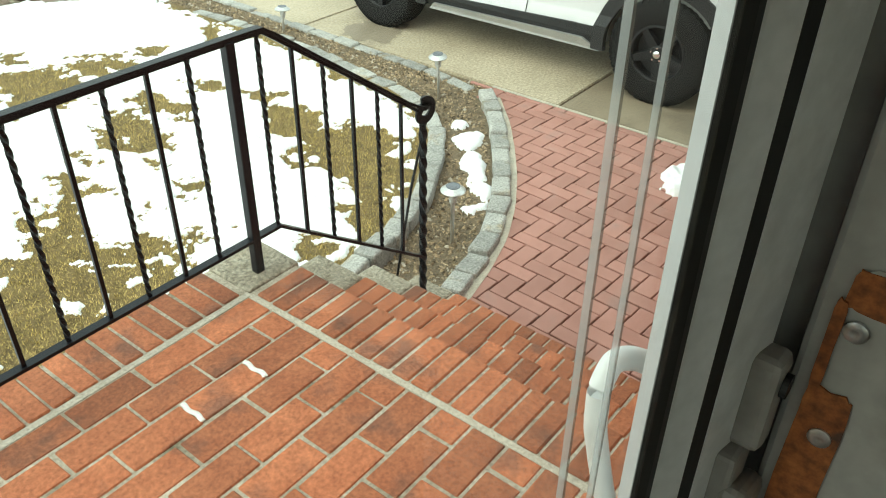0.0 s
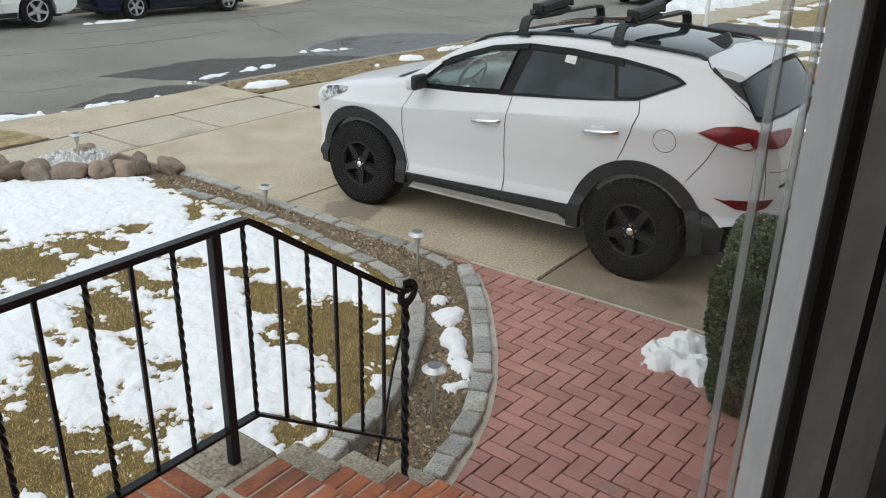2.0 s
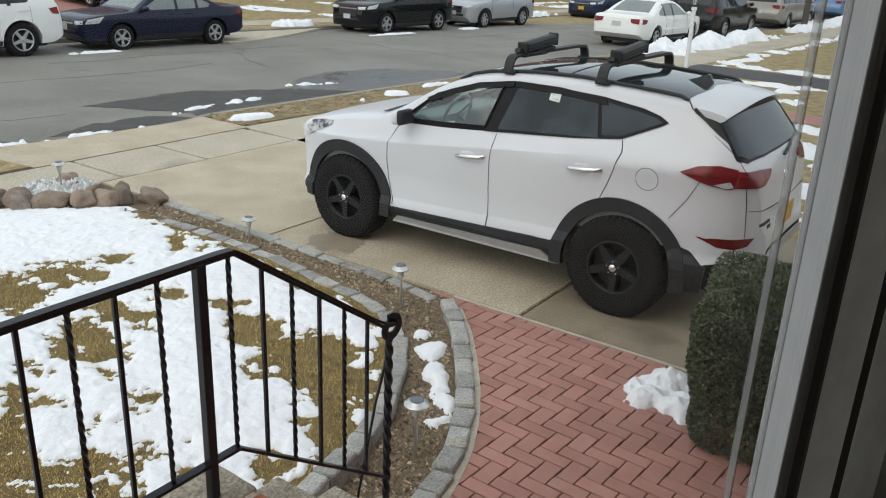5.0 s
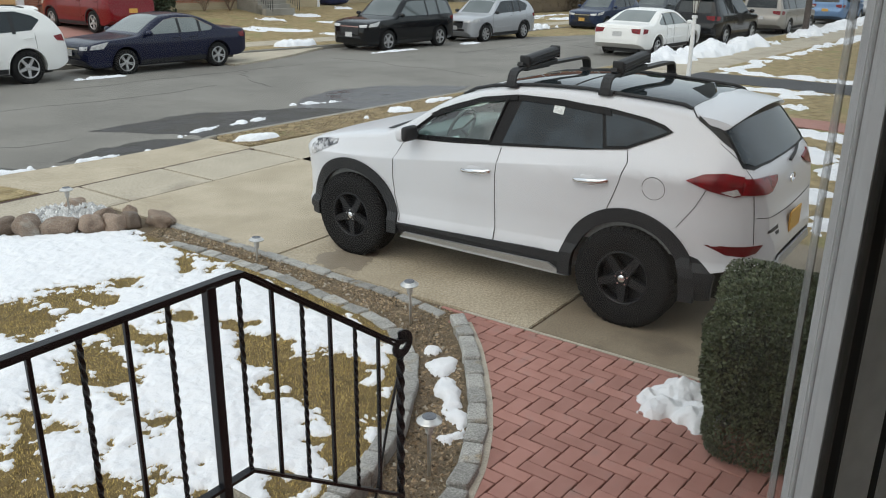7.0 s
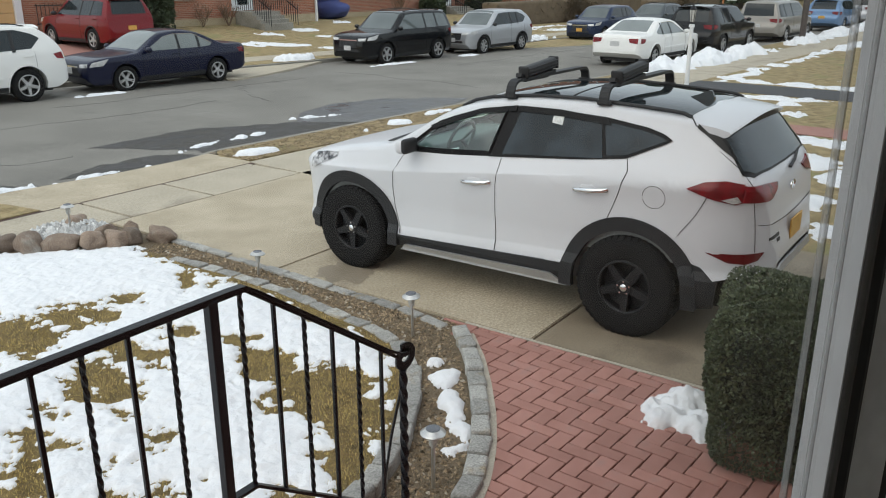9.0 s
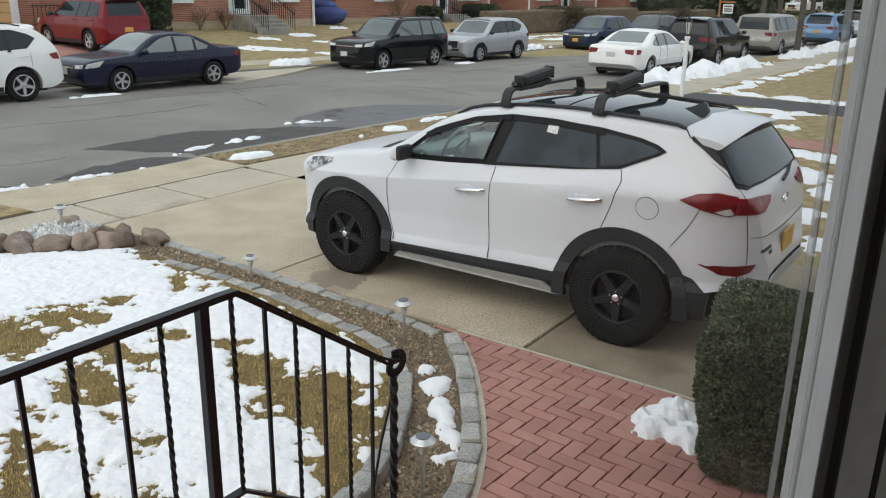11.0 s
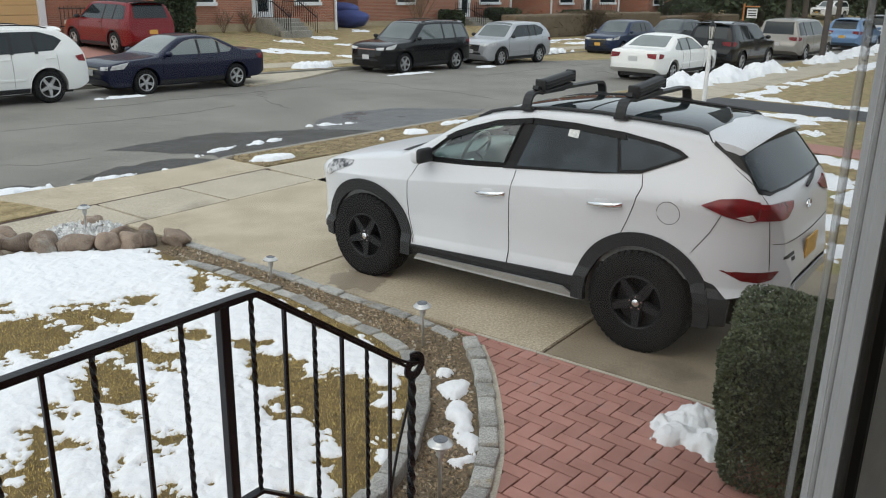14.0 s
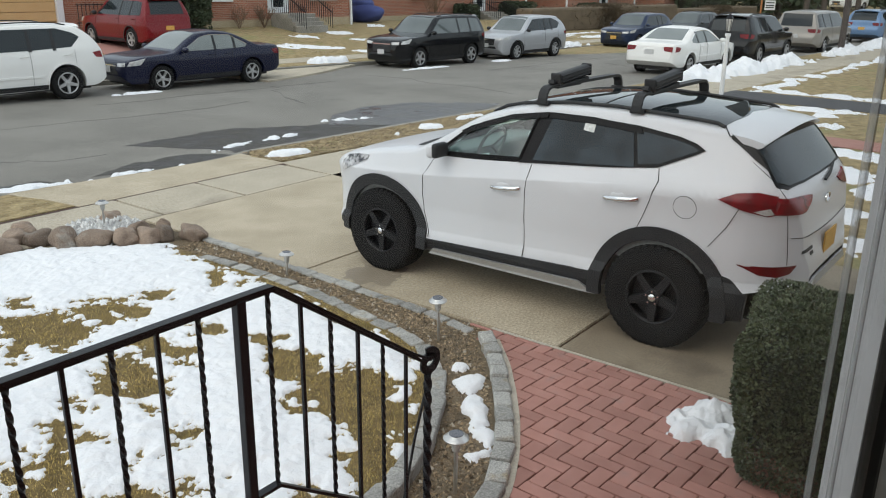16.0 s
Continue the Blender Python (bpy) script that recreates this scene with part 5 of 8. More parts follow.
def wheel(car, x, y, hub, r, rim_r, width, rim_mat, spokes, side, lugs=False, label="", twin=False):
    """side +1: outer face towards +y."""
    base = Matrix.Translation((x, y, hub)) @ pose(0, 0, 0, -90 * side, 0, 0)
    w = width / 2
    bm = bmesh.new()
    prof = [(rim_r, -w * 0.95), (rim_r + 0.02, -w), (r * 0.86, -w * 1.06), (r * 0.965, -w * 0.92), (r, -w * 0.70), (r, w * 0.70), (r * 0.965, w * 0.92), (r * 0.86, w * 1.06), (rim_r + 0.02, w), (rim_r, w * 0.95), (rim_r - 0.01, w * 0.5), (rim_r - 0.01, -w * 0.5)]
    rings = []
    seg = 56
    for pr, pz in prof:
        rings.append([bm.verts.new((pr * math.cos(2 * math.pi * k / seg), pr * math.sin(2 * math.pi * k / seg), pz)) for k in range(seg)])
    for a, b in zip(rings, rings[1:] + rings[:1]):
        for k in range(seg):
            bm.faces.new((a[k], a[(k + 1) % seg], b[(k + 1) % seg], b[k]))
    bmesh.ops.transform(bm, matrix=base, verts=bm.verts)
    ob = part("wheel", bm, M_TYRE, car, label or "black rubber tyre", True)
    if lugs:
        vs, fs = [], []
        for k in range(46):
            for sd in (-1, 1):
                a = 2 * math.pi * (k + 0.25 * sd) / 46
                ca, sa = math.cos(a), math.sin(a)
                t = 0.016
                for q, (pr, pz) in enumerate(((r * 0.945, w * 1.03), (r * 1.012, w * 0.80), (r * 1.012, w * 0.22), (r * 0.99, w * 0.20))):
                    for e in (-t, t):
                        vs.append(Vector((pr * ca - e * sa, pr * sa + e * ca, pz * sd)))
                o = len(vs) - 8
                fs += [(o, o + 1, o + 3, o + 2), (o + 2, o + 3, o + 5, o + 4), (o, o + 2, o + 4, o + 6), (o + 1, o + 7, o + 5, o + 3), (o + 4, o + 5, o + 7, o + 6)]
        me = arrays("tread", [base @ v for v in vs], fs, M_TYRE)
        tr = new("tread", me)
        tr.parent = ob
        tagged(tr, "chunky off-road tread blocks", kind="stuff")
    bm = bmesh.new()
    lathe(bm, [(rim_r, -w * 0.5), (rim_r, w * 0.93), (rim_r * 0.97, w * 0.96), (rim_r * 0.91, w * 0.80), (rim_r * 0.88, w * 0.2), (rim_r * 0.3, w * 0.05), (0.02, w * 0.05)], 40, base, False)
    rim = part("rim", bm, M_SEAM if rim_mat is not M_BLACKRIM else M_BLACKRIM, ob, "dark barrel of the rim", True)
    bm = bmesh.new()
    lathe(bm, [(rim_r * 0.90, w * 0.78), (rim_r * 0.995, w * 0.90), (rim_r * 0.995, w * 0.97), (rim_r * 0.93, w * 0.99), (rim_r * 0.885, w * 0.90)], 40, base, False)
    for k in range(spokes):
        a = 2 * math.pi * k / spokes + 0.35
        for da in ((-0.13, 0.13) if twin else (0,)):
            m = base @ pose(0, 0, 0, 0, 0, math.degrees(a + da))
            sw = rim_r * (0.07 if twin else 0.15)
            q = [(rim_r * 0.12, -sw * 1.1, w * 0.86), (rim_r * 0.93, -sw * 0.75, w * 0.93), (rim_r * 0.93, sw * 0.75, w * 0.93), (rim_r * 0.12, sw * 1.1, w * 0.86)]
            lo = [(px, py * 1.25, pz - w * 0.30) for px, py, pz in q]
            v1, v0 = [bm.verts.new(m @ Vector(c)) for c in q], [bm.verts.new(m @ Vector(c)) for c in lo]
            bm.faces.new(v1)
            for i in range(4):
                bm.faces.new((v1[i], v0[i], v0[(i + 1) % 4], v1[(i + 1) % 4]))
    lathe(bm, [(rim_r * 0.30, w * 0.55), (rim_r * 0.30, w * 0.86), (rim_r * 0.25, w * 0.93), (rim_r * 0.10, w * 0.93)], 24, base, False)
    part("spokes", bm, rim_mat, ob, "spoked wheel face")
    bm = bmesh.new()
    lathe(bm, [(rim_r * 0.13, w * 0.90), (rim_r * 0.13, w * 1.0), (rim_r * 0.09, w * 1.04), (0.004, w * 1.05)], 18, base)
    part("hub_cap", bm, M_CHROME if rim_mat is M_BLACKRIM else rim_mat, ob, "round hub cap", True)
    if rim_mat is M_BLACKRIM:
        for k in range(5):
            bm = bmesh.new()
            a = 2 * math.pi * (k + 0.5) / 5 + 0.35
            cyl(bm, 0.009, 0.007, base @ Vector((rim_r * 0.225 * math.cos(a), rim_r * 0.225 * math.sin(a), w * 0.90)), base @ Vector((rim_r * 0.225 * math.cos(a), rim_r * 0.225 * math.sin(a), w * 1.0)), 6)
            part("wheel_nut", bm, M_CHROME, ob, "bright wheel nut")
    return ob


def plate_bars(parent, y0, y1, z0, z1, xf, material, side, name="number_plate"):
    """A plate with a plain bar in place of its characters."""
    bm = flat_poly([(y0, z0), (y1, z0), (y1, z1), (y0, z1)], 0.5, lambda y, z: (xf, y, z))
    thicken(bm, (0.012 * side, 0, 0))
    p = part(name, bm, material, parent, "number plate with a plain bar")
    zc, h = (z0 + z1) / 2, (z1 - z0) * 0.2
    w = (y1 - y0) * 0.36
    bm = flat_poly([((y0 + y1) / 2 - w, zc - h), ((y0 + y1) / 2 + w, zc - h), ((y0 + y1) / 2 + w, zc + h), ((y0 + y1) / 2 - w, zc + h)], 0.5, lambda y, z: (xf - 0.001 * side, y, z))
    thicken(bm, (0.001 * side, 0, 0))
    part("plate_bar", bm, M_PLATEINK, p, "dark bar")


# ---- the white crossover on the driveway
TX, TY = 6.52, 3.577


def white_crossover():
    car = thing("crossover", "white crossover with black cladding and roof rack on the driveway", "car", pose(TX, TY, 0, 0, 0, 90))
    def nose(keys):
        """The short front overhang."""
        return [(x if x < 1.4 else 1.4 + (x - 1.4) * 0.83, v) for x, v in keys]

    sh_top = nose([(2.205, 0.62), (2.19, 0.80), (2.13, 0.95), (2.0, 1.035), (1.7, 1.105), (1.3, 1.165), (1.0, 1.215), (0.86, 1.27), (0.40, 1.535), (0.05, 1.655), (-0.3, 1.705), (-0.75, 1.72), (-1.2, 1.70), (-1.6, 1.672), (-1.80, 1.632), (-1.89, 1.585), (-2.00, 1.455), (-2.10, 1.325), (-2.165, 1.245), (-2.21, 1.15), (-2.235, 1.03), (-2.25, 0.88), (-2.285, 0.74), (-2.295, 0.64)])
    sh_wide = [(0.3, 0.86), (0.40, 0.912), (0.455, 0.910), (0.523, 0.879), (0.56, 0.877), (0.67, 0.878), (0.80, 0.893), (0.93, 0.908), (1.03, 0.918), (1.075, 0.922), (1.092, 0.912), (1.20, 0.880), (1.30, 0.835), (1.45, 0.765), (1.60, 0.69), (1.72, 0.64)]
    sh_taper = nose([(2.205, 0.62), (2.17, 0.74), (2.10, 0.835), (1.95, 0.92), (1.7, 0.975), (1.3, 1.0), (-1.3, 1.0), (-1.7, 0.988), (-1.88, 0.965), (-2.02, 0.915), (-2.11, 0.86), (-2.18, 0.78), (-2.24, 0.68), (-2.295, 0.56)])
    sh = Shell(
        top=sh_top,
        bot=nose([(2.205, 0.50), (2.15, 0.36), (1.95, 0.31), (0.8, 0.33), (-0.8, 0.33), (-1.8, 0.42), (-1.93, 0.535), (-2.05, 0.565), (-2.15, 0.575), (-2.295, 0.59)]),
        wide=sh_wide,
        taper=sh_taper,
        green=[(2.2, 0.0), (0.8, 0.0), (-0.5, 0.0), (-1.2, 0.01), (-1.7, 0.02), (-2.3, 0.03)],
        belt=1.15, axles=(1.335, -1.335), hub=0.38, arch=0.47, rise=0.12, low_rise=0.05, creases=((1.075, 0.115), (0.523, 0.05)))
    # window openings: outline of the glass house and its panes
    front = [(0.70, 1.187), (0.41, 1.42), (0.07, 1.535), (-0.195, 1.58), (-0.125, 1.238), (0.3, 1.207)]
    rear = [(-0.235, 1.252), (-0.315, 1.582), (-0.65, 1.585), (-0.995, 1.555), (-1.075, 1.314), (-0.9, 1.30)]
    quarter = [(-1.10, 1.335), (-1.02, 1.560), (-1.33, 1.525), (-1.46, 1.498), (-1.515, 1.474), (-1.25, 1.352)]
    back = [(-0.185, 1.60), (-0.65, 1.607), (-1.03, 1.588), (-1.35, 1.548), (-1.48, 1.515), (-1.552, 1.477), (-1.50, 1.446), (-1.25, 1.330), (-0.9, 1.287), (-0.11, 1.218)]

    def holes(c):
        return abs(c.y) > 0.5 and inside(grown(front, -0.012), c.x, c.z) or (0.24 < c.x < 0.90 and abs(c.y) < 0.60)

    body = part("body", sh.body(0.045, 26, 9, holes), M_PAINT_WHITE, car, "glossy white body shell", True)
    lining = Shell(top=[(x, z - 0.03) for x, z in sh_top], bot=[(2.0, 0.62), (-2.0, 0.62)], wide=[(z, y - 0.03) for z, y in sh_wide], taper=sh_taper, green=[(2.2, 0.0), (-1.2, 0.01), (-2.3, 0.03)], belt=1.15, axles=(), hub=0.38, arch=0.47, rise=0.12)

    def lining_holes(c):
        return c.z > 0.9 and (abs(c.y) > 0.45 and inside(grown(front, 0.03), c.x, c.z) or (0.10 < c.x < 0.95 and abs(c.y) < 0.66) or c.x > 0.9)

    part("lining", lining.body(0.045, 26, 9, lining_holes), M_CABIN, car, "dark cabin lining", True)
    for left in (True, False):
        # black frame: bars round the front pane, one panel behind it
        bm = bmesh.new()
        ring = [p for q, q2 in zip(front, front[1:] + front[:1]) for p in [(q[0] + (q2[0] - q[0]) * k / 8, q[1] + (q2[1] - q[1]) * k / 8) for k in range(8)]]
        sweep(bm, [(x, (1 if left else -1) * (sh.half(x, z) + 0.002), z) for x, z in ring + ring[:1]], 0.012, 0.045, up=(0, 0, 1))
        part("window_surround", bm, M_FRAME, car, "gloss black window frame")
        part("window_surround", sh.side_patch(back, 0.008, 0.014, left, 0.025), M_FRAME, car, "gloss black window frame", True)
        part("side_window", sh.side_patch(grown(front, 0.004), 0.0045, 0, left, 0.05), M_GREENGLASS, car, "side window glass")
        for q in (rear, quarter):
            part("side_window", sh.side_patch(q, 0.013, 0.004, left, 0.025), M_PRIVACY, car, "dark tinted side window", True)
        # rain visors along the top of the windows
        for q in ([(0.50, 1.395), (0.30, 1.485), (0.05, 1.565), (-0.27, 1.612), (-0.27, 1.572), (0.05, 1.525), (0.27, 1.448), (0.46, 1.37)], [(-0.285, 1.612), (-0.65, 1.612), (-1.05, 1.58), (-1.08, 1.54), (-0.65, 1.568), (-0.285, 1.572)]):
            part("rain_visor", sh.side_patch(q, 0.022, 0.016, left, 0.03), M_FRAME, car, "smoked rain visor", True)
        # wheel arch mouldings and sill
        for ax in (1.335, -1.335):
            outer = ring_pts(ax, 0.38, 0.535, -8, 188, 30)
            inner = ring_pts(ax, 0.38, 0.432, 190, -10, 30)
            bm = flat_poly(outer + inner, 0.07, lambda x, z, s=1 if left else -1: (x, s * (sh.half0(x, max(z, 0.42)) + 0.016), z))
            thicken(bm, (0, -0.05 if left else 0.05, 0))
            part("arch_moulding", bm, M_PLASTIC, car, "black wheel arch moulding")
        part("sill_moulding", sh.side_patch([(0.84, 0.30), (0.84, 0.41), (-0.84, 0.475), (-0.84, 0.34)], 0.012, 0.05, left, 0.1), M_PLASTIC, car, "black sill moulding")
        part("sill_strip", sh.side_patch([(0.78, 0.275), (0.72, 0.335), (-0.72, 0.375), (-0.86, 0.285)], 0.035, 0.05, left, 0.1), M_SILVERTRIM, car, "silver sill strip")
        for pts in ([(-1.76, 0.30), (-1.74, 0.66), (-1.86, 0.63), (-1.985, 0.525), (-1.965, 0.33)], [(1.79, 0.30), (1.76, 0.50), (1.90, 0.46), (1.945, 0.33)]):
            part("bumper_corner", sh.side_patch(pts, 0.010, 0.04, left, 0.06), M_PLASTIC, car, "black bumper corner")
        # door seams
        for pts in ([(0.70, 1.165), (0.755, 1.11), (0.83, 0.98), (0.85, 0.82), (0.845, 0.66), (0.80, 0.50), (0.775, 0.43)], [(-0.235, 1.215), (-0.20, 1.0), (-0.19, 0.75), (-0.20, 0.44)], [(-1.262, 1.325), (-1.287, 1.25), (-1.245, 1.10), (-1.20, 0.98), (-1.15, 0.86)], [(-1.875, 1.15), (-1.80, 1.0), (-1.69, 0.84)]):
            line = []
            for (xa, za), (xb, zb) in zip(pts[:-1], pts[1:]):
                line += [(xa + (xb - xa) * k / 6, za + (zb - za) * k / 6) for k in range(6)]
            line.append(pts[-1])
            bm = bmesh.new()
            sweep(bm, [(x, (1 if left else -1) * (sh.half(x, z) + 0.0005), z) for x, z in line], 0.006, 0.004)
            part("door_seam", bm, M_SEAM, body)
        # handles with cups
        for hx, hz in ((-0.02, 1.005), (-1.025, 1.085)):
            s = 1 if left else -1
            y = sh.half(hx, hz)
            bm = bmesh.new()
            sweep(bm, [(hx + 0.135, s * (y + 0.006), hz - 0.014), (hx + 0.10, s * (y + 0.034), hz - 0.009), (hx, s * (y + 0.042), hz), (hx - 0.10, s * (y + 0.034), hz + 0.009), (hx - 0.135, s * (y + 0.006), hz + 0.013)], 0.024, 0.034, sides=8)
            part("door_handle", bm, M_CHROME, car, "chrome door handle", True)
            bm = bmesh.new()
            blob(bm, (hx + 0.02, s * (y - 0.004), hz + 0.005), (0.075, 0.012, 0.045), 0.02, 1, 2)
            part("handle_cup", bm, M_PAINT_WHITE, car, "white handle cup", True)
        # mirror
        s = 1 if left else -1
        mir = part("door_mirror", box_bm((0.555, s * 1.0 - 0.09, 1.180), (0.62, s * 1.0 + 0.088, 1.305), 0.030, 3), M_PLASTIC, car, "black door mirror", True)
        part("mirror_cap", box_bm((0.585, s * 1.0 - 0.092, 1.172), (0.685, s * 1.0 + 0.092, 1.298), 0.045, 4), M_PAINT_WHITE, mir, "white mirror cap", True)
        bm = bmesh.new()
        sweep(bm, [(0.63, s * 0.85, 1.20), (0.63, s * 0.95, 1.225)], 0.07, 0.05)
        part("mirror_arm", bm, M_PLASTIC, mir)
        # tail lamp: side part and end part
        part("tail_lamp", sh.side_patch([(-1.735, 1.195), (-1.84, 1.245), (-1.97, 1.262), (-2.09, 1.246), (-2.09, 1.118), (-2.05, 1.105), (-1.90, 1.135), (-1.80, 1.17)], 0.012, 0.03, left, 0.025), M_TAIL, car, "red tail lamp lens", True)
        yy = sh.half(-2.085, 1.18)
        part("tail_lamp", sh.end_patch([(s * yy * k, z) for k, z in ((0.995 if left else 0.72, 1.120), (0.995 if left else 0.72, 1.236), (0.70, 1.222), (0.45, 1.20), (0.51, 1.165), (0.70, 1.12))], 0.014, 0.04, False, 0.02), M_TAIL, car, "red tail lamp lens")
        part("reverse_lamp", sh.side_patch([(-1.965, 1.135), (-2.06, 1.165), (-2.085, 1.125), (-2.04, 1.112)], 0.017, 0.02, left, 0.025), M_LAMP, car, "clear reversing lens")
        part("reflector", sh.end_patch([(s * 0.845, 0.735), (s * 0.85, 0.745), (s * 0.63, 0.752), (s * 0.67, 0.695), (s * 0.74, 0.672), (s * 0.80, 0.68)], 0.010, 0.02, False, 0.05), M_TAILDARK, car, "dark red bumper reflector")
        part("headlamp", sh.side_patch([(1.51, 1.060), (1.66, 1.050), (1.79, 1.025), (1.86, 0.96), (1.86, 0.875), (1.80, 0.885), (1.66, 0.955), (1.51, 1.025)], 0.008, 0.03, left, 0.04), M_HEADLAMP, car, "clear headlamp", True)
        # roof rail
        bm = bmesh.new()
        rx = [0.30, 0.18, 0.0, -0.4, -0.8, -1.2, -1.45, -1.57, -1.63]
        sweep(bm, [(x, s * 0.615, sh.roof(x, 0.615) + (0.002 if i in (0, 8) else 0.020)) for i, x in enumerate(rx)], 0.032, 0.028, sides=8)
        part("roof_rail", bm, M_PLASTIC, car, "black roof rail", True)
        for ax in (1.335, -1.335):
            wheel(car, ax, s * 0.80, 0.38, 0.388, 0.215, 0.245, M_BLACKRIM, 5, s, True, "knobbly black off-road tyre")
        bm = flat_poly(ring_pts(-1.505, 1.095, 0.085, 0, 345, 23) + ring_pts(-1.505, 1.095, 0.081, 345, 0, 23), 1.0, lambda x, z: (x, s * (sh.half(x, z) + 0.001), z))
        if left:
            part("fuel_flap_gap", thicken(bm, (0, -0.003, 0)), M_SEAM, body, "round gap of the fuel flap")
        else:
            bm.free()
    # glass roof, windscreen, rear window
    part("glass_roof", sh.top_patch([(0.02, -0.60), (-1.62, -0.60), (-1.64, -0.3), (-1.65, 0.0), (-1.64, 0.3), (-1.62, 0.60), (0.02, 0.60)], 0.003), M_DARKGLASS, car, "black panoramic glass roof", True)
    part("roof_joint", sh.top_patch([(-0.66, -0.57), (-0.675, -0.57), (-0.675, 0.57), (-0.66, 0.57)], 0.0055), M_SEAM, body)
    part("windscreen", sh.top_patch([(0.95, -0.68), (0.86, -0.72), (0.20, -0.585), (0.12, 0), (0.20, 0.585), (0.86, 0.72), (0.95, 0.68), (0.985, 0)], 0.004, 0), M_GREENGLASS, car, "windscreen", True)
    part("cowl", sh.top_patch([(1.05, -0.70), (0.95, -0.74), (0.93, 0), (0.95, 0.74), (1.05, 0.70), (1.08, 0)], 0.006), M_PLASTIC, car, "black cowl under the windscreen")
    def rear_point(x, y, off, lim):
        y = math.copysign(min(abs(y), lim * sh.half0(x, sh.shoulder(x))), y)
        return (x - off * 0.8, y * (1 + off * 0.5), sh.roof(x, y) + off * 0.6)

    for nm, off, lb, mt, lim, edge in (("window_border", 0.004, "black border of the rear window", M_FRAME, 0.998, [(-1.80, 0.60), (-1.83, 0.80), (-2.06, 0.80), (-2.115, 0.68), (-2.138, 0.38), (-2.143, 0.0)]), ("rear_window", 0.009, "dark tinted rear window", M_PRIVACY, 0.982, [(-1.83, 0.64), (-1.86, 0.77), (-2.052, 0.765), (-2.105, 0.645), (-2.128, 0.36), (-2.133, 0.0)])):
        pts = edge + [(x, -y) for x, y in edge[:-1][::-1]]
        bm = flat_poly(pts, 0.04, lambda x, y, off=off, lim=lim: rear_point(x, y, off, lim))
        part(nm, thicken(bm, (0.003, 0, -0.003)), mt, car, lb, True)
    low = smooth_keys([(-1.70, 1.57), (-1.80, 1.513), (-1.90, 1.447), (-2.0, 1.388), (-2.06, 1.352), (-2.10, 1.33)])
    for s in (-1, 1):
        bm, rows = bmesh.new(), []
        for x in np.linspace(-1.70, -2.085, 22):
            zs, zt, row = sh.shoulder(x), sh.top(x), []
            z0 = min(low(x), zt - 0.012)
            for v in range(9):
                if z0 < zs and v < 3:
                    y, z = sh.half0(x, z0 + (zs - z0) * v / 3), z0 + (zs - z0) * v / 3
                else:
                    a0 = 0.0 if z0 < zs else math.asin(((z0 - zs) / (zt - zs)) ** (sh.p / 2))
                    a = a0 + (max(a0 + 0.05, float(np.interp(-x, (1.72, 1.90), (0.30, 1.30)))) - a0) * (v - (3 if z0 < zs else 0)) / (5 if z0 < zs else 8)
                    y, z = sh.half0(x, zs) * math.cos(a) ** (2 / sh.p), zs + (zt - zs) * math.sin(a) ** (2 / sh.p)
                row.append(bm.verts.new((x - 0.002, s * (y + 0.005), z + 0.003)))
            rows.append(row)
        for a, b in zip(rows[:-1], rows[1:]):
            for k in range(8):
                bm.faces.new((a[k], a[k + 1], b[k + 1], b[k]))
        part("side_blade", bm, M_GASKET, car, "gloss black panel beside the rear window", True)
    bm = bmesh.new()
    prof = [(-1.58, 1.675), (-1.80, 1.662), (-1.96, 1.640), (-1.985, 1.628), (-1.965, 1.612), (-1.86, 1.585), (-1.76, 1.60)]
    rows = []
    for k in range(13):
        y = -0.696 + 0.116 * k
        f = 1 - 0.13 * (abs(y) / 0.70) ** 3
        dz = -0.074 * (abs(y) / 0.70) ** 2.2
        q = 0.14 * (abs(y) / 0.70) ** 5
        rows.append([bm.verts.new((-1.58 - q + (px + 1.58) * (0.405 * f - q) / 0.405, y, pz + dz)) for px, pz in prof])
    for a, b in zip(rows[:-1], rows[1:]):
        for k in range(len(prof)):
            k2 = (k + 1) % len(prof)
            bm.faces.new((a[k], a[k2], b[k2], b[k]))
    bm.faces.new(rows[0]), bm.faces.new(rows[-1][::-1])
    part("spoiler", bm, M_PAINT_WHITE, car, "white roof spoiler", True)
    for s in (-1, 1):
        bm = bmesh.new()
        line = [(-1.560 - 0.14 * (y / 0.70) ** 5, y) for y in (0.60, 0.63, 0.66, 0.685, 0.70)] + [(-1.75, 0.71)]
        sweep(bm, [(x, s * min(y, sh.half0(x, sh.shoulder(x)) * 0.995), sh.roof(x, min(y, sh.half0(x, sh.shoulder(x)) * 0.995)) + 0.003) for x, y in line], 0.007, 0.005)
        part("spoiler_seam", bm, M_SEAM, body)
    bm = bmesh.new()
    sweep(bm, [(sh.end(0, 1.24, False) - 0.02, -0.02, 1.235), (sh.end(0.2, 1.27, False) - 0.025, -0.22, 1.26), (sh.end(0.4, 1.30, False) - 0.02, -0.42, 1.29)], 0.02, 0.016)
    part("rear_wiper", bm, M_PLASTIC, car, "black rear wiper")
    # tailgate seams
    for s in (-1, 1):
        line = [(0.735, 1.44), (0.755, 1.33), (0.755, 1.23), (0.735, 1.10), (0.715, 1.0), (0.70, 0.86), (0.69, 0.76)]
        bm = bmesh.new()
        sweep(bm, [(sh.end(s * y, z, False) - 0.001, s * y, z) for y, z in line], 0.0035, 0.004)
        part("tailgate_seam", bm, M_SEAM, body)
    # Thin dark strip draws the shade line of the tailgate's pressed crease.
    bm = bmesh.new()
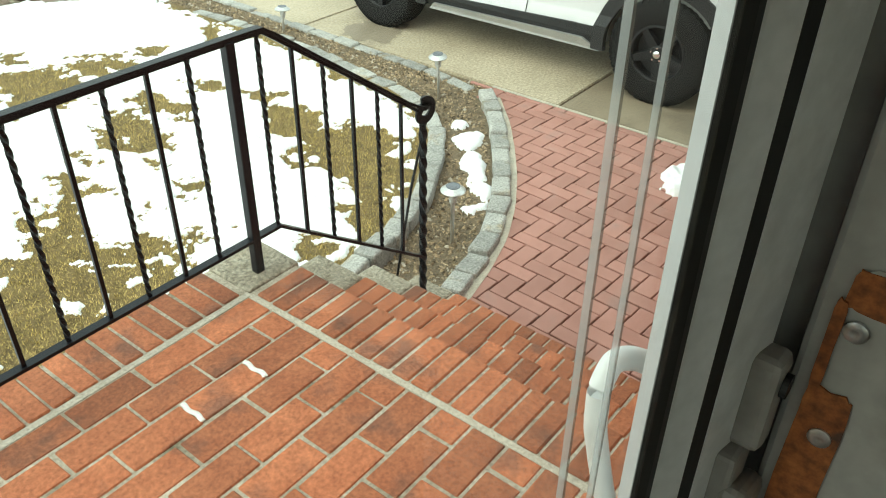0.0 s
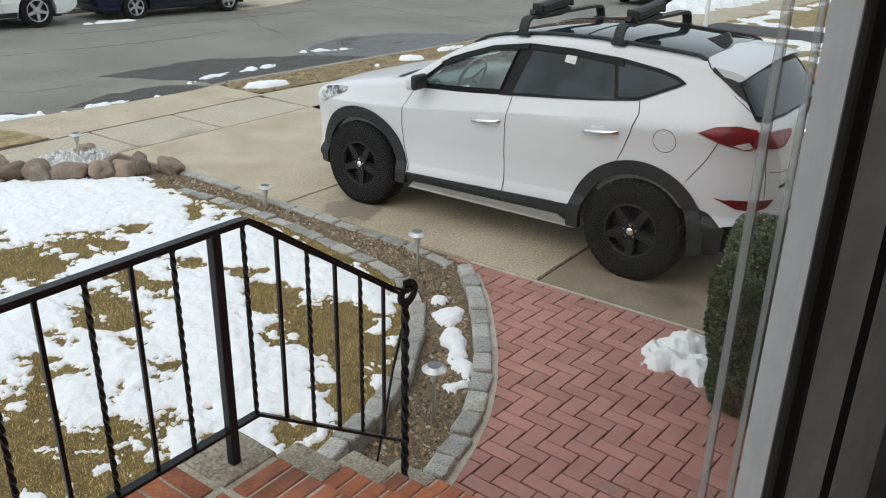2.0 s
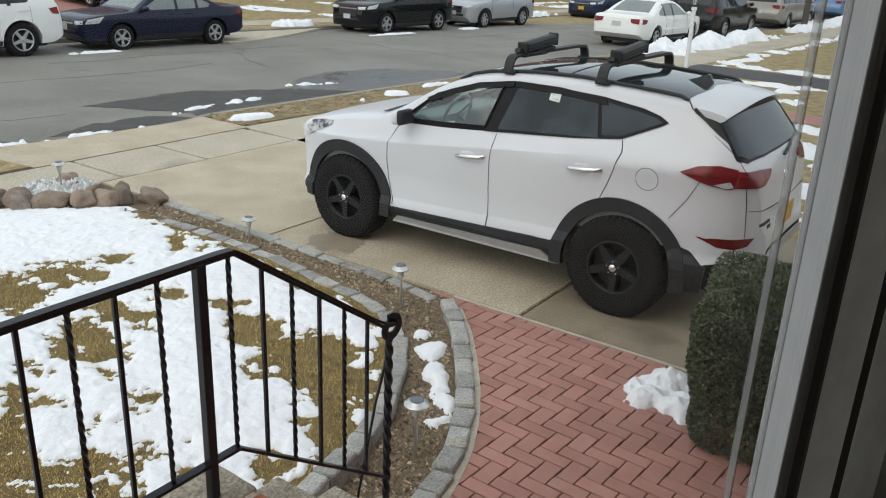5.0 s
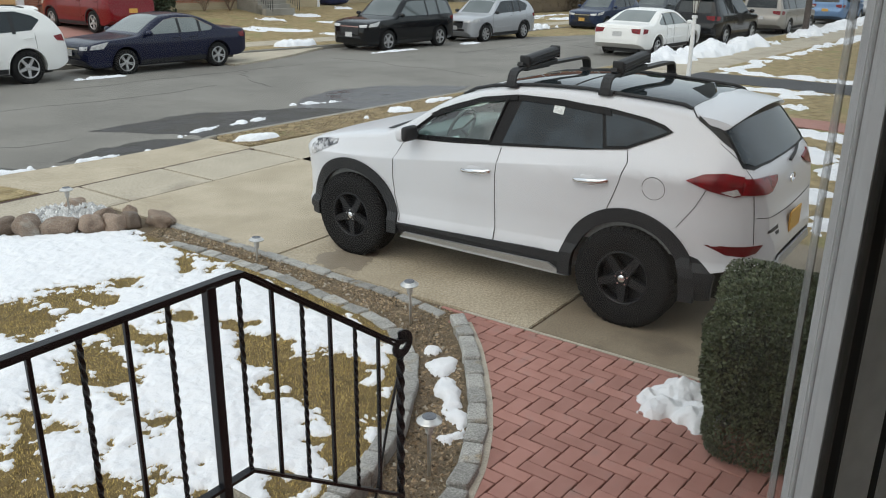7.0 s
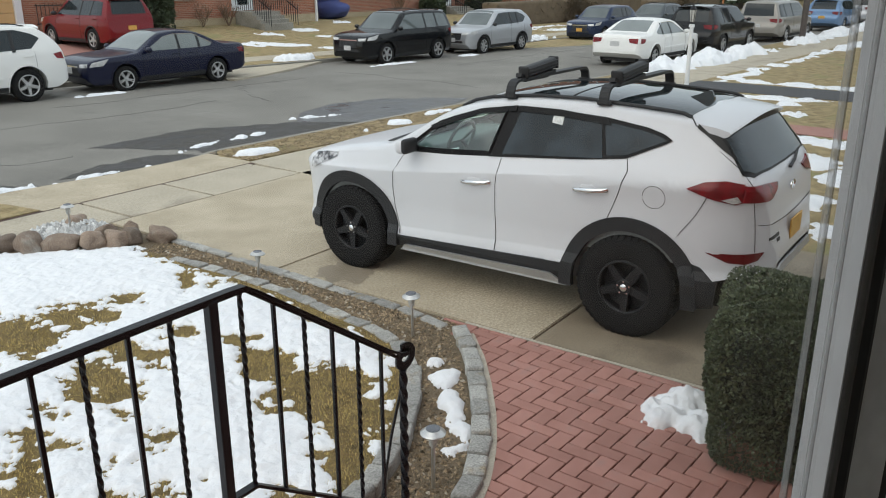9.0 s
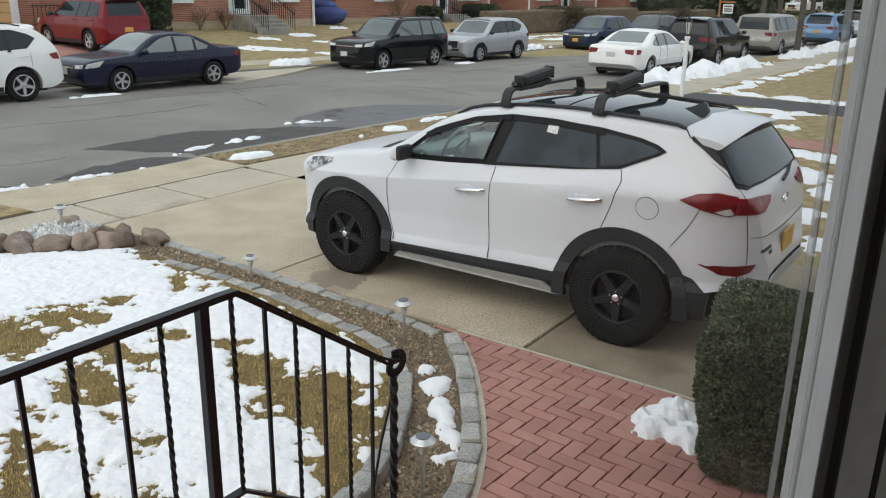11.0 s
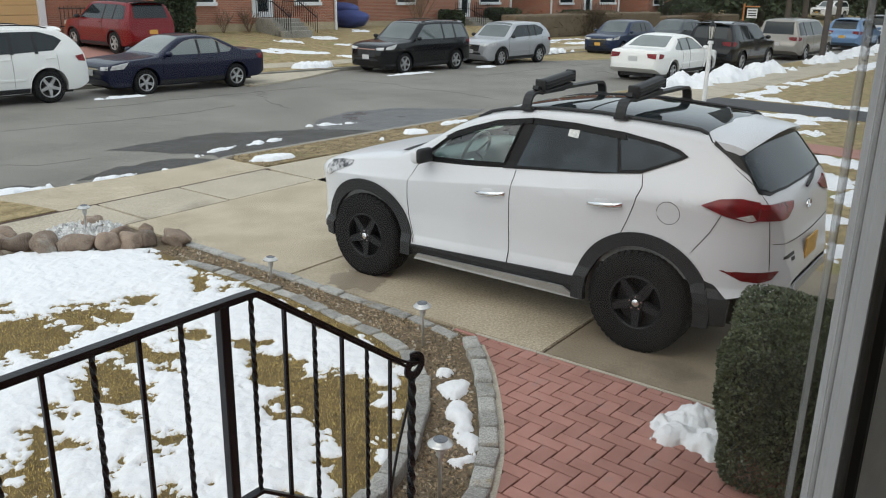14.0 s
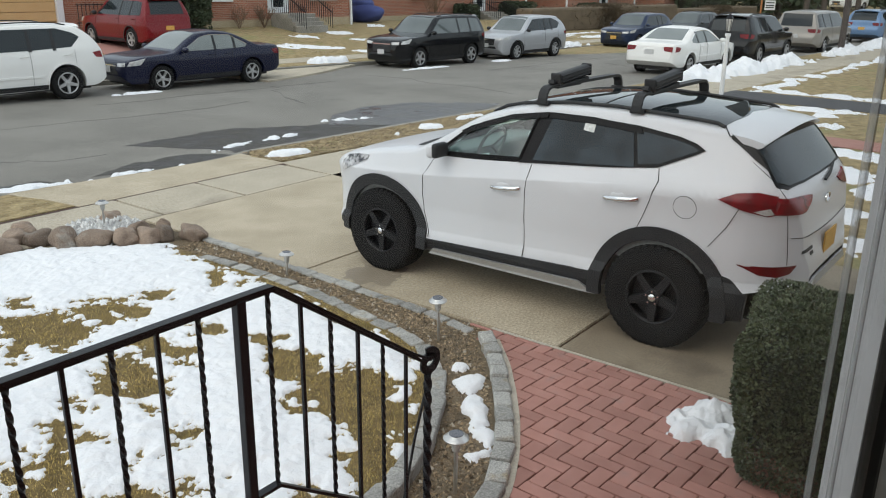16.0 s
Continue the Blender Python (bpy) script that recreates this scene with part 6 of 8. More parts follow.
    sweep(bm, [(sh.end(y, 0.93 - 0.02 * math.cos(y * 3), False) - 0.002, y, 0.945 - 0.03 * math.cos(y * 2.6)) for y in np.linspace(-0.69, 0.69, 19)], 0.0035, 0.004)
    part("tailgate_crease_shade", bm, M_SEAM, body)
    plate_bars(car, -0.155, 0.155, 0.735, 0.885, sh.end(0, 0.80, False) - 0.006, M_PLATE, -1)
    bm = bmesh.new()
    lathe(bm, [(0.052, 0), (0.052, 0.008), (0.044, 0.010), (0.042, 0.004)], 24, Matrix.Translation((sh.end(0, 1.115, False) - 0.002, 0, 1.115)) @ pose(0, 0, 0, 0, -90, 0) @ Matrix.Diagonal((0.7, 1.25, 1, 1)))
    part("badge", bm, M_CHROME, car, "oval chrome badge", True)
    for k, (y0, y1, z) in enumerate(((0.40, 0.60, 0.83), (0.40, 0.47, 0.795))):
        bm = flat_poly([(y0, z), (y1, z), (y1, z + 0.022), (y0, z + 0.022)], 0.05, lambda y, zz: (sh.end(y, zz, False) - 0.005, y, zz))
        thicken(bm, (0.004, 0, 0))
        part("badge_bar", bm, M_PLASTIC, car, "small dark lettering as plain bar")
    part("rear_diffuser", sh.end_patch([(-0.50, 0.555), (-0.42, 0.625), (0.42, 0.625), (0.50, 0.555)], 0.012, 0.05, False, 0.08), M_SILVERTRIM, car, "grey bumper insert")
    part("grille", sh.end_patch([(-0.55, 0.62), (-0.6, 0.88), (0.6, 0.88), (0.55, 0.62)], 0.006, 0.02, True, 0.1), M_PLASTIC, car, "black grille")
    bm = bmesh.new()
    zr = sh.roof(-1.5, 0)
    fin = [(-1.36, zr - 0.005), (-1.46, zr + 0.030), (-1.54, zr + 0.066), (-1.565, zr + 0.064), (-1.585, zr + 0.02), (-1.59, zr - 0.01)]
    q = [[bm.verts.new((x, sy * 0.022 * (1 - 8 * max(0, z - zr)), z)) for x, z in fin] for sy in (-1, 1)]
    for k in range(len(fin)):
        k2 = (k + 1) % len(fin)
        bm.faces.new((q[0][k], q[0][k2], q[1][k2], q[1][k]))
    bm.faces.new(q[0][::-1]), bm.faces.new(q[1])
    part("antenna_fin", bm, M_DARKGLASS, car, "black shark fin antenna")
    # roof bars with ski clamps
    for bx in (-0.18, -0.98):
        zr = sh.roof(bx, 0.615) + 0.03
        bm = bmesh.new()
        arc = [(0.672, -0.022), (0.668, 0.02), (0.655, 0.058), (0.632, 0.085), (0.595, 0.100), (0.53, 0.104)]
        sweep(bm, [(bx, -y, zr + z) for y, z in arc] + [(bx, y, zr + z) for y, z in arc[::-1]], 0.022, 0.075, up=(1, 0, 0))
        bar = part("roof_bar", bm, M_PLASTIC, car, "black aero roof bar with swept legs")
        for s in (-1, 1):
            part("bar_foot", box_bm((bx - 0.055, s * 0.655 - 0.022, zr - 0.035), (bx + 0.055, s * 0.655 + 0.022, zr + 0.004), 0.008, 2), M_PLASTIC, bar, "black bar foot")
        # ski clamp: two ridged jaws closed on each other, on a bracket over the bar
        for dz, th, wd, tilt, pads in ((0.118, 0.014, 0.030, -4, 0), (0.182, 0.045, 0.046, -5, 3)):
            m = Matrix.Translation((bx - 0.01, 0.235, zr + dz - 0.008)) @ pose(0, 0, 0, tilt, 0, 0)
            jaw = part("ski_clamp", box_bm((-wd, -0.255, -th), (wd, 0.255, th), th * 0.75, 4, m), M_PLASTIC, car, "black ridged ski clamp jaw")
            for q in range(pads):
                part("ridge", box_bm((-wd - 0.006, -0.242, -0.028 + 0.024 * q), (wd + 0.006, 0.242, -0.018 + 0.024 * q), 0.003, 1, m), M_BLACKRIM, jaw, "glossy long ridge")
            if pads:
                for e in (-0.252, 0.252):
                    part("end_cap", box_bm((-0.047, e - 0.012, -0.050), (0.047, e + 0.012, 0.050), 0.012, 2, m), M_PLASTIC, jaw, "black end cap")
        bm = bmesh.new()
        sweep(bm, [(bx, 0.55, zr + 0.14), (bx, 0.40, zr + 0.095), (bx, 0.10, zr + 0.095), (bx, 0.02, zr + 0.15)], 0.05, 0.03)
        part("clamp_bracket", bm, M_PLASTIC, car, "black clamp bracket")
    # underside and cabin
    part("underbody", box_bm((-2.0, -0.56, 0.24), (1.95, 0.56, 0.55), 0.03, 1), M_SEAM, car, "dark underbody")
    part("cabin_floor", box_bm((-1.9, -0.78, 0.80), (1.0, 0.78, 0.92), 0.02, 1), M_CABIN, car, "dark cabin floor")
    part("dashboard", box_bm((0.62, -0.74, 0.92), (0.98, 0.74, 1.17), 0.05, 3), M_CABIN, car, "dark dashboard")
    for y in (0.36, -0.36):
        seat = part("seat", box_bm((-0.22, y - 0.24, 0.92), (0.28, y + 0.24, 1.02), 0.04, 2), M_SEAT, car, "grey front seat")
        part("seat_back", box_bm((-0.32, y - 0.24, 0.95), (-0.18, y + 0.24, 1.40), 0.05, 2, Matrix.Translation((-0.25, 0, 0.95)) @ pose(0, 0, 0, 0, -12, 0) @ Matrix.Translation((0.25, 0, -0.95))), M_SEAT, seat)
        part("headrest", box_bm((-0.42, y - 0.13, 1.42), (-0.31, y + 0.13, 1.58), 0.04, 2), M_CABIN, seat, "black headrest")
    part("rear_bench", box_bm((-1.40, -0.60, 0.92), (-1.20, 0.60, 1.38), 0.06, 2), M_CABIN, car, "dark rear bench")
    for y in (0.38, -0.38):
        part("headrest", box_bm((-1.44, y - 0.12, 1.38), (-1.33, y + 0.12, 1.50), 0.03, 2), M_CABIN, car, "black rear headrest")
    bm = bmesh.new()
    c0 = Vector((0.50, 0.36, 1.20))
    m = Matrix.Translation(c0) @ pose(0, 0, 0, 0, 68, 0)
    sweep(bm, [m @ Vector((0.185 * math.cos(a), 0.185 * math.sin(a), 0)) for a in np.linspace(0, 2 * math.pi, 33)], 0.03, 0.03, sides=8)
    for a in (0.0, 2.6, 3.7):
        sweep(bm, [c0, m @ Vector((0.18 * math.cos(a + 1.57), 0.18 * math.sin(a + 1.57), 0))], 0.03, 0.02)
    part("steering_wheel", bm, M_SEAT, car, "grey steering wheel")
    part("paper_tag", sh.side_patch([(-0.60, 1.515), (-0.60, 1.565), (-0.69, 1.563), (-0.69, 1.505)], 0.0165, 0.002, True, 0.2), M_PAPER, car, "pale sticker in the rear window")
    return car


white_crossover()


# ---- parked cars along the street: one builder, five body types
TYPES = {
    "suv": dict(L=(2.30, -2.35), wb=2.75, H=1.74, W=0.95, hood=1.08, cowl=1.0, rt=(0.25, -1.9), belt=1.10, r=0.36, rear="box"),
    "crossover": dict(L=(2.18, -2.32), wb=2.65, H=1.66, W=0.91, hood=1.03, cowl=0.95, rt=(0.20, -1.6), belt=1.05, r=0.345, rear="slant"),
    "sedan": dict(L=(2.35, -2.45), wb=2.75, H=1.45, W=0.91, hood=0.92, cowl=0.95, rt=(0.15, -0.85), belt=0.93, r=0.325, rear="boot"),
    "sporty": dict(L=(2.38, -2.42), wb=2.75, H=1.71, W=0.97, hood=1.06, cowl=1.02, rt=(0.22, -1.72), belt=1.08, r=0.37, rear="slant"),
    "van": dict(L=(2.45, -2.6), wb=3.03, H=1.76, W=0.98, hood=1.02, cowl=1.35, rt=(0.5, -2.2), belt=1.05, r=0.34, rear="box"),
}


def parked_car(kind, label, m, body_mat, rim_mat=None, glass=None, plate=None, name="", group="cars parked along the street", spokes=5, roof_mat=None, rails=False, trim=None, twin=False):
    t = TYPES[kind]
    x1, x0 = t["L"]
    H, W, hood, cowl, wb, belt = t["H"], t["W"], t["hood"], t["cowl"], t["wb"], t["belt"]
    rf, rr = t["rt"]
    ax = (wb / 2, -wb / 2)
    top = [(x1, 0.60), (x1 - 0.03, hood - 0.22), (x1 - 0.14, hood - 0.11), (x1 - 0.5, hood - 0.03), (cowl, hood + 0.05), (cowl - 0.12, hood + 0.12), (rf, H - 0.04), ((rf + rr) / 2, H)]
    if t["rear"] == "boot":
        top += [(rr, H - 0.06), (rr - 0.75, belt + 0.14), (rr - 0.85, belt + 0.11), (x0 + 0.14, belt + 0.08), (x0 + 0.05, belt - 0.04), (x0 + 0.03, 0.75), (x0, 0.55)]
        glass_end = (rr - 0.02, rr - 0.72)
    elif t["rear"] == "slant":
        top += [(rr, H - 0.05), (rr - 0.25, H - 0.16), (x0 + 0.12, belt + 0.05), (x0 + 0.07, 0.85), (x0, 0.68), (x0 - 0.005, 0.58)]
    else:
        top += [(rr, H - 0.03), (rr - 0.16, H - 0.12), (x0 + 0.10, belt + 0.02), (x0 + 0.06, 0.85), (x0, 0.66), (x0 - 0.005, 0.56)]
    sh = Shell(top=top, bot=[(x1, 0.42), (x1 - 0.2, 0.24), (0.5, 0.24), (x0 + 0.4, 0.28), (x0 - 0.005, 0.45)],
               wide=[(0.2, W * 0.92), (0.4, W * 0.985), (0.75, W), (belt, W * 0.965), (belt + 0.15, W * 0.91), (H, W * 0.70)],
               taper=[(x1, 0.66), (x1 - 0.08, 0.82), (x1 - 0.3, 0.94), (x1 - 0.7, 1.0), (x0 + 0.6, 1.0), (x0 + 0.25, 0.955), (x0 + 0.08, 0.88), (x0 - 0.005, 0.76)],
               green=[(x1, 0), (0, 0), (x0, 0.05)], belt=belt, axles=ax, hub=t["r"], arch=t["r"] + 0.06, crown=0.10)
    car = thing(name or kind, label, "car", m, group)
    body = part("body", sh.body(0.10, 12, 6), body_mat, car, "painted body shell", True)
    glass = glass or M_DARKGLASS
    zb, zt = belt + 0.03, H - 0.13
    for left in (True, False):
        s = 1 if left else -1
        if t["rear"] == "boot":
            dlo = [(cowl - 0.16, zb), (rf - 0.02, zt - 0.03), (rf - 0.3, zt + 0.015), (rr + 0.1, zt), (rr - 0.42, zb + 0.10), (rr - 0.36, zb + 0.03), (rr - 0.05, zb + 0.01)]
        elif kind in ("crossover", "sporty"):
            dlo = [(cowl - 0.16, zb), (rf - 0.05, zt - 0.03), (rf - 0.4, zt), (rr + 0.4, zt), (rr + 0.05, zt - 0.10), (rr - 0.10, zt - 0.20), (rr + 0.15, zb + 0.06), (-0.6, zb + 0.02)]
        else:
            dlo = [(cowl - 0.18, zb), (rf - 0.05, zt - 0.03), (rf - 0.4, zt), (rr + 0.3, zt - 0.01), (rr - 0.02, zt - 0.05), (rr - 0.12, zb + 0.02), (-0.6, zb)]
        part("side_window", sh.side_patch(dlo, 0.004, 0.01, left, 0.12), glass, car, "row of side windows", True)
        for px in ((rf + rr) / 2 + 0.12, rr + (0.55 if kind != "sedan" else 0.0)):
            part("pillar", sh.side_patch([(px - 0.04, zb), (px + 0.04, zb), (px + 0.01, zt - 0.005), (px - 0.06, zt - 0.005)], 0.008, 0.01, left, 0.15), trim or M_PLASTIC, car, "window pillar")
        if kind == "sedan":
            bm = bmesh.new()
            sweep(bm, [(x, s * (sh.half(x, z) + 0.006), z) for x, z in dlo[:5]], 0.018, 0.01)
            part("chrome_trim", bm, M_CHROME, car, "bright window trim")
        for px in (cowl - 0.08, (rf + rr) / 2 + 0.14, rr + 0.10):
            bm = bmesh.new()
            sweep(bm, [(px, s * (sh.half(px, z) + 0.001), z) for z in np.linspace(zb - 0.01, 0.36, 8)], 0.008, 0.004)
            part("door_seam", bm, M_SEAM, body)
        for hx in ((rf + rr) / 2 + 0.26, rr + 0.26):
            bm = bmesh.new()
            y = sh.half(hx, zb - 0.11)
            sweep(bm, [(hx + 0.11, s * y, zb - 0.12), (hx + 0.07, s * (y + 0.03), zb - 0.11), (hx - 0.07, s * (y + 0.03), zb - 0.10), (hx - 0.11, s * y, zb - 0.10)], 0.02, 0.028, sides=6)
            part("door_handle", bm, body_mat, car, "door handle", True)
        bm = bmesh.new()
        blob(bm, (cowl - 0.22, s * (W + 0.08), zb + 0.04), (0.07, 0.10, 0.07), 0.05, 3, 2)
        part("door_mirror", bm, trim or body_mat, car, "door mirror", True)
        part("sill", sh.side_patch([(ax[0] - t["r"] - 0.08, 0.25), (ax[0] - t["r"] - 0.08, 0.36), (ax[1] + t["r"] + 0.08, 0.37), (ax[1] + t["r"] + 0.08, 0.26)], 0.01, 0.03, left, 0.3), M_PLASTIC, car, "dark sill")
        bm = bmesh.new()
        zm = 0.56
        sweep(bm, [(x, s * (sh.half0(x, zm) + 0.008), zm) for x in np.linspace(ax[0] - t["r"] - 0.16, ax[1] + t["r"] + 0.16, 9)], 0.018, 0.045)
        part("side_moulding", bm, body_mat, car, "thin body-coloured door moulding")
        for a in ax:
            bm = bmesh.new()
            sweep(bm, [(x, s * (sh.half0(x, max(z, 0.3)) + 0.004), z) for x, z in ring_pts(a, t["r"], t["r"] + 0.075, 2, 178, 20)], 0.030, 0.034, up=(0, 1, 0))
            part("arch_lip", bm, trim or body_mat, car, "rolled wheel arch lip", True)
            wheel(car, a, s * (W - 0.12), t["r"], t["r"], t["r"] * 0.66, 0.22, rim_mat or M_ALLOY, spokes, s, twin=twin)
        part("headlamp", sh.side_patch([(x1 - 0.55, hood - 0.07), (x1 - 0.16, hood - 0.145), (x1 - 0.10, hood - 0.25), (x1 - 0.40, hood - 0.23)], 0.008, 0.02, left, 0.06), M_LAMP, car, "clear headlamp", True)
        part("headlamp", sh.end_patch([(s * W * 0.80, hood - 0.26), (s * W * 0.80, hood - 0.17), (s * W * 0.46, hood - 0.19), (s * W * 0.5, hood - 0.27)], 0.008, 0.02, True, 0.06), M_LAMP, car, "clear headlamp", True)
        zl = belt - 0.02
        part("tail_lamp", sh.side_patch([(x0 + 0.38, zl - 0.03), (x0 + 0.16, zl), (x0 + 0.12, zl - 0.16), (x0 + 0.30, zl - 0.14)], 0.008, 0.02, left, 0.06), M_TAIL, car, "red tail lamp", True)
        part("tail_lamp", sh.end_patch([(s * W * 0.84, zl - 0.16), (s * W * 0.84, zl), (s * W * 0.50, zl - 0.01), (s * W * 0.55, zl - 0.13)], 0.010, 0.02, False, 0.06), M_TAIL, car, "red tail lamp", True)
        if rails:
            bm = bmesh.new()
            xs = np.linspace(rf - 0.1, rr + 0.1, 9)
            sweep(bm, [(x, s * W * 0.60, sh.roof(x, W * 0.6) + (0.035 if 0 < i < 8 else 0)) for i, x in enumerate(xs)], 0.03, 0.025)
            part("roof_rail", bm, M_PLASTIC, car, "roof rail")
    ww = W * 0.66
    part("windscreen", sh.top_patch([(cowl - 0.06, -W * 0.74), (rf + 0.06, -ww), (rf + 0.02, 0), (rf + 0.06, ww), (cowl - 0.06, W * 0.74), (cowl - 0.02, 0)], 0.005, 0.004, 0.15), M_SCREEN if glass is M_DARKGLASS else glass, car, "windscreen", True)
    if t["rear"] == "boot":
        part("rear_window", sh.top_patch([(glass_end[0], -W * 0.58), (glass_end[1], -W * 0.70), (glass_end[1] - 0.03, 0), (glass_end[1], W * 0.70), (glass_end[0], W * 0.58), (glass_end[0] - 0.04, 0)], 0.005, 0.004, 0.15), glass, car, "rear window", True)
        bm = bmesh.new()
        sweep(bm, [(sh.end(y, belt - 0.01, False) - 0.004, y, belt - 0.06) for y in np.linspace(-W * 0.5, W * 0.5, 7)], 0.02, 0.03)
        part("boot_trim", bm, M_TAIL if kind == "sedan" and body_mat is M_P_WHITE else body_mat, car, "boot lid strip")
    else:
        part("rear_window", sh.end_patch([(-W * 0.66, zb + 0.05), (-W * 0.60, zt + 0.0), (W * 0.60, zt + 0.0), (W * 0.66, zb + 0.05)], 0.006, 0.006, False, 0.1), glass, car, "rear window", True)
    part("grille", sh.end_patch([(-W * 0.42, 0.58), (-W * 0.46, hood - 0.2), (W * 0.46, hood - 0.2), (W * 0.42, 0.58)], 0.006, 0.02, True, 0.15), M_PLASTIC, car, "black grille")
    bm = bmesh.new()
    sweep(bm, [(sh.end(y, hood - 0.25, True) + 0.012, y, hood - 0.25) for y in np.linspace(-W * 0.44, W * 0.44, 7)], 0.02, 0.035)
    part("grille_bar", bm, M_CHROME, car, "chrome grille bar")
    part("front_intake", sh.end_patch([(-W * 0.55, 0.46), (-W * 0.5, 0.54), (W * 0.5, 0.54), (W * 0.55, 0.46)], 0.004, 0.02, True, 0.2), M_PLASTIC, car, "dark lower intake")
    plate_bars(car, -0.155, 0.155, 0.66, 0.81, sh.end(0, 0.74, False) - 0.006, plate or M_PLATE, -1)
    plate_bars(car, -0.155, 0.155, 0.50, 0.65, sh.end(0, 0.58, True) + 0.022, plate or M_PLATE, 1, "front_plate")
    part("underbody", box_bm((x0 + 0.35, -W * 0.62, 0.18), (x1 - 0.3, W * 0.62, 0.5)), M_SEAM, car, "dark underbody")
    if kind in ("suv", "sporty", "crossover"):
        bm = bmesh.new()
        sweep(bm, [(rr - 0.10 - 0.06 * (1 - (y / (W * 0.6)) ** 2), y, sh.top(rr) - 0.02 - 0.05 * abs(y / (W * 0.6)) ** 3) for y in np.linspace(-W * 0.6, W * 0.6, 9)], 0.24, 0.035)
        part("spoiler", bm, roof_mat or body_mat, car, "small roof spoiler", True)
    if roof_mat:
        part("roof_panel", sh.top_patch([(rf - 0.05, -W * 0.66), (rr + 0.02, -W * 0.66), (rr + 0.02, W * 0.66), (rf - 0.05, W * 0.66)], 0.004, 0.004, 0.2), roof_mat, car, "black roof panel", True)
    return car


M_P_WHITE = paint("white_car_paint", (0.85, 0.845, 0.82))
M_P_NAVY = paint("navy_car_paint", (0.006, 0.009, 0.032), 0.1)
M_P_RED = paint("red_car_paint", (0.17, 0.006, 0.010), 0.1)
M_P_BLACK = paint("black_car_paint", (0.004, 0.005, 0.007), 0.0, 0.2)
M_P_SILVER = paint("silver_car_paint", (0.48, 0.49, 0.51), 0.5)
M_P_BLUE = paint("dark_blue_car_paint", (0.014, 0.028, 0.072), 0.2)
M_P_GREY = paint("grey_car_paint", (0.07, 0.08, 0.09), 0.3)
M_P_BEIGE = paint("beige_car_paint", (0.33, 0.31, 0.28), 0.4)
M_P_LIGHTBLUE = paint("light_blue_car_paint", (0.14, 0.24, 0.40), 0.4)
M_P_PALE = paint("pale_blue_grey_paint", (0.30, 0.34, 0.37), 0.4)


def near_wheel(x, y):
    """Street-frame place of a point."""
    return (x - 8.2) * CU + (y - 9.9) * SU, -(x - 8.2) * SU + (y - 9.9) * CU


ROADZ = -0.13
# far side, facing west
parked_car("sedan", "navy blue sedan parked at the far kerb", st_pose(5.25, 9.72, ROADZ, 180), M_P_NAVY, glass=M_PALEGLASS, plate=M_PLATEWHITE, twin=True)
parked_car("sporty", "white sport utility car parked at the far kerb", st_pose(0.0, 9.62, ROADZ, 180), M_P_WHITE, plate=M_PLATEWHITE, rails=True, name="suv")
parked_car("suv", "black boxy sport utility car parked at the far kerb", st_pose(14.95, 9.82, ROADZ, 180), M_P_BLACK, glass=M_SCREEN, plate=M_PLATEWHITE, rails=True)
parked_car("crossover", "silver crossover parked at the far kerb", st_pose(20.5, 9.8, ROADZ, 180), M_P_SILVER, trim=M_PLASTIC, plate=M_PLATEWHITE, spokes=7)
parked_car("crossover", "dark blue crossover parked at the far kerb", st_pose(30.4, 9.85, ROADZ, 180), M_P_BLUE)
parked_car("crossover", "dark grey crossover parked at the far kerb", st_pose(36.5, 9.85, ROADZ, 180), M_P_GREY, rails=True)
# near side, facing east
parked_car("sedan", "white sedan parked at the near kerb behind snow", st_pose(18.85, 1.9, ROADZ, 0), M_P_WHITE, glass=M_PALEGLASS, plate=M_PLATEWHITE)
parked_car("suv", "black sport utility car parked at the near kerb", st_pose(24.4, 1.85, ROADZ, 0), M_P_BLACK, rails=True)
parked_car("van", "beige minivan parked at the near kerb", st_pose(31.8, 1.85, ROADZ, 0), M_P_BEIGE, plate=M_PLATEWHITE)
parked_car("crossover", "light blue wagon parked at the near kerb", st_pose(41.0, 1.75, ROADZ, 0), M_P_LIGHTBLUE, rails=True)
parked_car("suv", "silver sport utility car parked at the near kerb", st_pose(47.5, 1.7, ROADZ, 0), M_P_SILVER)
parked_car("crossover", "pale grey crossover parked at the near kerb", st_pose(54.0, 1.7, ROADZ, 0), M_P_PALE)
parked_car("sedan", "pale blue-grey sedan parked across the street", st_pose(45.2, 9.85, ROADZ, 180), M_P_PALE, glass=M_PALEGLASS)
parked_car("suv", "white sport utility car crossing the end of the street", st_pose(87.0, 16.0, 0.97, 165), M_P_WHITE)
# on the driveway opposite
parked_car("suv", "red sport utility car with a black roof on the driveway opposite", st_pose(8.2, 17.76, 0.30, 90), M_P_RED, roof_mat=M_FRAME, rails=False, trim=M_PLASTIC)

# ---------------------------------------------------------------- houses opposite
M_FARBRICK = bpy.data.materials.new("far_brickwork")
M_FARBRICK.use_nodes = True
_n = M_FARBRICK.node_tree
_t = _n.nodes.new("ShaderNodeTexBrick")
_g = _n.nodes.new("ShaderNodeNewGeometry")
_s = _n.nodes.new("ShaderNodeSeparateXYZ")
_c = _n.nodes.new("ShaderNodeCombineXYZ")
_a = _n.nodes.new("ShaderNodeMath")
_a.operation = "ADD"
_n.links.new(_g.outputs["Position"], _s.inputs[0])
_n.links.new(_s.outputs[0], _a.inputs[0])
_n.links.new(_s.outputs[1], _a.inputs[1])
_n.links.new(_a.outputs[0], _c.inputs[0])
_n.links.new(_s.outputs[2], _c.inputs[1])
_n.links.new(_c.outputs[0], _t.inputs["Vector"])
_t.inputs["Scale"].default_value = 1.0
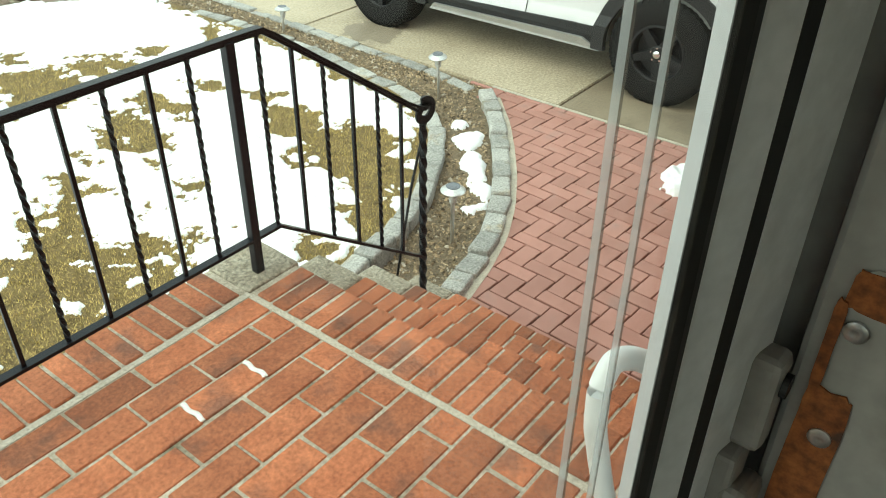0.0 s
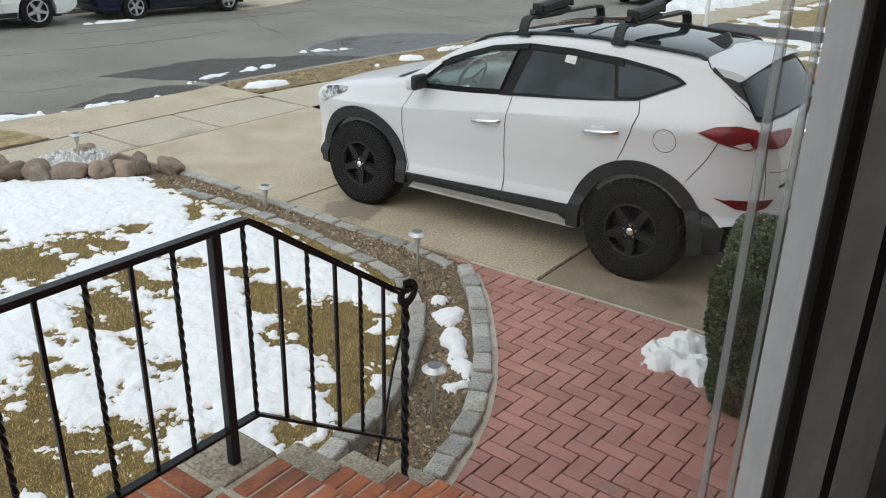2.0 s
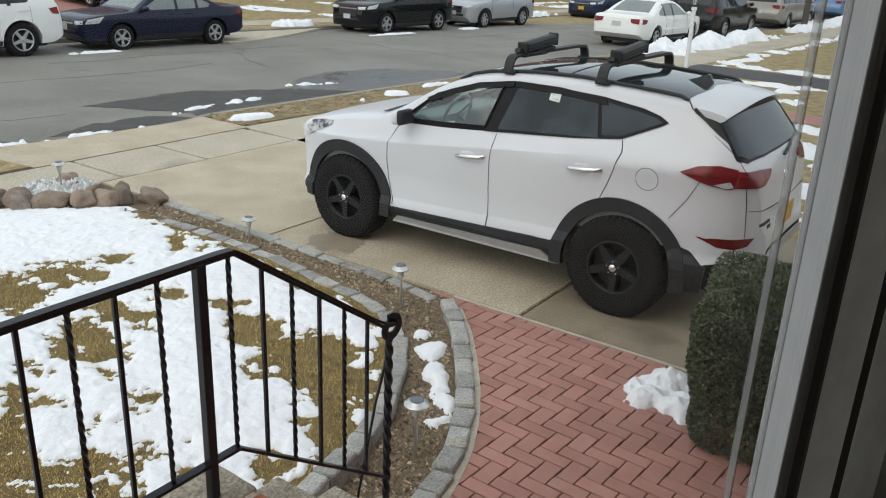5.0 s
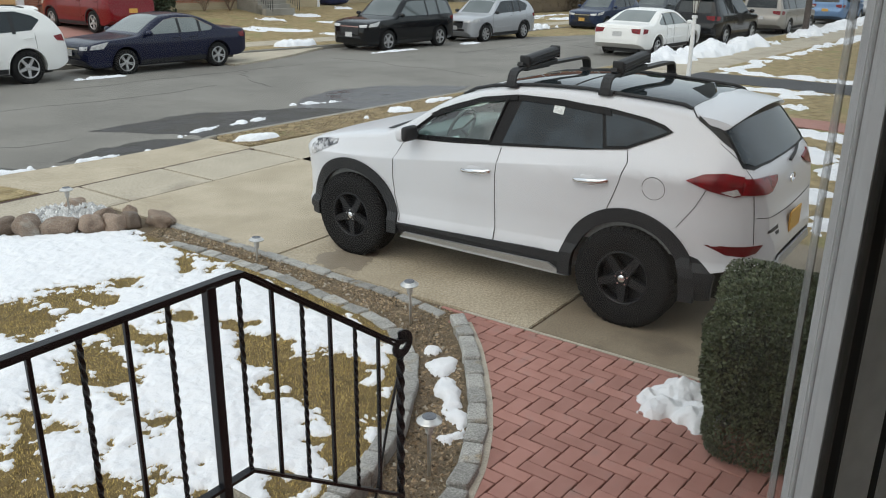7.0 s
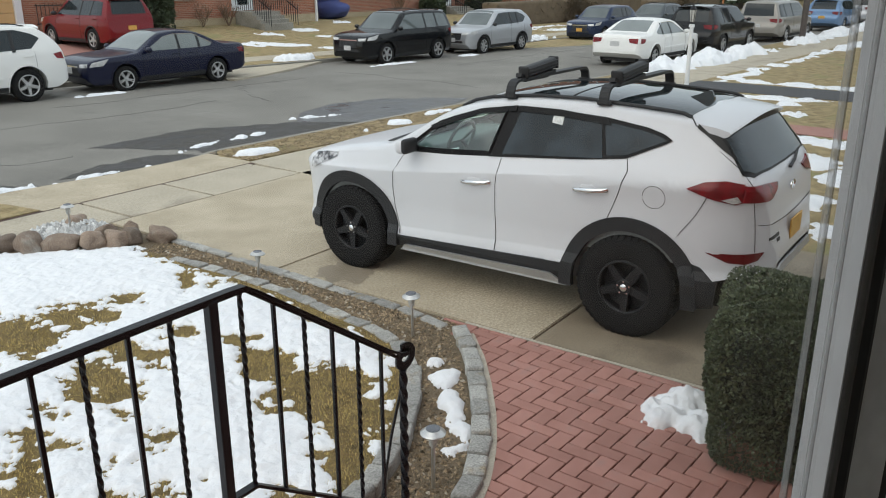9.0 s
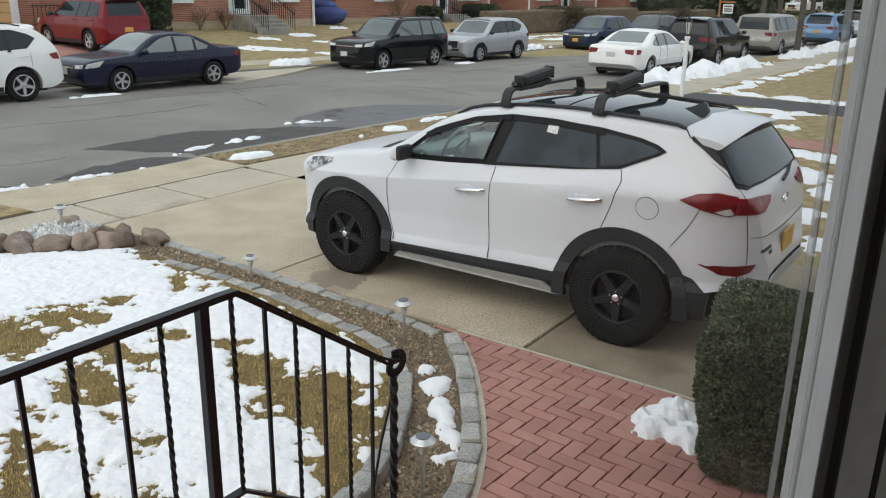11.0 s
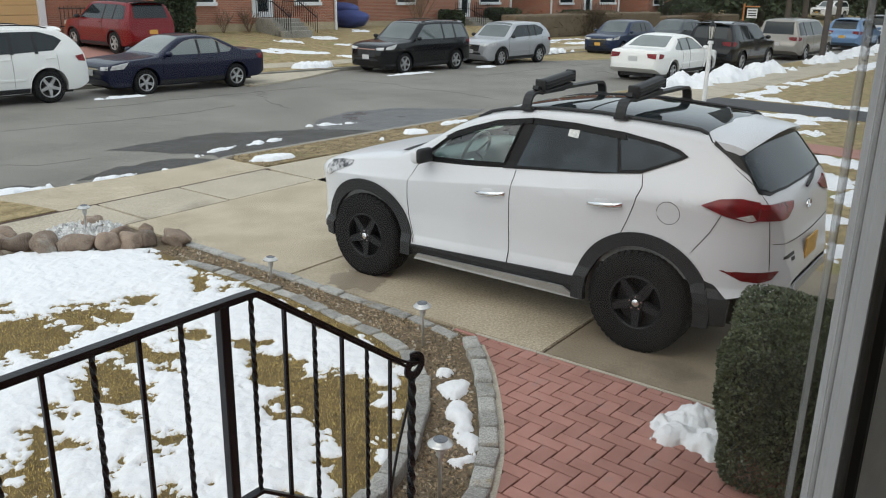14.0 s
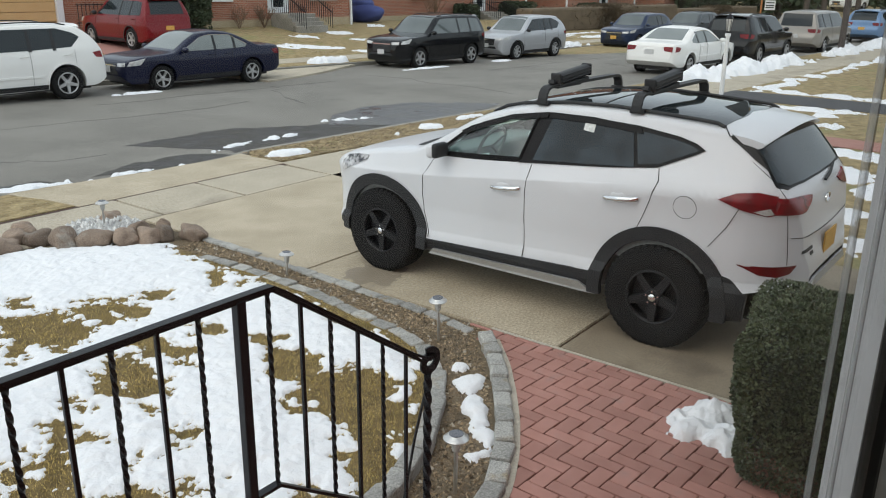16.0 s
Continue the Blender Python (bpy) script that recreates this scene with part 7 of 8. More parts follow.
_t.inputs["Brick Width"].default_value, _t.inputs["Row Height"].default_value, _t.inputs["Mortar Size"].default_value = 0.215, 0.075, 0.008
_t.inputs["Color1"].default_value, _t.inputs["Color2"].default_value, _t.inputs["Mortar"].default_value = (0.26, 0.088, 0.052, 1), (0.40, 0.145, 0.085, 1), (0.40, 0.325, 0.255, 1)
_n.links.new(_t.outputs["Color"], _n.nodes["Principled BSDF"].inputs["Base Color"])
_n.nodes["Principled BSDF"].inputs["Roughness"].default_value = 0.9
M_FOUND = surf("tan_foundation", (0.38, 0.31, 0.20), (0.47, 0.395, 0.27), 0.9, 1.5, 40, 0.3, 0.004)
M_TRIM = surf("white_trim", (0.70, 0.71, 0.72), (0.78, 0.79, 0.80), 0.6, 3.0, 40, 0.1, 0.002, grain=0.06)
M_GARAGE = surf("tan_garage_door", (0.56, 0.36, 0.165), (0.64, 0.42, 0.20), 0.7, 2.0, 40, 0.2, 0.002, grain=0.1)
M_ROOF = surf("grey_shingles", (0.08, 0.08, 0.085), (0.14, 0.14, 0.145), 0.9, 4.0, 40, 0.4, 0.005)
M_BLUETARP = surf("blue_tarpaulin", (0.04, 0.06, 0.20), (0.07, 0.10, 0.30), 0.6, 2.0, 20, 0.5, 0.03)
M_BARK = surf("dark_bark", (0.06, 0.05, 0.042), (0.11, 0.09, 0.075), 0.9, 4.0, 30, 0.6, 0.01)
M_POLE = surf("utility_pole_wood", (0.06, 0.05, 0.05), (0.10, 0.085, 0.075), 0.9, 4.0, 30, 0.4, 0.01)
M_ORANGE = surf("orange_wood", (0.38, 0.15, 0.05), (0.46, 0.20, 0.08), 0.8, 4.0, 30, 0.2)


def sbox(lo, hi, bevel=0.0, base=None):
    """A box in the street frame."""
    m = Matrix.Translation((8.2, 9.9, 0)) @ Matrix.Rotation(CURB_A, 4, "Z")
    return box_bm(lo, hi, bevel, 1, m)


def house(u0, u1, v0, v1, label, windows, found=0.33, door=None, zg=0.72, steps=None):
    zg += float(fall((u0 + u1) / 2, v0))
    h = thing("house", label, "house", pose(0, 0, 0), "houses opposite")
    part("foundation", sbox((u0 - 0.03, v0 - 0.03, -0.2), (u1 + 0.03, v1, zg + found)), M_FOUND, h, "tan cement foundation")
    part("wall", sbox((u0, v0, zg + found), (u1, v1, 6.2)), M_FARBRICK, h, "red brick wall")
    bm = bmesh.new()
    q = [st(u, v, z) for u, v, z in ((u0 - 0.4, v0 - 0.4, 6.2), (u1 + 0.4, v0 - 0.4, 6.2), (u1 + 0.4, v1 + 0.4, 6.2), (u0 - 0.4, v1 + 0.4, 6.2), (u0 - 0.4, (v0 + v1) / 2, 8.6), (u1 + 0.4, (v0 + v1) / 2, 8.6))]
    vs = [bm.verts.new(c) for c in q]
    for f in ((0, 1, 5, 4), (2, 3, 4, 5), (0, 4, 3), (1, 2, 5), (0, 3, 2, 1)):
        bm.faces.new([vs[i] for i in f])
    part("roof", bm, M_ROOF, h, "grey shingle roof")
    for wu, ww, wz, wh in windows:
        w = part("window", sbox((wu - ww / 2, v0 - 0.012, wz), (wu + ww / 2, v0 + 0.05, wz + wh)), M_DARKGLASS, h, "dark window pane")
        part("sill", sbox((wu - ww / 2 - 0.12, v0 - 0.14, wz - 0.16), (wu + ww / 2 + 0.12, v0 - 0.013, wz), 0.01), M_TRIM, w, "white window sill")
        for s in (-1, 1):
            part("frame", sbox((wu + s * (ww / 2 + 0.05) - 0.05, v0 - 0.05, wz + 0.001), (wu + s * (ww / 2 + 0.05) + 0.05, v0 - 0.013, wz + wh), 0.005), M_TRIM, w, "white window frame")
        part("sash", sbox((wu - ww / 2, v0 - 0.03, wz + wh / 2 - 0.03), (wu + ww / 2, v0 - 0.013, wz + wh / 2 + 0.03), 0.005), M_TRIM, w, "white sash bar")
    if door:
        du, dz = door
        d = part("door", sbox((du - 0.45, v0 - 0.05, dz), (du + 0.45, v0 - 0.005, dz + 2.05), 0.01), M_TRIM, h, "white front door")
        part("door_glass", sbox((du - 0.28, v0 - 0.058, dz + 0.25), (du + 0.28, v0 - 0.051, dz + 1.8)), M_DARKGLASS, d, "dark glass in the door")
        for s in (-1, 1):
            part("door_frame", sbox((du + s * 0.52 - 0.06, v0 - 0.08, dz), (du + s * 0.52 + 0.06, v0 - 0.005, dz + 2.15), 0.01), M_TRIM, h, "white door frame")
        n = 4
        su, sw = steps or (du, 1.0)
        for k in range(n):
            z1 = dz - 0.02 - k * (dz - zg + 0.05) / n
            part("step", sbox((su - sw, v0 - 0.95 - 0.27 * k - 0.27, zg - 0.3), (su + sw, v0 - 0.06 - (0.95 + 0.27 * k - 0.27 if k else 0), z1), 0.01), M_KERB, h, "grey stone step")
        for s in (-1, 1):
            bm = bmesh.new()
            a, b, c = st(su + s * (sw - 0.05), v0 - 0.1, dz + 0.9), st(su + s * (sw - 0.05), v0 - 1.2, dz + 0.9), st(su + s * (sw - 0.05), v0 - 2.4, zg + 0.85)
            sweep(bm, [a, b, c], 0.04, 0.03)
            rl = part("stair_rail", bm, M_IRON, h, "thin black stair railing")
            for k in range(17):
                f = k / 16 * 2.3
                top = dz + 0.9 if f < 1.1 else dz + 0.9 + (zg + 0.85 - dz - 0.9) * (f - 1.1) / 1.2
                p_ = st(su + s * (sw - 0.05), v0 - 0.1 - f, 0)
                bm = box_bm((p_.x - 0.01, p_.y - 0.01, top - 0.86), (p_.x + 0.01, p_.y + 0.01, top))
                part("rail_bar", bm, M_IRON, rl)
    return h


house(12.85, 21.1, 20.3, 30, "red brick house opposite with white door and tan base", [(13.5, 1.1, 1.78, 1.6), (19.25, 1.4, 1.78, 1.6)], door=(16.6, 1.12), steps=(16.95, 0.80))
house(24.7, 38.6, 22.5, 32, "red brick house opposite behind bare shrubs", [(28.5, 1.5, 1.7, 1.6), (36.4, 2.0, 1.7, 1.6)], found=0.33, door=(33.8, 0.80))
house(38.7, 43.5, 26.0, 34, "set back red brick wing between the houses", [(41.0, 1.2, 1.8, 1.5)], found=0.33)
house(43.6, 53.2, 22.5, 32, "red brick house farther along behind clipped shrubs", [(45.6, 1.7, 1.65, 1.6), (51.6, 2.3, 1.65, 1.6)], found=0.33, door=(48.6, 0.70))
house(53.4, 58.4, 26.0, 34, "set back red brick wing farther along", [(55.8, 1.3, 1.7, 1.5)], found=0.33)
house(58.6, 70.0, 22.5, 32, "brick house far along the street", [(60.4, 1.8, 1.5, 1.6), (66.0, 1.7, 1.5, 1.6)], found=0.33)
for uu in (38.62, 43.55, 53.3):
    bm = bmesh.new()
    sweep(bm, [st(uu, 22.42, 0.5), st(uu, 22.42, 6.2)], 0.10, 0.10)
    solid("downpipe", bm, M_TRIM, "white downpipe at the house corner", "downpipe")
g = thing("garage", "tan garage door in a white frame across the street", "garage", pose(0, 0, 0))
part("wall", sbox((5.0, 24.0, 0.3), (13.0, 30.0, 3.6)), M_FARBRICK, g, "red brick garage wall")
for k in range(6):
    part("door_panel", sbox((4.9, 23.93 + 0.004 * (k % 2), 0.45 + 0.38 * k), (8.3, 23.995, 0.815 + 0.38 * k), 0.01), M_GARAGE, g, "tan door panel")
for uu in (4.75, 8.44):
    part("post", sbox((uu - 0.14, 23.8, 0.3), (uu + 0.14, 23.99, 2.9), 0.01), M_TRIM, g, "white frame post")
part("roof", sbox((4.7, 23.6, 3.6), (13.3, 30.4, 3.8)), M_ROOF, g, "dark roof edge")
f = thing("iron_fence", "low dark iron fence beside the garage", "fence", pose(0, 0, 0))
for zz in (0.75, 1.45):
    part("rail", sbox((8.9, 23.4, zz), (13.0, 23.44, zz + 0.04)), M_IRON, f, "thin fence rail")
for k in range(24):
    part("picket", sbox((8.95 + 0.17 * k, 23.41, 0.4), (8.97 + 0.17 * k, 23.43, 1.55)), M_IRON, f, "thin fence picket")

# covered car between the houses
bm = bmesh.new()
blob(bm, (0, 0, 0.50), (0.78, 2.0, 0.50), 0.10, 8, 4)
blob(bm, (0, -0.1, 0.92), (0.62, 1.15, 0.36), 0.10, 9, 4)
tc = solid("covered_car", bm, M_BLUETARP, "car under a wrinkled blue tarpaulin between the houses", "covered car", smooth=True)
tc.matrix_basis = st_pose(23.1, 22.3, 0.68, 0)
bm = bmesh.new()
sweep(bm, [st(20.95, 20.2, 0.3), st(20.95, 20.2, 5.9)], 0.09, 0.09)
solid("downpipe", bm, M_TRIM, "white downpipe at the house corner", "downpipe")


# ---------------------------------------------------------------- hedges, shrubs, trees
def leafy(name, label, lo, hi, n, size, material, seed, m, category="hedge", lump=0.10, group=""):
    t = thing(name, label, category, m, group)
    p_, d_ = shrub_shell(n, lo, hi, seed, lump)
    ok = p_[:, 2] > 0
    leaves("crown", p_[ok], d_[ok], size, material, "", category, seed + 1, t)
    # Core fills the crown; on evergreens its near-black colour is painted shade.
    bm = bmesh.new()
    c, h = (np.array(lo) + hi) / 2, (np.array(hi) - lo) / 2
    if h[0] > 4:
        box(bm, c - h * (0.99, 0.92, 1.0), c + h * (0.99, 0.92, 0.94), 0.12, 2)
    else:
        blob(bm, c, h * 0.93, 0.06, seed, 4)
    part("branches", bm, M_BUSHCORE if material is not M_BROWNHEDGE else M_BROWNHEDGE, t, "solid core behind the leaves")
    return t


leafy("hedge", "clipped brown winter hedge along the lawn opposite", (-8.8, -0.6, 0), (8.8, 0.6, 1.35), 20000, 0.10, M_BROWNHEDGE, 31, st_pose(39.0, 16.6, 0.3, 0))
leafy("hedge", "clipped brown winter hedge farther along", (-7, -0.6, 0), (7, 0.6, 1.3), 12000, 0.11, M_BROWNHEDGE, 33, st_pose(57.0, 17.2, 0.2, 0))
for k, (u, v, sx, hz_, lb) in enumerate(((12.0, 20.0, 0.62, 2.6, "dark evergreen shrub at the house corner"), (36.2, 21.3, 1.15, 1.15, "clipped evergreen shrub under the window"), (31.5, 21.6, 0.8, 1.0, "low evergreen shrub under the window"), (45.6, 21.2, 1.3, 1.05, "clipped evergreen shrub by the wall"), (48.6, 21.2, 1.4, 1.0, "rounded evergreen shrub by the wall"), (58.0, 18.5, 1.4, 1.6, "yellowish green shrub by the corner"), (60.5, 20.5, 1.6, 2.2, "dark evergreen shrub on the far lawn"))):
    leafy("shrub", lb, (-sx, -sx * 0.8, 0), (sx, sx * 0.8, hz_), 5000, 0.12, M_EVERGREEN, 40 + 2 * k, st_pose(u, v, 0.5, 20 * k), "shrub", 0.16)


def bare_shrub(u, v, z, h, n, seed, label):
    t = thing("bare_shrub", label, "shrub", st_pose(u, v, z, 0))
    rr = random.Random(seed)
    for k in range(n):
        a, lean = rr.uniform(0, 6.28), rr.uniform(0.1, 0.75)
        pts = [Vector((0, 0, 0))]
        for i in range(1, 6):
            f = i / 5
            pts.append(Vector((math.cos(a) * lean * h * f + rr.uniform(-0.05, 0.05), math.sin(a) * lean * h * f + rr.uniform(-0.05, 0.05), h * f * rr.uniform(0.9, 1.05))))
        bm = bmesh.new()
        sweep(bm, pts, 0.022, 0.022, sides=5)
        for i in (2, 3, 4):
            q = pts[i] + Vector((rr.uniform(-0.35, 0.35), rr.uniform(-0.35, 0.35), rr.uniform(0.25, 0.5)))
            sweep(bm, [pts[i], q], 0.012, 0.012, sides=4)
        part("branch", bm, M_TWIG, t)


bare_shrub(27.8, 21.0, 0.70, 1.7, 30, 3, "bare tan many-stemmed shrub by the house")
bare_shrub(15.5, 19.9, 0.66, 0.8, 14, 4, "bare brown low shrub by the steps")
bare_shrub(14.2, 19.9, 0.66, 0.7, 10, 5, "bare brown low shrub at the wall")


def far_tree(u, v, h, seed, evergreen):
    t = thing("tree", "dark evergreen tree far down the street" if evergreen else "bare street tree far down the street", "tree", st_pose(u, v, 0.0, 0), "trees down the street")
    rr = random.Random(seed)
    bm = bmesh.new()
    cyl(bm, 0.26, 0.12, (0, 0, -0.2), (0.1, 0.1, h * 0.75), 10)
    part("trunk", bm, M_BARK, t, "tapering trunk")
    for k in range(7):
        z = h * (0.30 + 0.09 * k)
        a = rr.uniform(0, 6.28)
        bm = bmesh.new()
        ln = h * (0.32 - 0.03 * k)
        cyl(bm, 0.08, 0.025, (0.05, 0.05, z), (math.cos(a) * ln, math.sin(a) * ln, z + ln * (0.1 if evergreen else 0.7)), 7)
        part("limb", bm, M_BARK, t)
    if evergreen:
        r_ = np.random.RandomState(seed)
        n = 5000
        z = r_.uniform(0.1, 1, n)
        a = r_.uniform(0, 6.28, n)
        rad = (1.02 - z) * h * 0.30 * (0.55 + 0.45 * r_.uniform(0, 1, n)) * (1 + 0.25 * np.sin(a * 5 + z * 30))
        p_ = np.c_[np.cos(a) * rad, np.sin(a) * rad, z * h]
        leaves("crown", p_, np.c_[np.cos(a), np.sin(a), 0 * a - 0.4], 0.45, M_EVERGREEN, "drooping dark needles", "tree", seed, t)


for k, (u, v, h, e) in enumerate(((70, 17, 11, True), (98, 13, 10, True), (94, 21, 12, True), (95, 12, 12, True), (66, 22, 10, True), (80, -5, 10, True), (92, -3, 11, True), (72, 11, 10, False), (66, 12.0, 10, False), (63, 12.4, 9, False), (104, 5, 12, True), (110, 1, 12, True), (112, 10, 13, True), (100, 18, 12, True), (68, -5, 9, True), (120, -5, 12, True), (75, 19, 10, True))):
    far_tree(u, v, h, 60 + k, e)
bm = bmesh.new()
for k in range(60):
    u = 118 + 3 * math.sin(k * 1.3)
    v = -40 + k * 2.0
    blob(bm, st(u, v, 3), (2.6, 2.6, 5.5 + 1.5 * math.sin(k * 2.1)), 0.3, k, 3)
solid("far_woods", bm, M_WOODS, "dark line of far trees closing the street", "woods", "stuff")

# ---------------------------------------------------------------- posts, sign
lp = thing("lamp_post", "slim white lamp post with a glass lantern", "lamp post", st_pose(12.12, -2.3, 0, 0))
bm = bmesh.new()
cyl(bm, 0.055, 0.045, (0, 0, -0.1), (0, 0, 1.42), 14)
cyl(bm, 0.07, 0.06, (0, 0, 1.40), (0, 0, 1.47), 14)
part("post", bm, M_TRIM, lp, "white painted post", True)
bm = bmesh.new()
lathe(bm, [(0.045, 1.52), (0.078, 1.78), (0.078, 1.80)], 6)
part("lantern_glass", bm, M_CLEARPL, lp, "clear lantern panes")
bm = bmesh.new()
lathe(bm, [(0.09, 1.80), (0.09, 1.815), (0.045, 1.88), (0.010, 1.92)], 6)
part("lantern_roof", bm, M_IRON, lp, "dark lantern roof")
bm = bmesh.new()
for k in range(6):
    a = 2 * math.pi * k / 6
    cyl(bm, 0.007, 0.007, (0.045 * math.cos(a), 0.045 * math.sin(a), 1.47), (0.080 * math.cos(a), 0.080 * math.sin(a), 1.80), 6)
part("lantern_frame", bm, M_IRON, lp, "dark lantern bars")
bm = bmesh.new()
p0 = st(28.0, -0.42, 0)
cyl(bm, 0.125, 0.10, p0 - Vector((0, 0, 0.2)), p0 + Vector((0.45, 0.1, 9.0)), 14)
solid("utility_pole", bm, M_POLE, "leaning dark wooden utility pole in the verge", "pole", smooth=True)
sg = thing("yard_sign", "orange wooden post with a small hanging white sign", "sign", st_pose(57.6, 14.0, 0.1, -80))
part("post", box_bm((-0.06, -0.06, 0), (0.06, 0.06, 2.3), 0.01), M_ORANGE, sg, "orange post")
part("arm", box_bm((-0.06, -0.05, 2.05), (1.15, 0.05, 2.15), 0.01), M_ORANGE, sg, "orange arm")
bd = part("board", box_bm((0.25, -0.02, 1.25), (1.0, 0.02, 1.95), 0.005), M_TRIM, sg, "white hanging board")
for zz in (1.75, 1.55, 1.4):
    part("text_bar", box_bm((0.33, -0.026, zz), (0.92, -0.021, zz + 0.08)), M_SEAM, bd, "dark bar of writing")


# ---------------------------------------------------------------- snow along the street
def strip_mask(rows, sc=1.2, k=1.6, amp=0.10, seed=3):
    return lambda x, y: (-ellipses(x, y, rows) + fbm(x, y, sc, 4, seed) * amp) * k


V = [(0.45, -0.30, 0.34, 0.17, -10), (3.8, -0.28, 0.24, 0.20, 0), (5.2, -0.05, 0.45, 0.09, 0), (2.9, -0.35, 0.08, 0.05, 0)]
snow_field("verge_snow", "small heaps of old snow on the verge", -0.2, 6.2, -0.8, 0.2, strip_mask(V, 5, 3, 0.05), lambda x, y, m: 0.07 + 0 * x, 0.025, 0.0, 0.015, 7, True)
G = [(0.75, 1.32, 0.30, 0.08, 10), (1.75, 1.36, 0.50, 0.10, 0), (0.1, 1.1, 0.12, 0.06, 0), (3.75, 1.95, 0.42, 0.10, -20), (-3.4, 0.75, 1.0, 0.22, 0), (-6.0, 0.5, 1.6, 0.35, 0), (-1.9, 0.62, 0.4, 0.07, 0), (-0.9, 0.5, 0.1, 0.05, 0)]
snow_field("gutter_snow", "dirty crumbs of snow in the gutter", -8, 5, 0.1, 2.4, strip_mask(G, 6, 3, 0.07), lambda x, y, m: 0.05 + 0.015 * np.clip(y, 0, 2), 0.03, -0.13, 0.015, 8, True)
K = [(13.3, -0.15, 0.8, 0.3, 0), (15.2, -0.35, 1.4, 0.5, 0), (18.0, -0.40, 2.2, 0.5, 0), (21.6, -0.45, 1.9, 0.45, 0), (28.4, -0.5, 1.9, 0.45, 0), (33.0, -0.4, 2.6, 0.45, 0), (38.5, -0.4, 3.0, 0.5, 0), (46, -0.4, 4, 0.5, 0)]
snow_field("kerb_snow", "ploughed snow bank along the near kerb", 11.5, 54, -1.3, 0.6, strip_mask(K, 2.2, 1.4, 0.24), lambda x, y, m: 0.12 + 0.38 * np.clip(m, 0, 1), 0.05, -0.05, 0.050, 9, True, 3.0)
Y = [(15.5, -2.55, 2.4, 0.28, 2), (20.5, -2.45, 3.6, 0.26, 1), (28, -2.5, 5.0, 0.4, 0), (13.9, -4.2, 0.35, 1.8, 0), (11.25, -4.3, 0.30, 1.9, 3), (36, -2.9, 7, 0.5, 0), (9.4, -5.6, 0.35, 0.4, 5), (10.6, -5.2, 0.3, 0.25, 0), (6.7, -6.8, 0.30, 0.9, -20), (5.0, -7.2, 0.5, 0.35, 20), (4.2, -8.0, 0.5, 0.5, 20), (2.6, -7.9, 0.7, 0.35, 0), (1.5, -8.3, 0.5, 0.3, 0), (5.8, -6.0, 0.3, 0.2, 0), (4.6, -6.0, 0.2, 0.15, 0), (18, -5.5, 3.0, 0.25, -10), (3.2, -9.3, 0.9, 0.4, 0)]


def yard_mask(x, y):
    """Ragged strips that leave the dark drive and the brick path next door clear."""
    clear = np.minimum(np.abs(x - 12.65) - 0.95, np.abs(x - 7.65) - 0.50)
    m = (-ellipses(x, y, Y) + 0.20 * fbm(x, y, 1.8, 4, 3) + 0.12 * fbm(x, y, 6.5, 3, 5) - 0.09) * 1.6
    return np.minimum(m, clear + 0.12 * fbm(x, y, 3.0, 3, 8))


snow_field("yard_snow", "melting strips of snow on the next lawn", 1.0, 44, -9.9, -2.12, yard_mask, lambda x, y, m: 0.05 + 0.05 * np.clip(m, 0, 1), 0.05, -0.01, 0.02, 10, True, 4.0)
F = [(13.1, 15.6, 0.9, 0.5, -20), (14.6, 14.9, 1.3, 0.45, -25), (15.6, 14.0, 0.9, 0.4, -25), (15.7, 17.5, 1.1, 0.55, -40), (17.6, 16.3, 0.9, 0.4, 0), (18.2, 17.9, 0.9, 0.45, 0), (22.0, 19.6, 1.0, 0.5, 0), (18.6, 14.2, 1.6, 0.2, 0), (21.6, 15.5, 1.3, 0.35, 0), (9.7, 14.6, 0.8, 0.3, 0), (26.5, 13.9, 2.5, 0.3, 0), (29.5, 14.6, 2.8, 0.25, 0), (33.0, 15.2, 3.6, 0.25, 0), (34.0, 14.0, 3.0, 0.25, 0), (42, 15.0, 4, 0.3, 0), (25.0, 17.0, 1.4, 0.4, 0)]
snow_field("far_lawn_snow", "patches of snow on the lawns opposite", 8, 48, 13.3, 20.2, strip_mask(F, 1.4, 1.6, 0.22), lambda x, y, m: 0.05 + (y - 13.3) * 0.1043 + 0 * x, 0.09, -0.02, 0.03, 11, True, 3.0)
E2 = [(11.6, 11.45, 0.8, 0.28, 0), (25.6, 11.2, 2.0, 0.3, 0)]
snow_field("far_verge_snow", "small heaps of snow on the far verge", 10, 30, 10.7, 12.2, strip_mask(E2, 3, 2, 0.12), lambda x, y, m: 0.2 + 0 * x, 0.05, -0.02, 0.04, 12, True)
E3 = [(3.0, 8.55, 0.7, 0.12, 0), (13.6, 8.5, 1.1, 0.14, 0), (17.9, 8.75, 0.5, 0.28, 0)]
snow_field("road_snow", "flat remnants of snow on the asphalt", 2, 19, 7.9, 9.2, strip_mask(E3, 5, 3, 0.05), lambda x, y, m: 0.07 + 0 * x, 0.04, -0.12, 0.02, 13, True)

# ---------------------------------------------------------------- bricks of the stoop, one by one
def brick_mesh(name, lx, ly, lz, mat_, bev=0.004, seed=0):
    bm = box_bm((-lx / 2, -ly / 2, -lz), (lx / 2, ly / 2, 0), bev, 1)
    for v in bm.verts:
        v.co += Vector((noise.noise(v.co * 30 + Vector((seed, 0, 0))), noise.noise(v.co * 30 + Vector((0, seed, 3))), noise.noise(v.co * 20 + Vector((7, 0, seed))) * 0.6)) * 0.0022
    return mesh_of(name, bm, mat_)


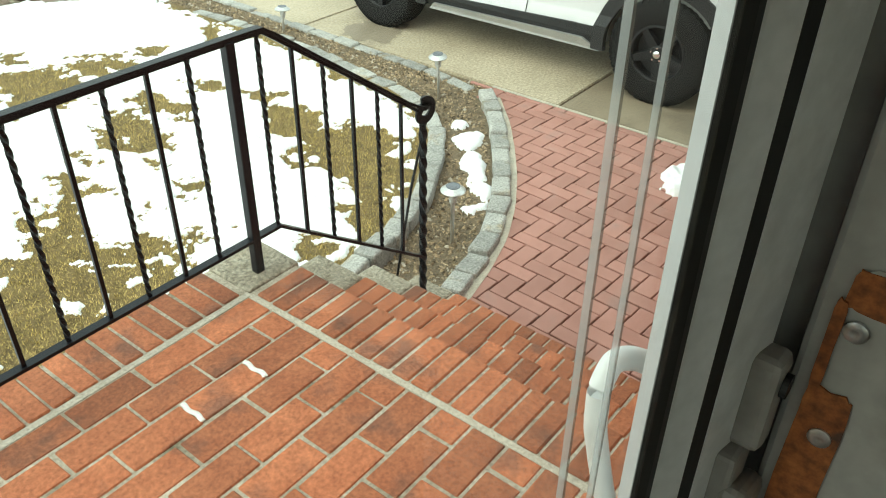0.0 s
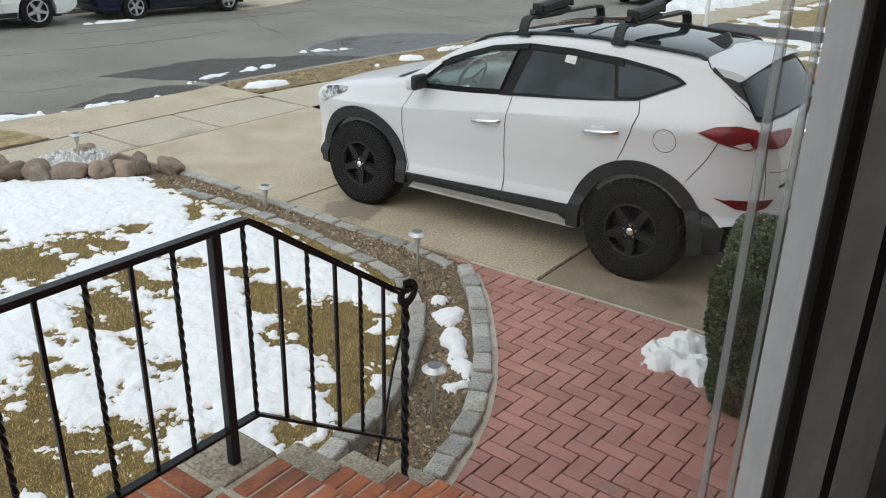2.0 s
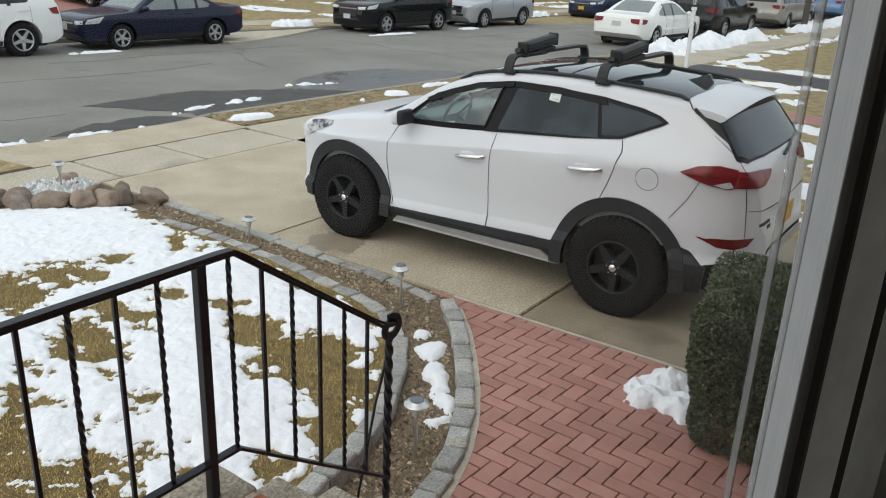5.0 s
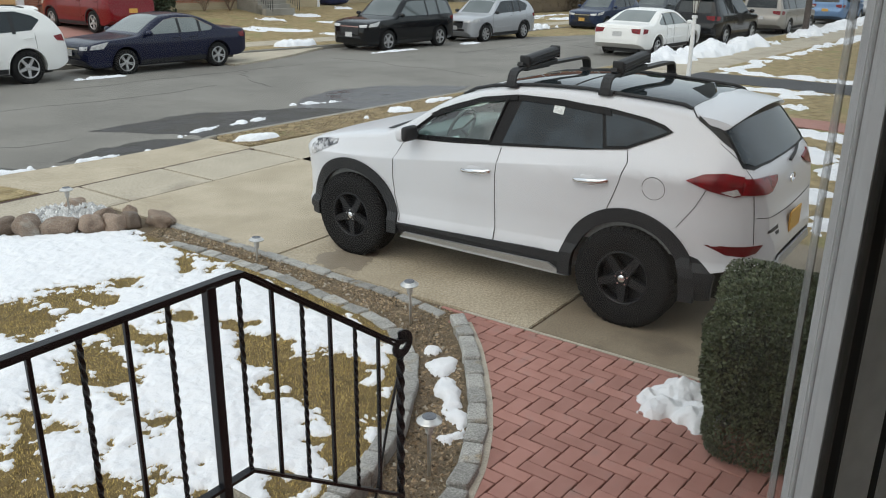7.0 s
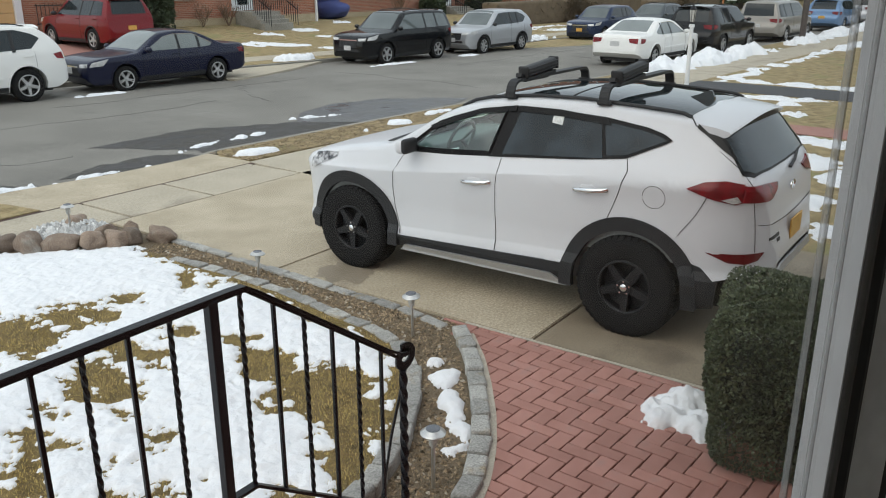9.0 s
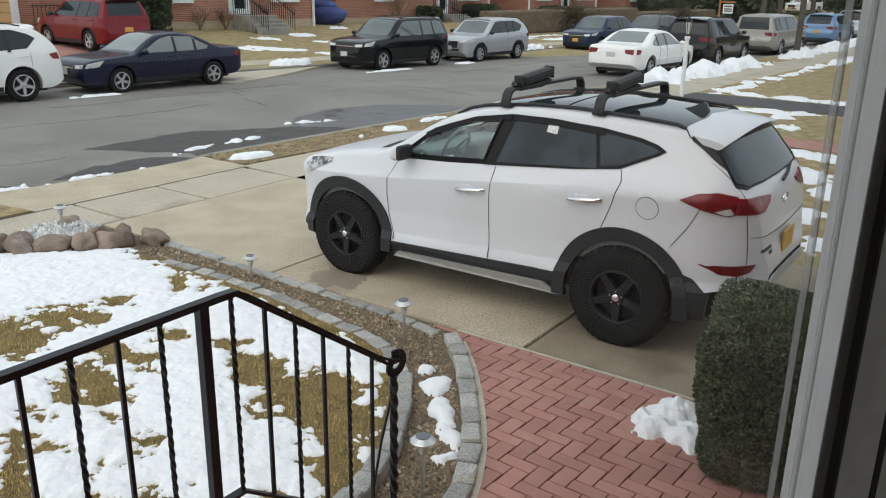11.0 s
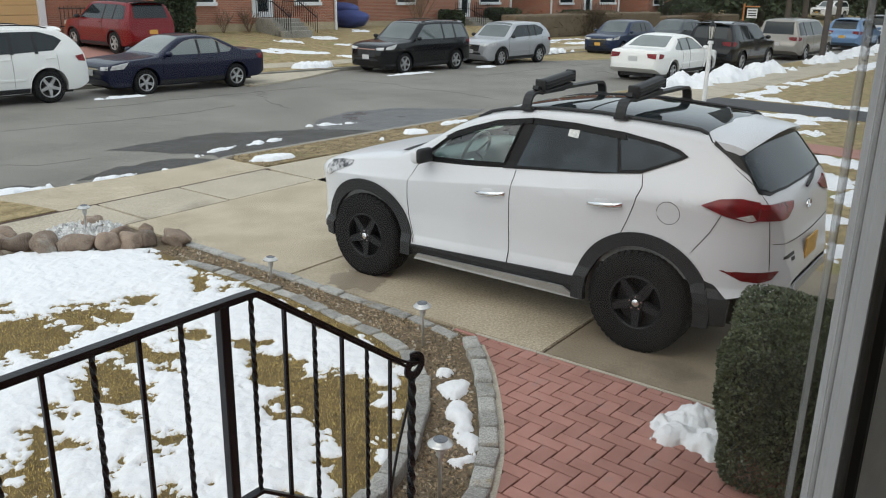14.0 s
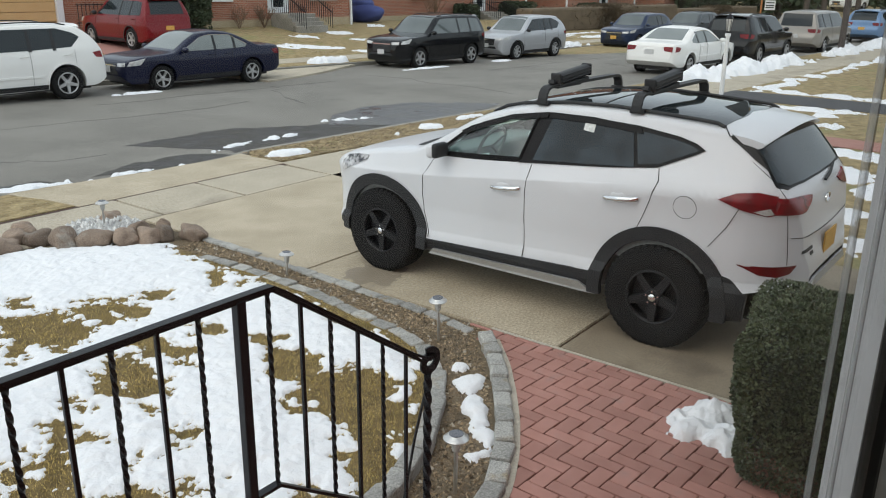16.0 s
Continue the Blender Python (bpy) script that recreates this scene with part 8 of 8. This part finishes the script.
rb = random.Random(8)
full = [brick_mesh("brick", 0.2175, 0.1065, 0.06, M_BRICK, 0.004, s) for s in (1, 2, 3)]
half = [brick_mesh("brick", 0.0905, 0.1065, 0.06, M_BRICK, 0.004, s) for s in (4, 5)]
lock = [brick_mesh("brick", 0.205, 0.0655, 0.1, M_BRICK, 0.005, s) for s in (6, 7, 8)]


def lay(me, x, y, z, turn=0.0):
    piece("brick", me, stoop, pose(x + rb.uniform(-0.002, 0.002), y + rb.uniform(-0.002, 0.002), z + rb.uniform(-0.002, 0.0015), rb.uniform(-0.4, 0.4), rb.uniform(-0.4, 0.4), turn + rb.uniform(-0.5, 0.5)))


FX1 = 1.503
for row in range(14):
    y = 1.766 - row * 0.1165
    x = FX1
    if row % 2:
        lay(rb.choice(half), x - 0.043, y, LAND)
        x -= 0.100
    while x > -1.05:
        lay(rb.choice(full), x - 0.1065, y, LAND)
        x -= 0.2275
y = 1.804
for k in range(22):
    lay(rb.choice(lock), EDGES[0] - 0.1015, 1.741 + 0.0373 - k * 0.0746, LAND + 0.001)
for k in range(36):
    lay(rb.choice(lock), 1.463 - k * 0.0757, 1.952, LAND + 0.001, 90)
# wide cement joints where the field meets the border and the top step
part("mortar_joint", box_bm((-1.3, 1.822, LAND - 0.02), (1.522, 1.847, LAND - 0.0025), 0.001), M_MORTAR, stoop, "pale cement joint")
part("mortar_joint", box_bm((1.5055, 0.146, LAND - 0.02), (1.5285, 1.8215, LAND - 0.0028), 0.001), M_MORTAR, stoop, "pale cement joint")
# white mortar left standing in two joints
for n, x in enumerate((1.283, 1.0555)):
    bm = bmesh.new()
    sweep(bm, [(x + 0.004 * math.sin(i * 1.3 + n), 1.585 - 0.0125 * i, LAND + 0.0005) for i in range(9)], 0.017, 0.006, sides=8)
    part("mortar_patch", bm, M_LIME, stoop, "white mortar smeared in the joint", True)
for s_ in range(1, 4):
    for k in range(21):
        lay(rb.choice(lock), EDGES[s_] - 0.100, y - 0.030 - k * 0.0746 - 0.006 * s_, LAND - s_ * RISE + 0.001)

# stretcher row at the back of each tread
for s_ in range(1, 4):
    gap = EDGES[s_] - 0.207 - EDGES[s_ - 1]
    tread = brick_mesh("brick", gap - 0.008, 0.196, 0.06, M_BRICK, 0.004, 9 + s_)
    for k in range(8):
        lay(tread, EDGES[s_ - 1] + gap / 2 + 0.002, 1.69 - 0.207 * k, LAND - s_ * RISE + 0.001)

# ---------------------------------------------------------------- herringbone pavers
PX, PY, LEAN = 0.0944, 0.1083, -2.8
paver_x = [brick_mesh("paver", 2 * PX - 0.0075, PY - 0.008, 0.05, M_PAVER, 0.003, s) for s in (11, 12, 13)]
paver_y = [brick_mesh("paver", PX - 0.0075, 2 * PY - 0.008, 0.05, M_PAVER, 0.003, s) for s in (14, 15, 16)]
rest_v, rest_f = [], []


def walk_inside(x, y):
    if not (2.64 < x < 5.22 and 0.16 < y):
        return False
    return float(side_of(WE, np.array(x), np.array(y))) < -0.03 if x > 2.8 else y < 1.92


rp = random.Random(5)
laid = []
for i in range(-80, 80):
    for j in range(-40, 40):
        # unit: one brick along x and one along y, stepping down the other diagonal
        x0, y0 = 4.1997 + 0.0921 * i + 0.1923 * j, 1.6952 - 0.1157 * i + 0.2017 * j
        for x, y, t in ((x0, y0, 0), (x0 + 1.5 * PX + 0.002, y0 + 0.5 * PY - 0.011, 1)):
            if walk_inside(x, y):
                laid.append((x, y, t))
laid.sort(key=lambda q: math.hypot(q[0] - 3.9, (q[1] - 1.6)))
walkway = thing("brick_walk", "herringbone walk of weathered red pavers", "path", pose(0, 0, 0), kind="structure")
EDGE_X = 5.116
n = 0
for x, y, t in laid:
    lx, ly = (PX - 0.007, 2 * PY - 0.008) if t else (2 * PX - 0.007, PY - 0.008)
    jig = pose(0, 0, 0, rp.uniform(-0.2, 0.2), rp.uniform(-0.2, 0.2), rp.uniform(-0.5, 0.5))
    zz = rp.uniform(-0.001, 0.0008)
    if x + lx / 2 > EDGE_X:
        # cut to the straight edge at the driveway
        wd = EDGE_X - (x - lx / 2)
        if wd > 0.02:
            piece("paver", brick_mesh("paver", wd, ly, 0.05, M_PAVER, 0.004, n % 7), walkway, pose(EDGE_X - wd / 2, y, zz, 0, 0, LEAN * 0.5))
        continue
    m = pose(x, y, zz, 0, 0, LEAN) @ jig
    kind_ = paver_y if t else paver_x
    if n < 270:
        piece("paver", rp.choice(kind_), walkway, m)
    else:
        o = len(rest_v)
        me = kind_[n % 3]
        rest_v += [m @ v.co for v in me.vertices]
        rest_f += [tuple(o + q for q in pl.vertices) for pl in me.polygons]
    n += 1
ob = new("pavers", arrays("pavers", rest_v, rest_f, M_PAVER_REST))
ob.parent = walkway
tagged(ob, kind="stuff")
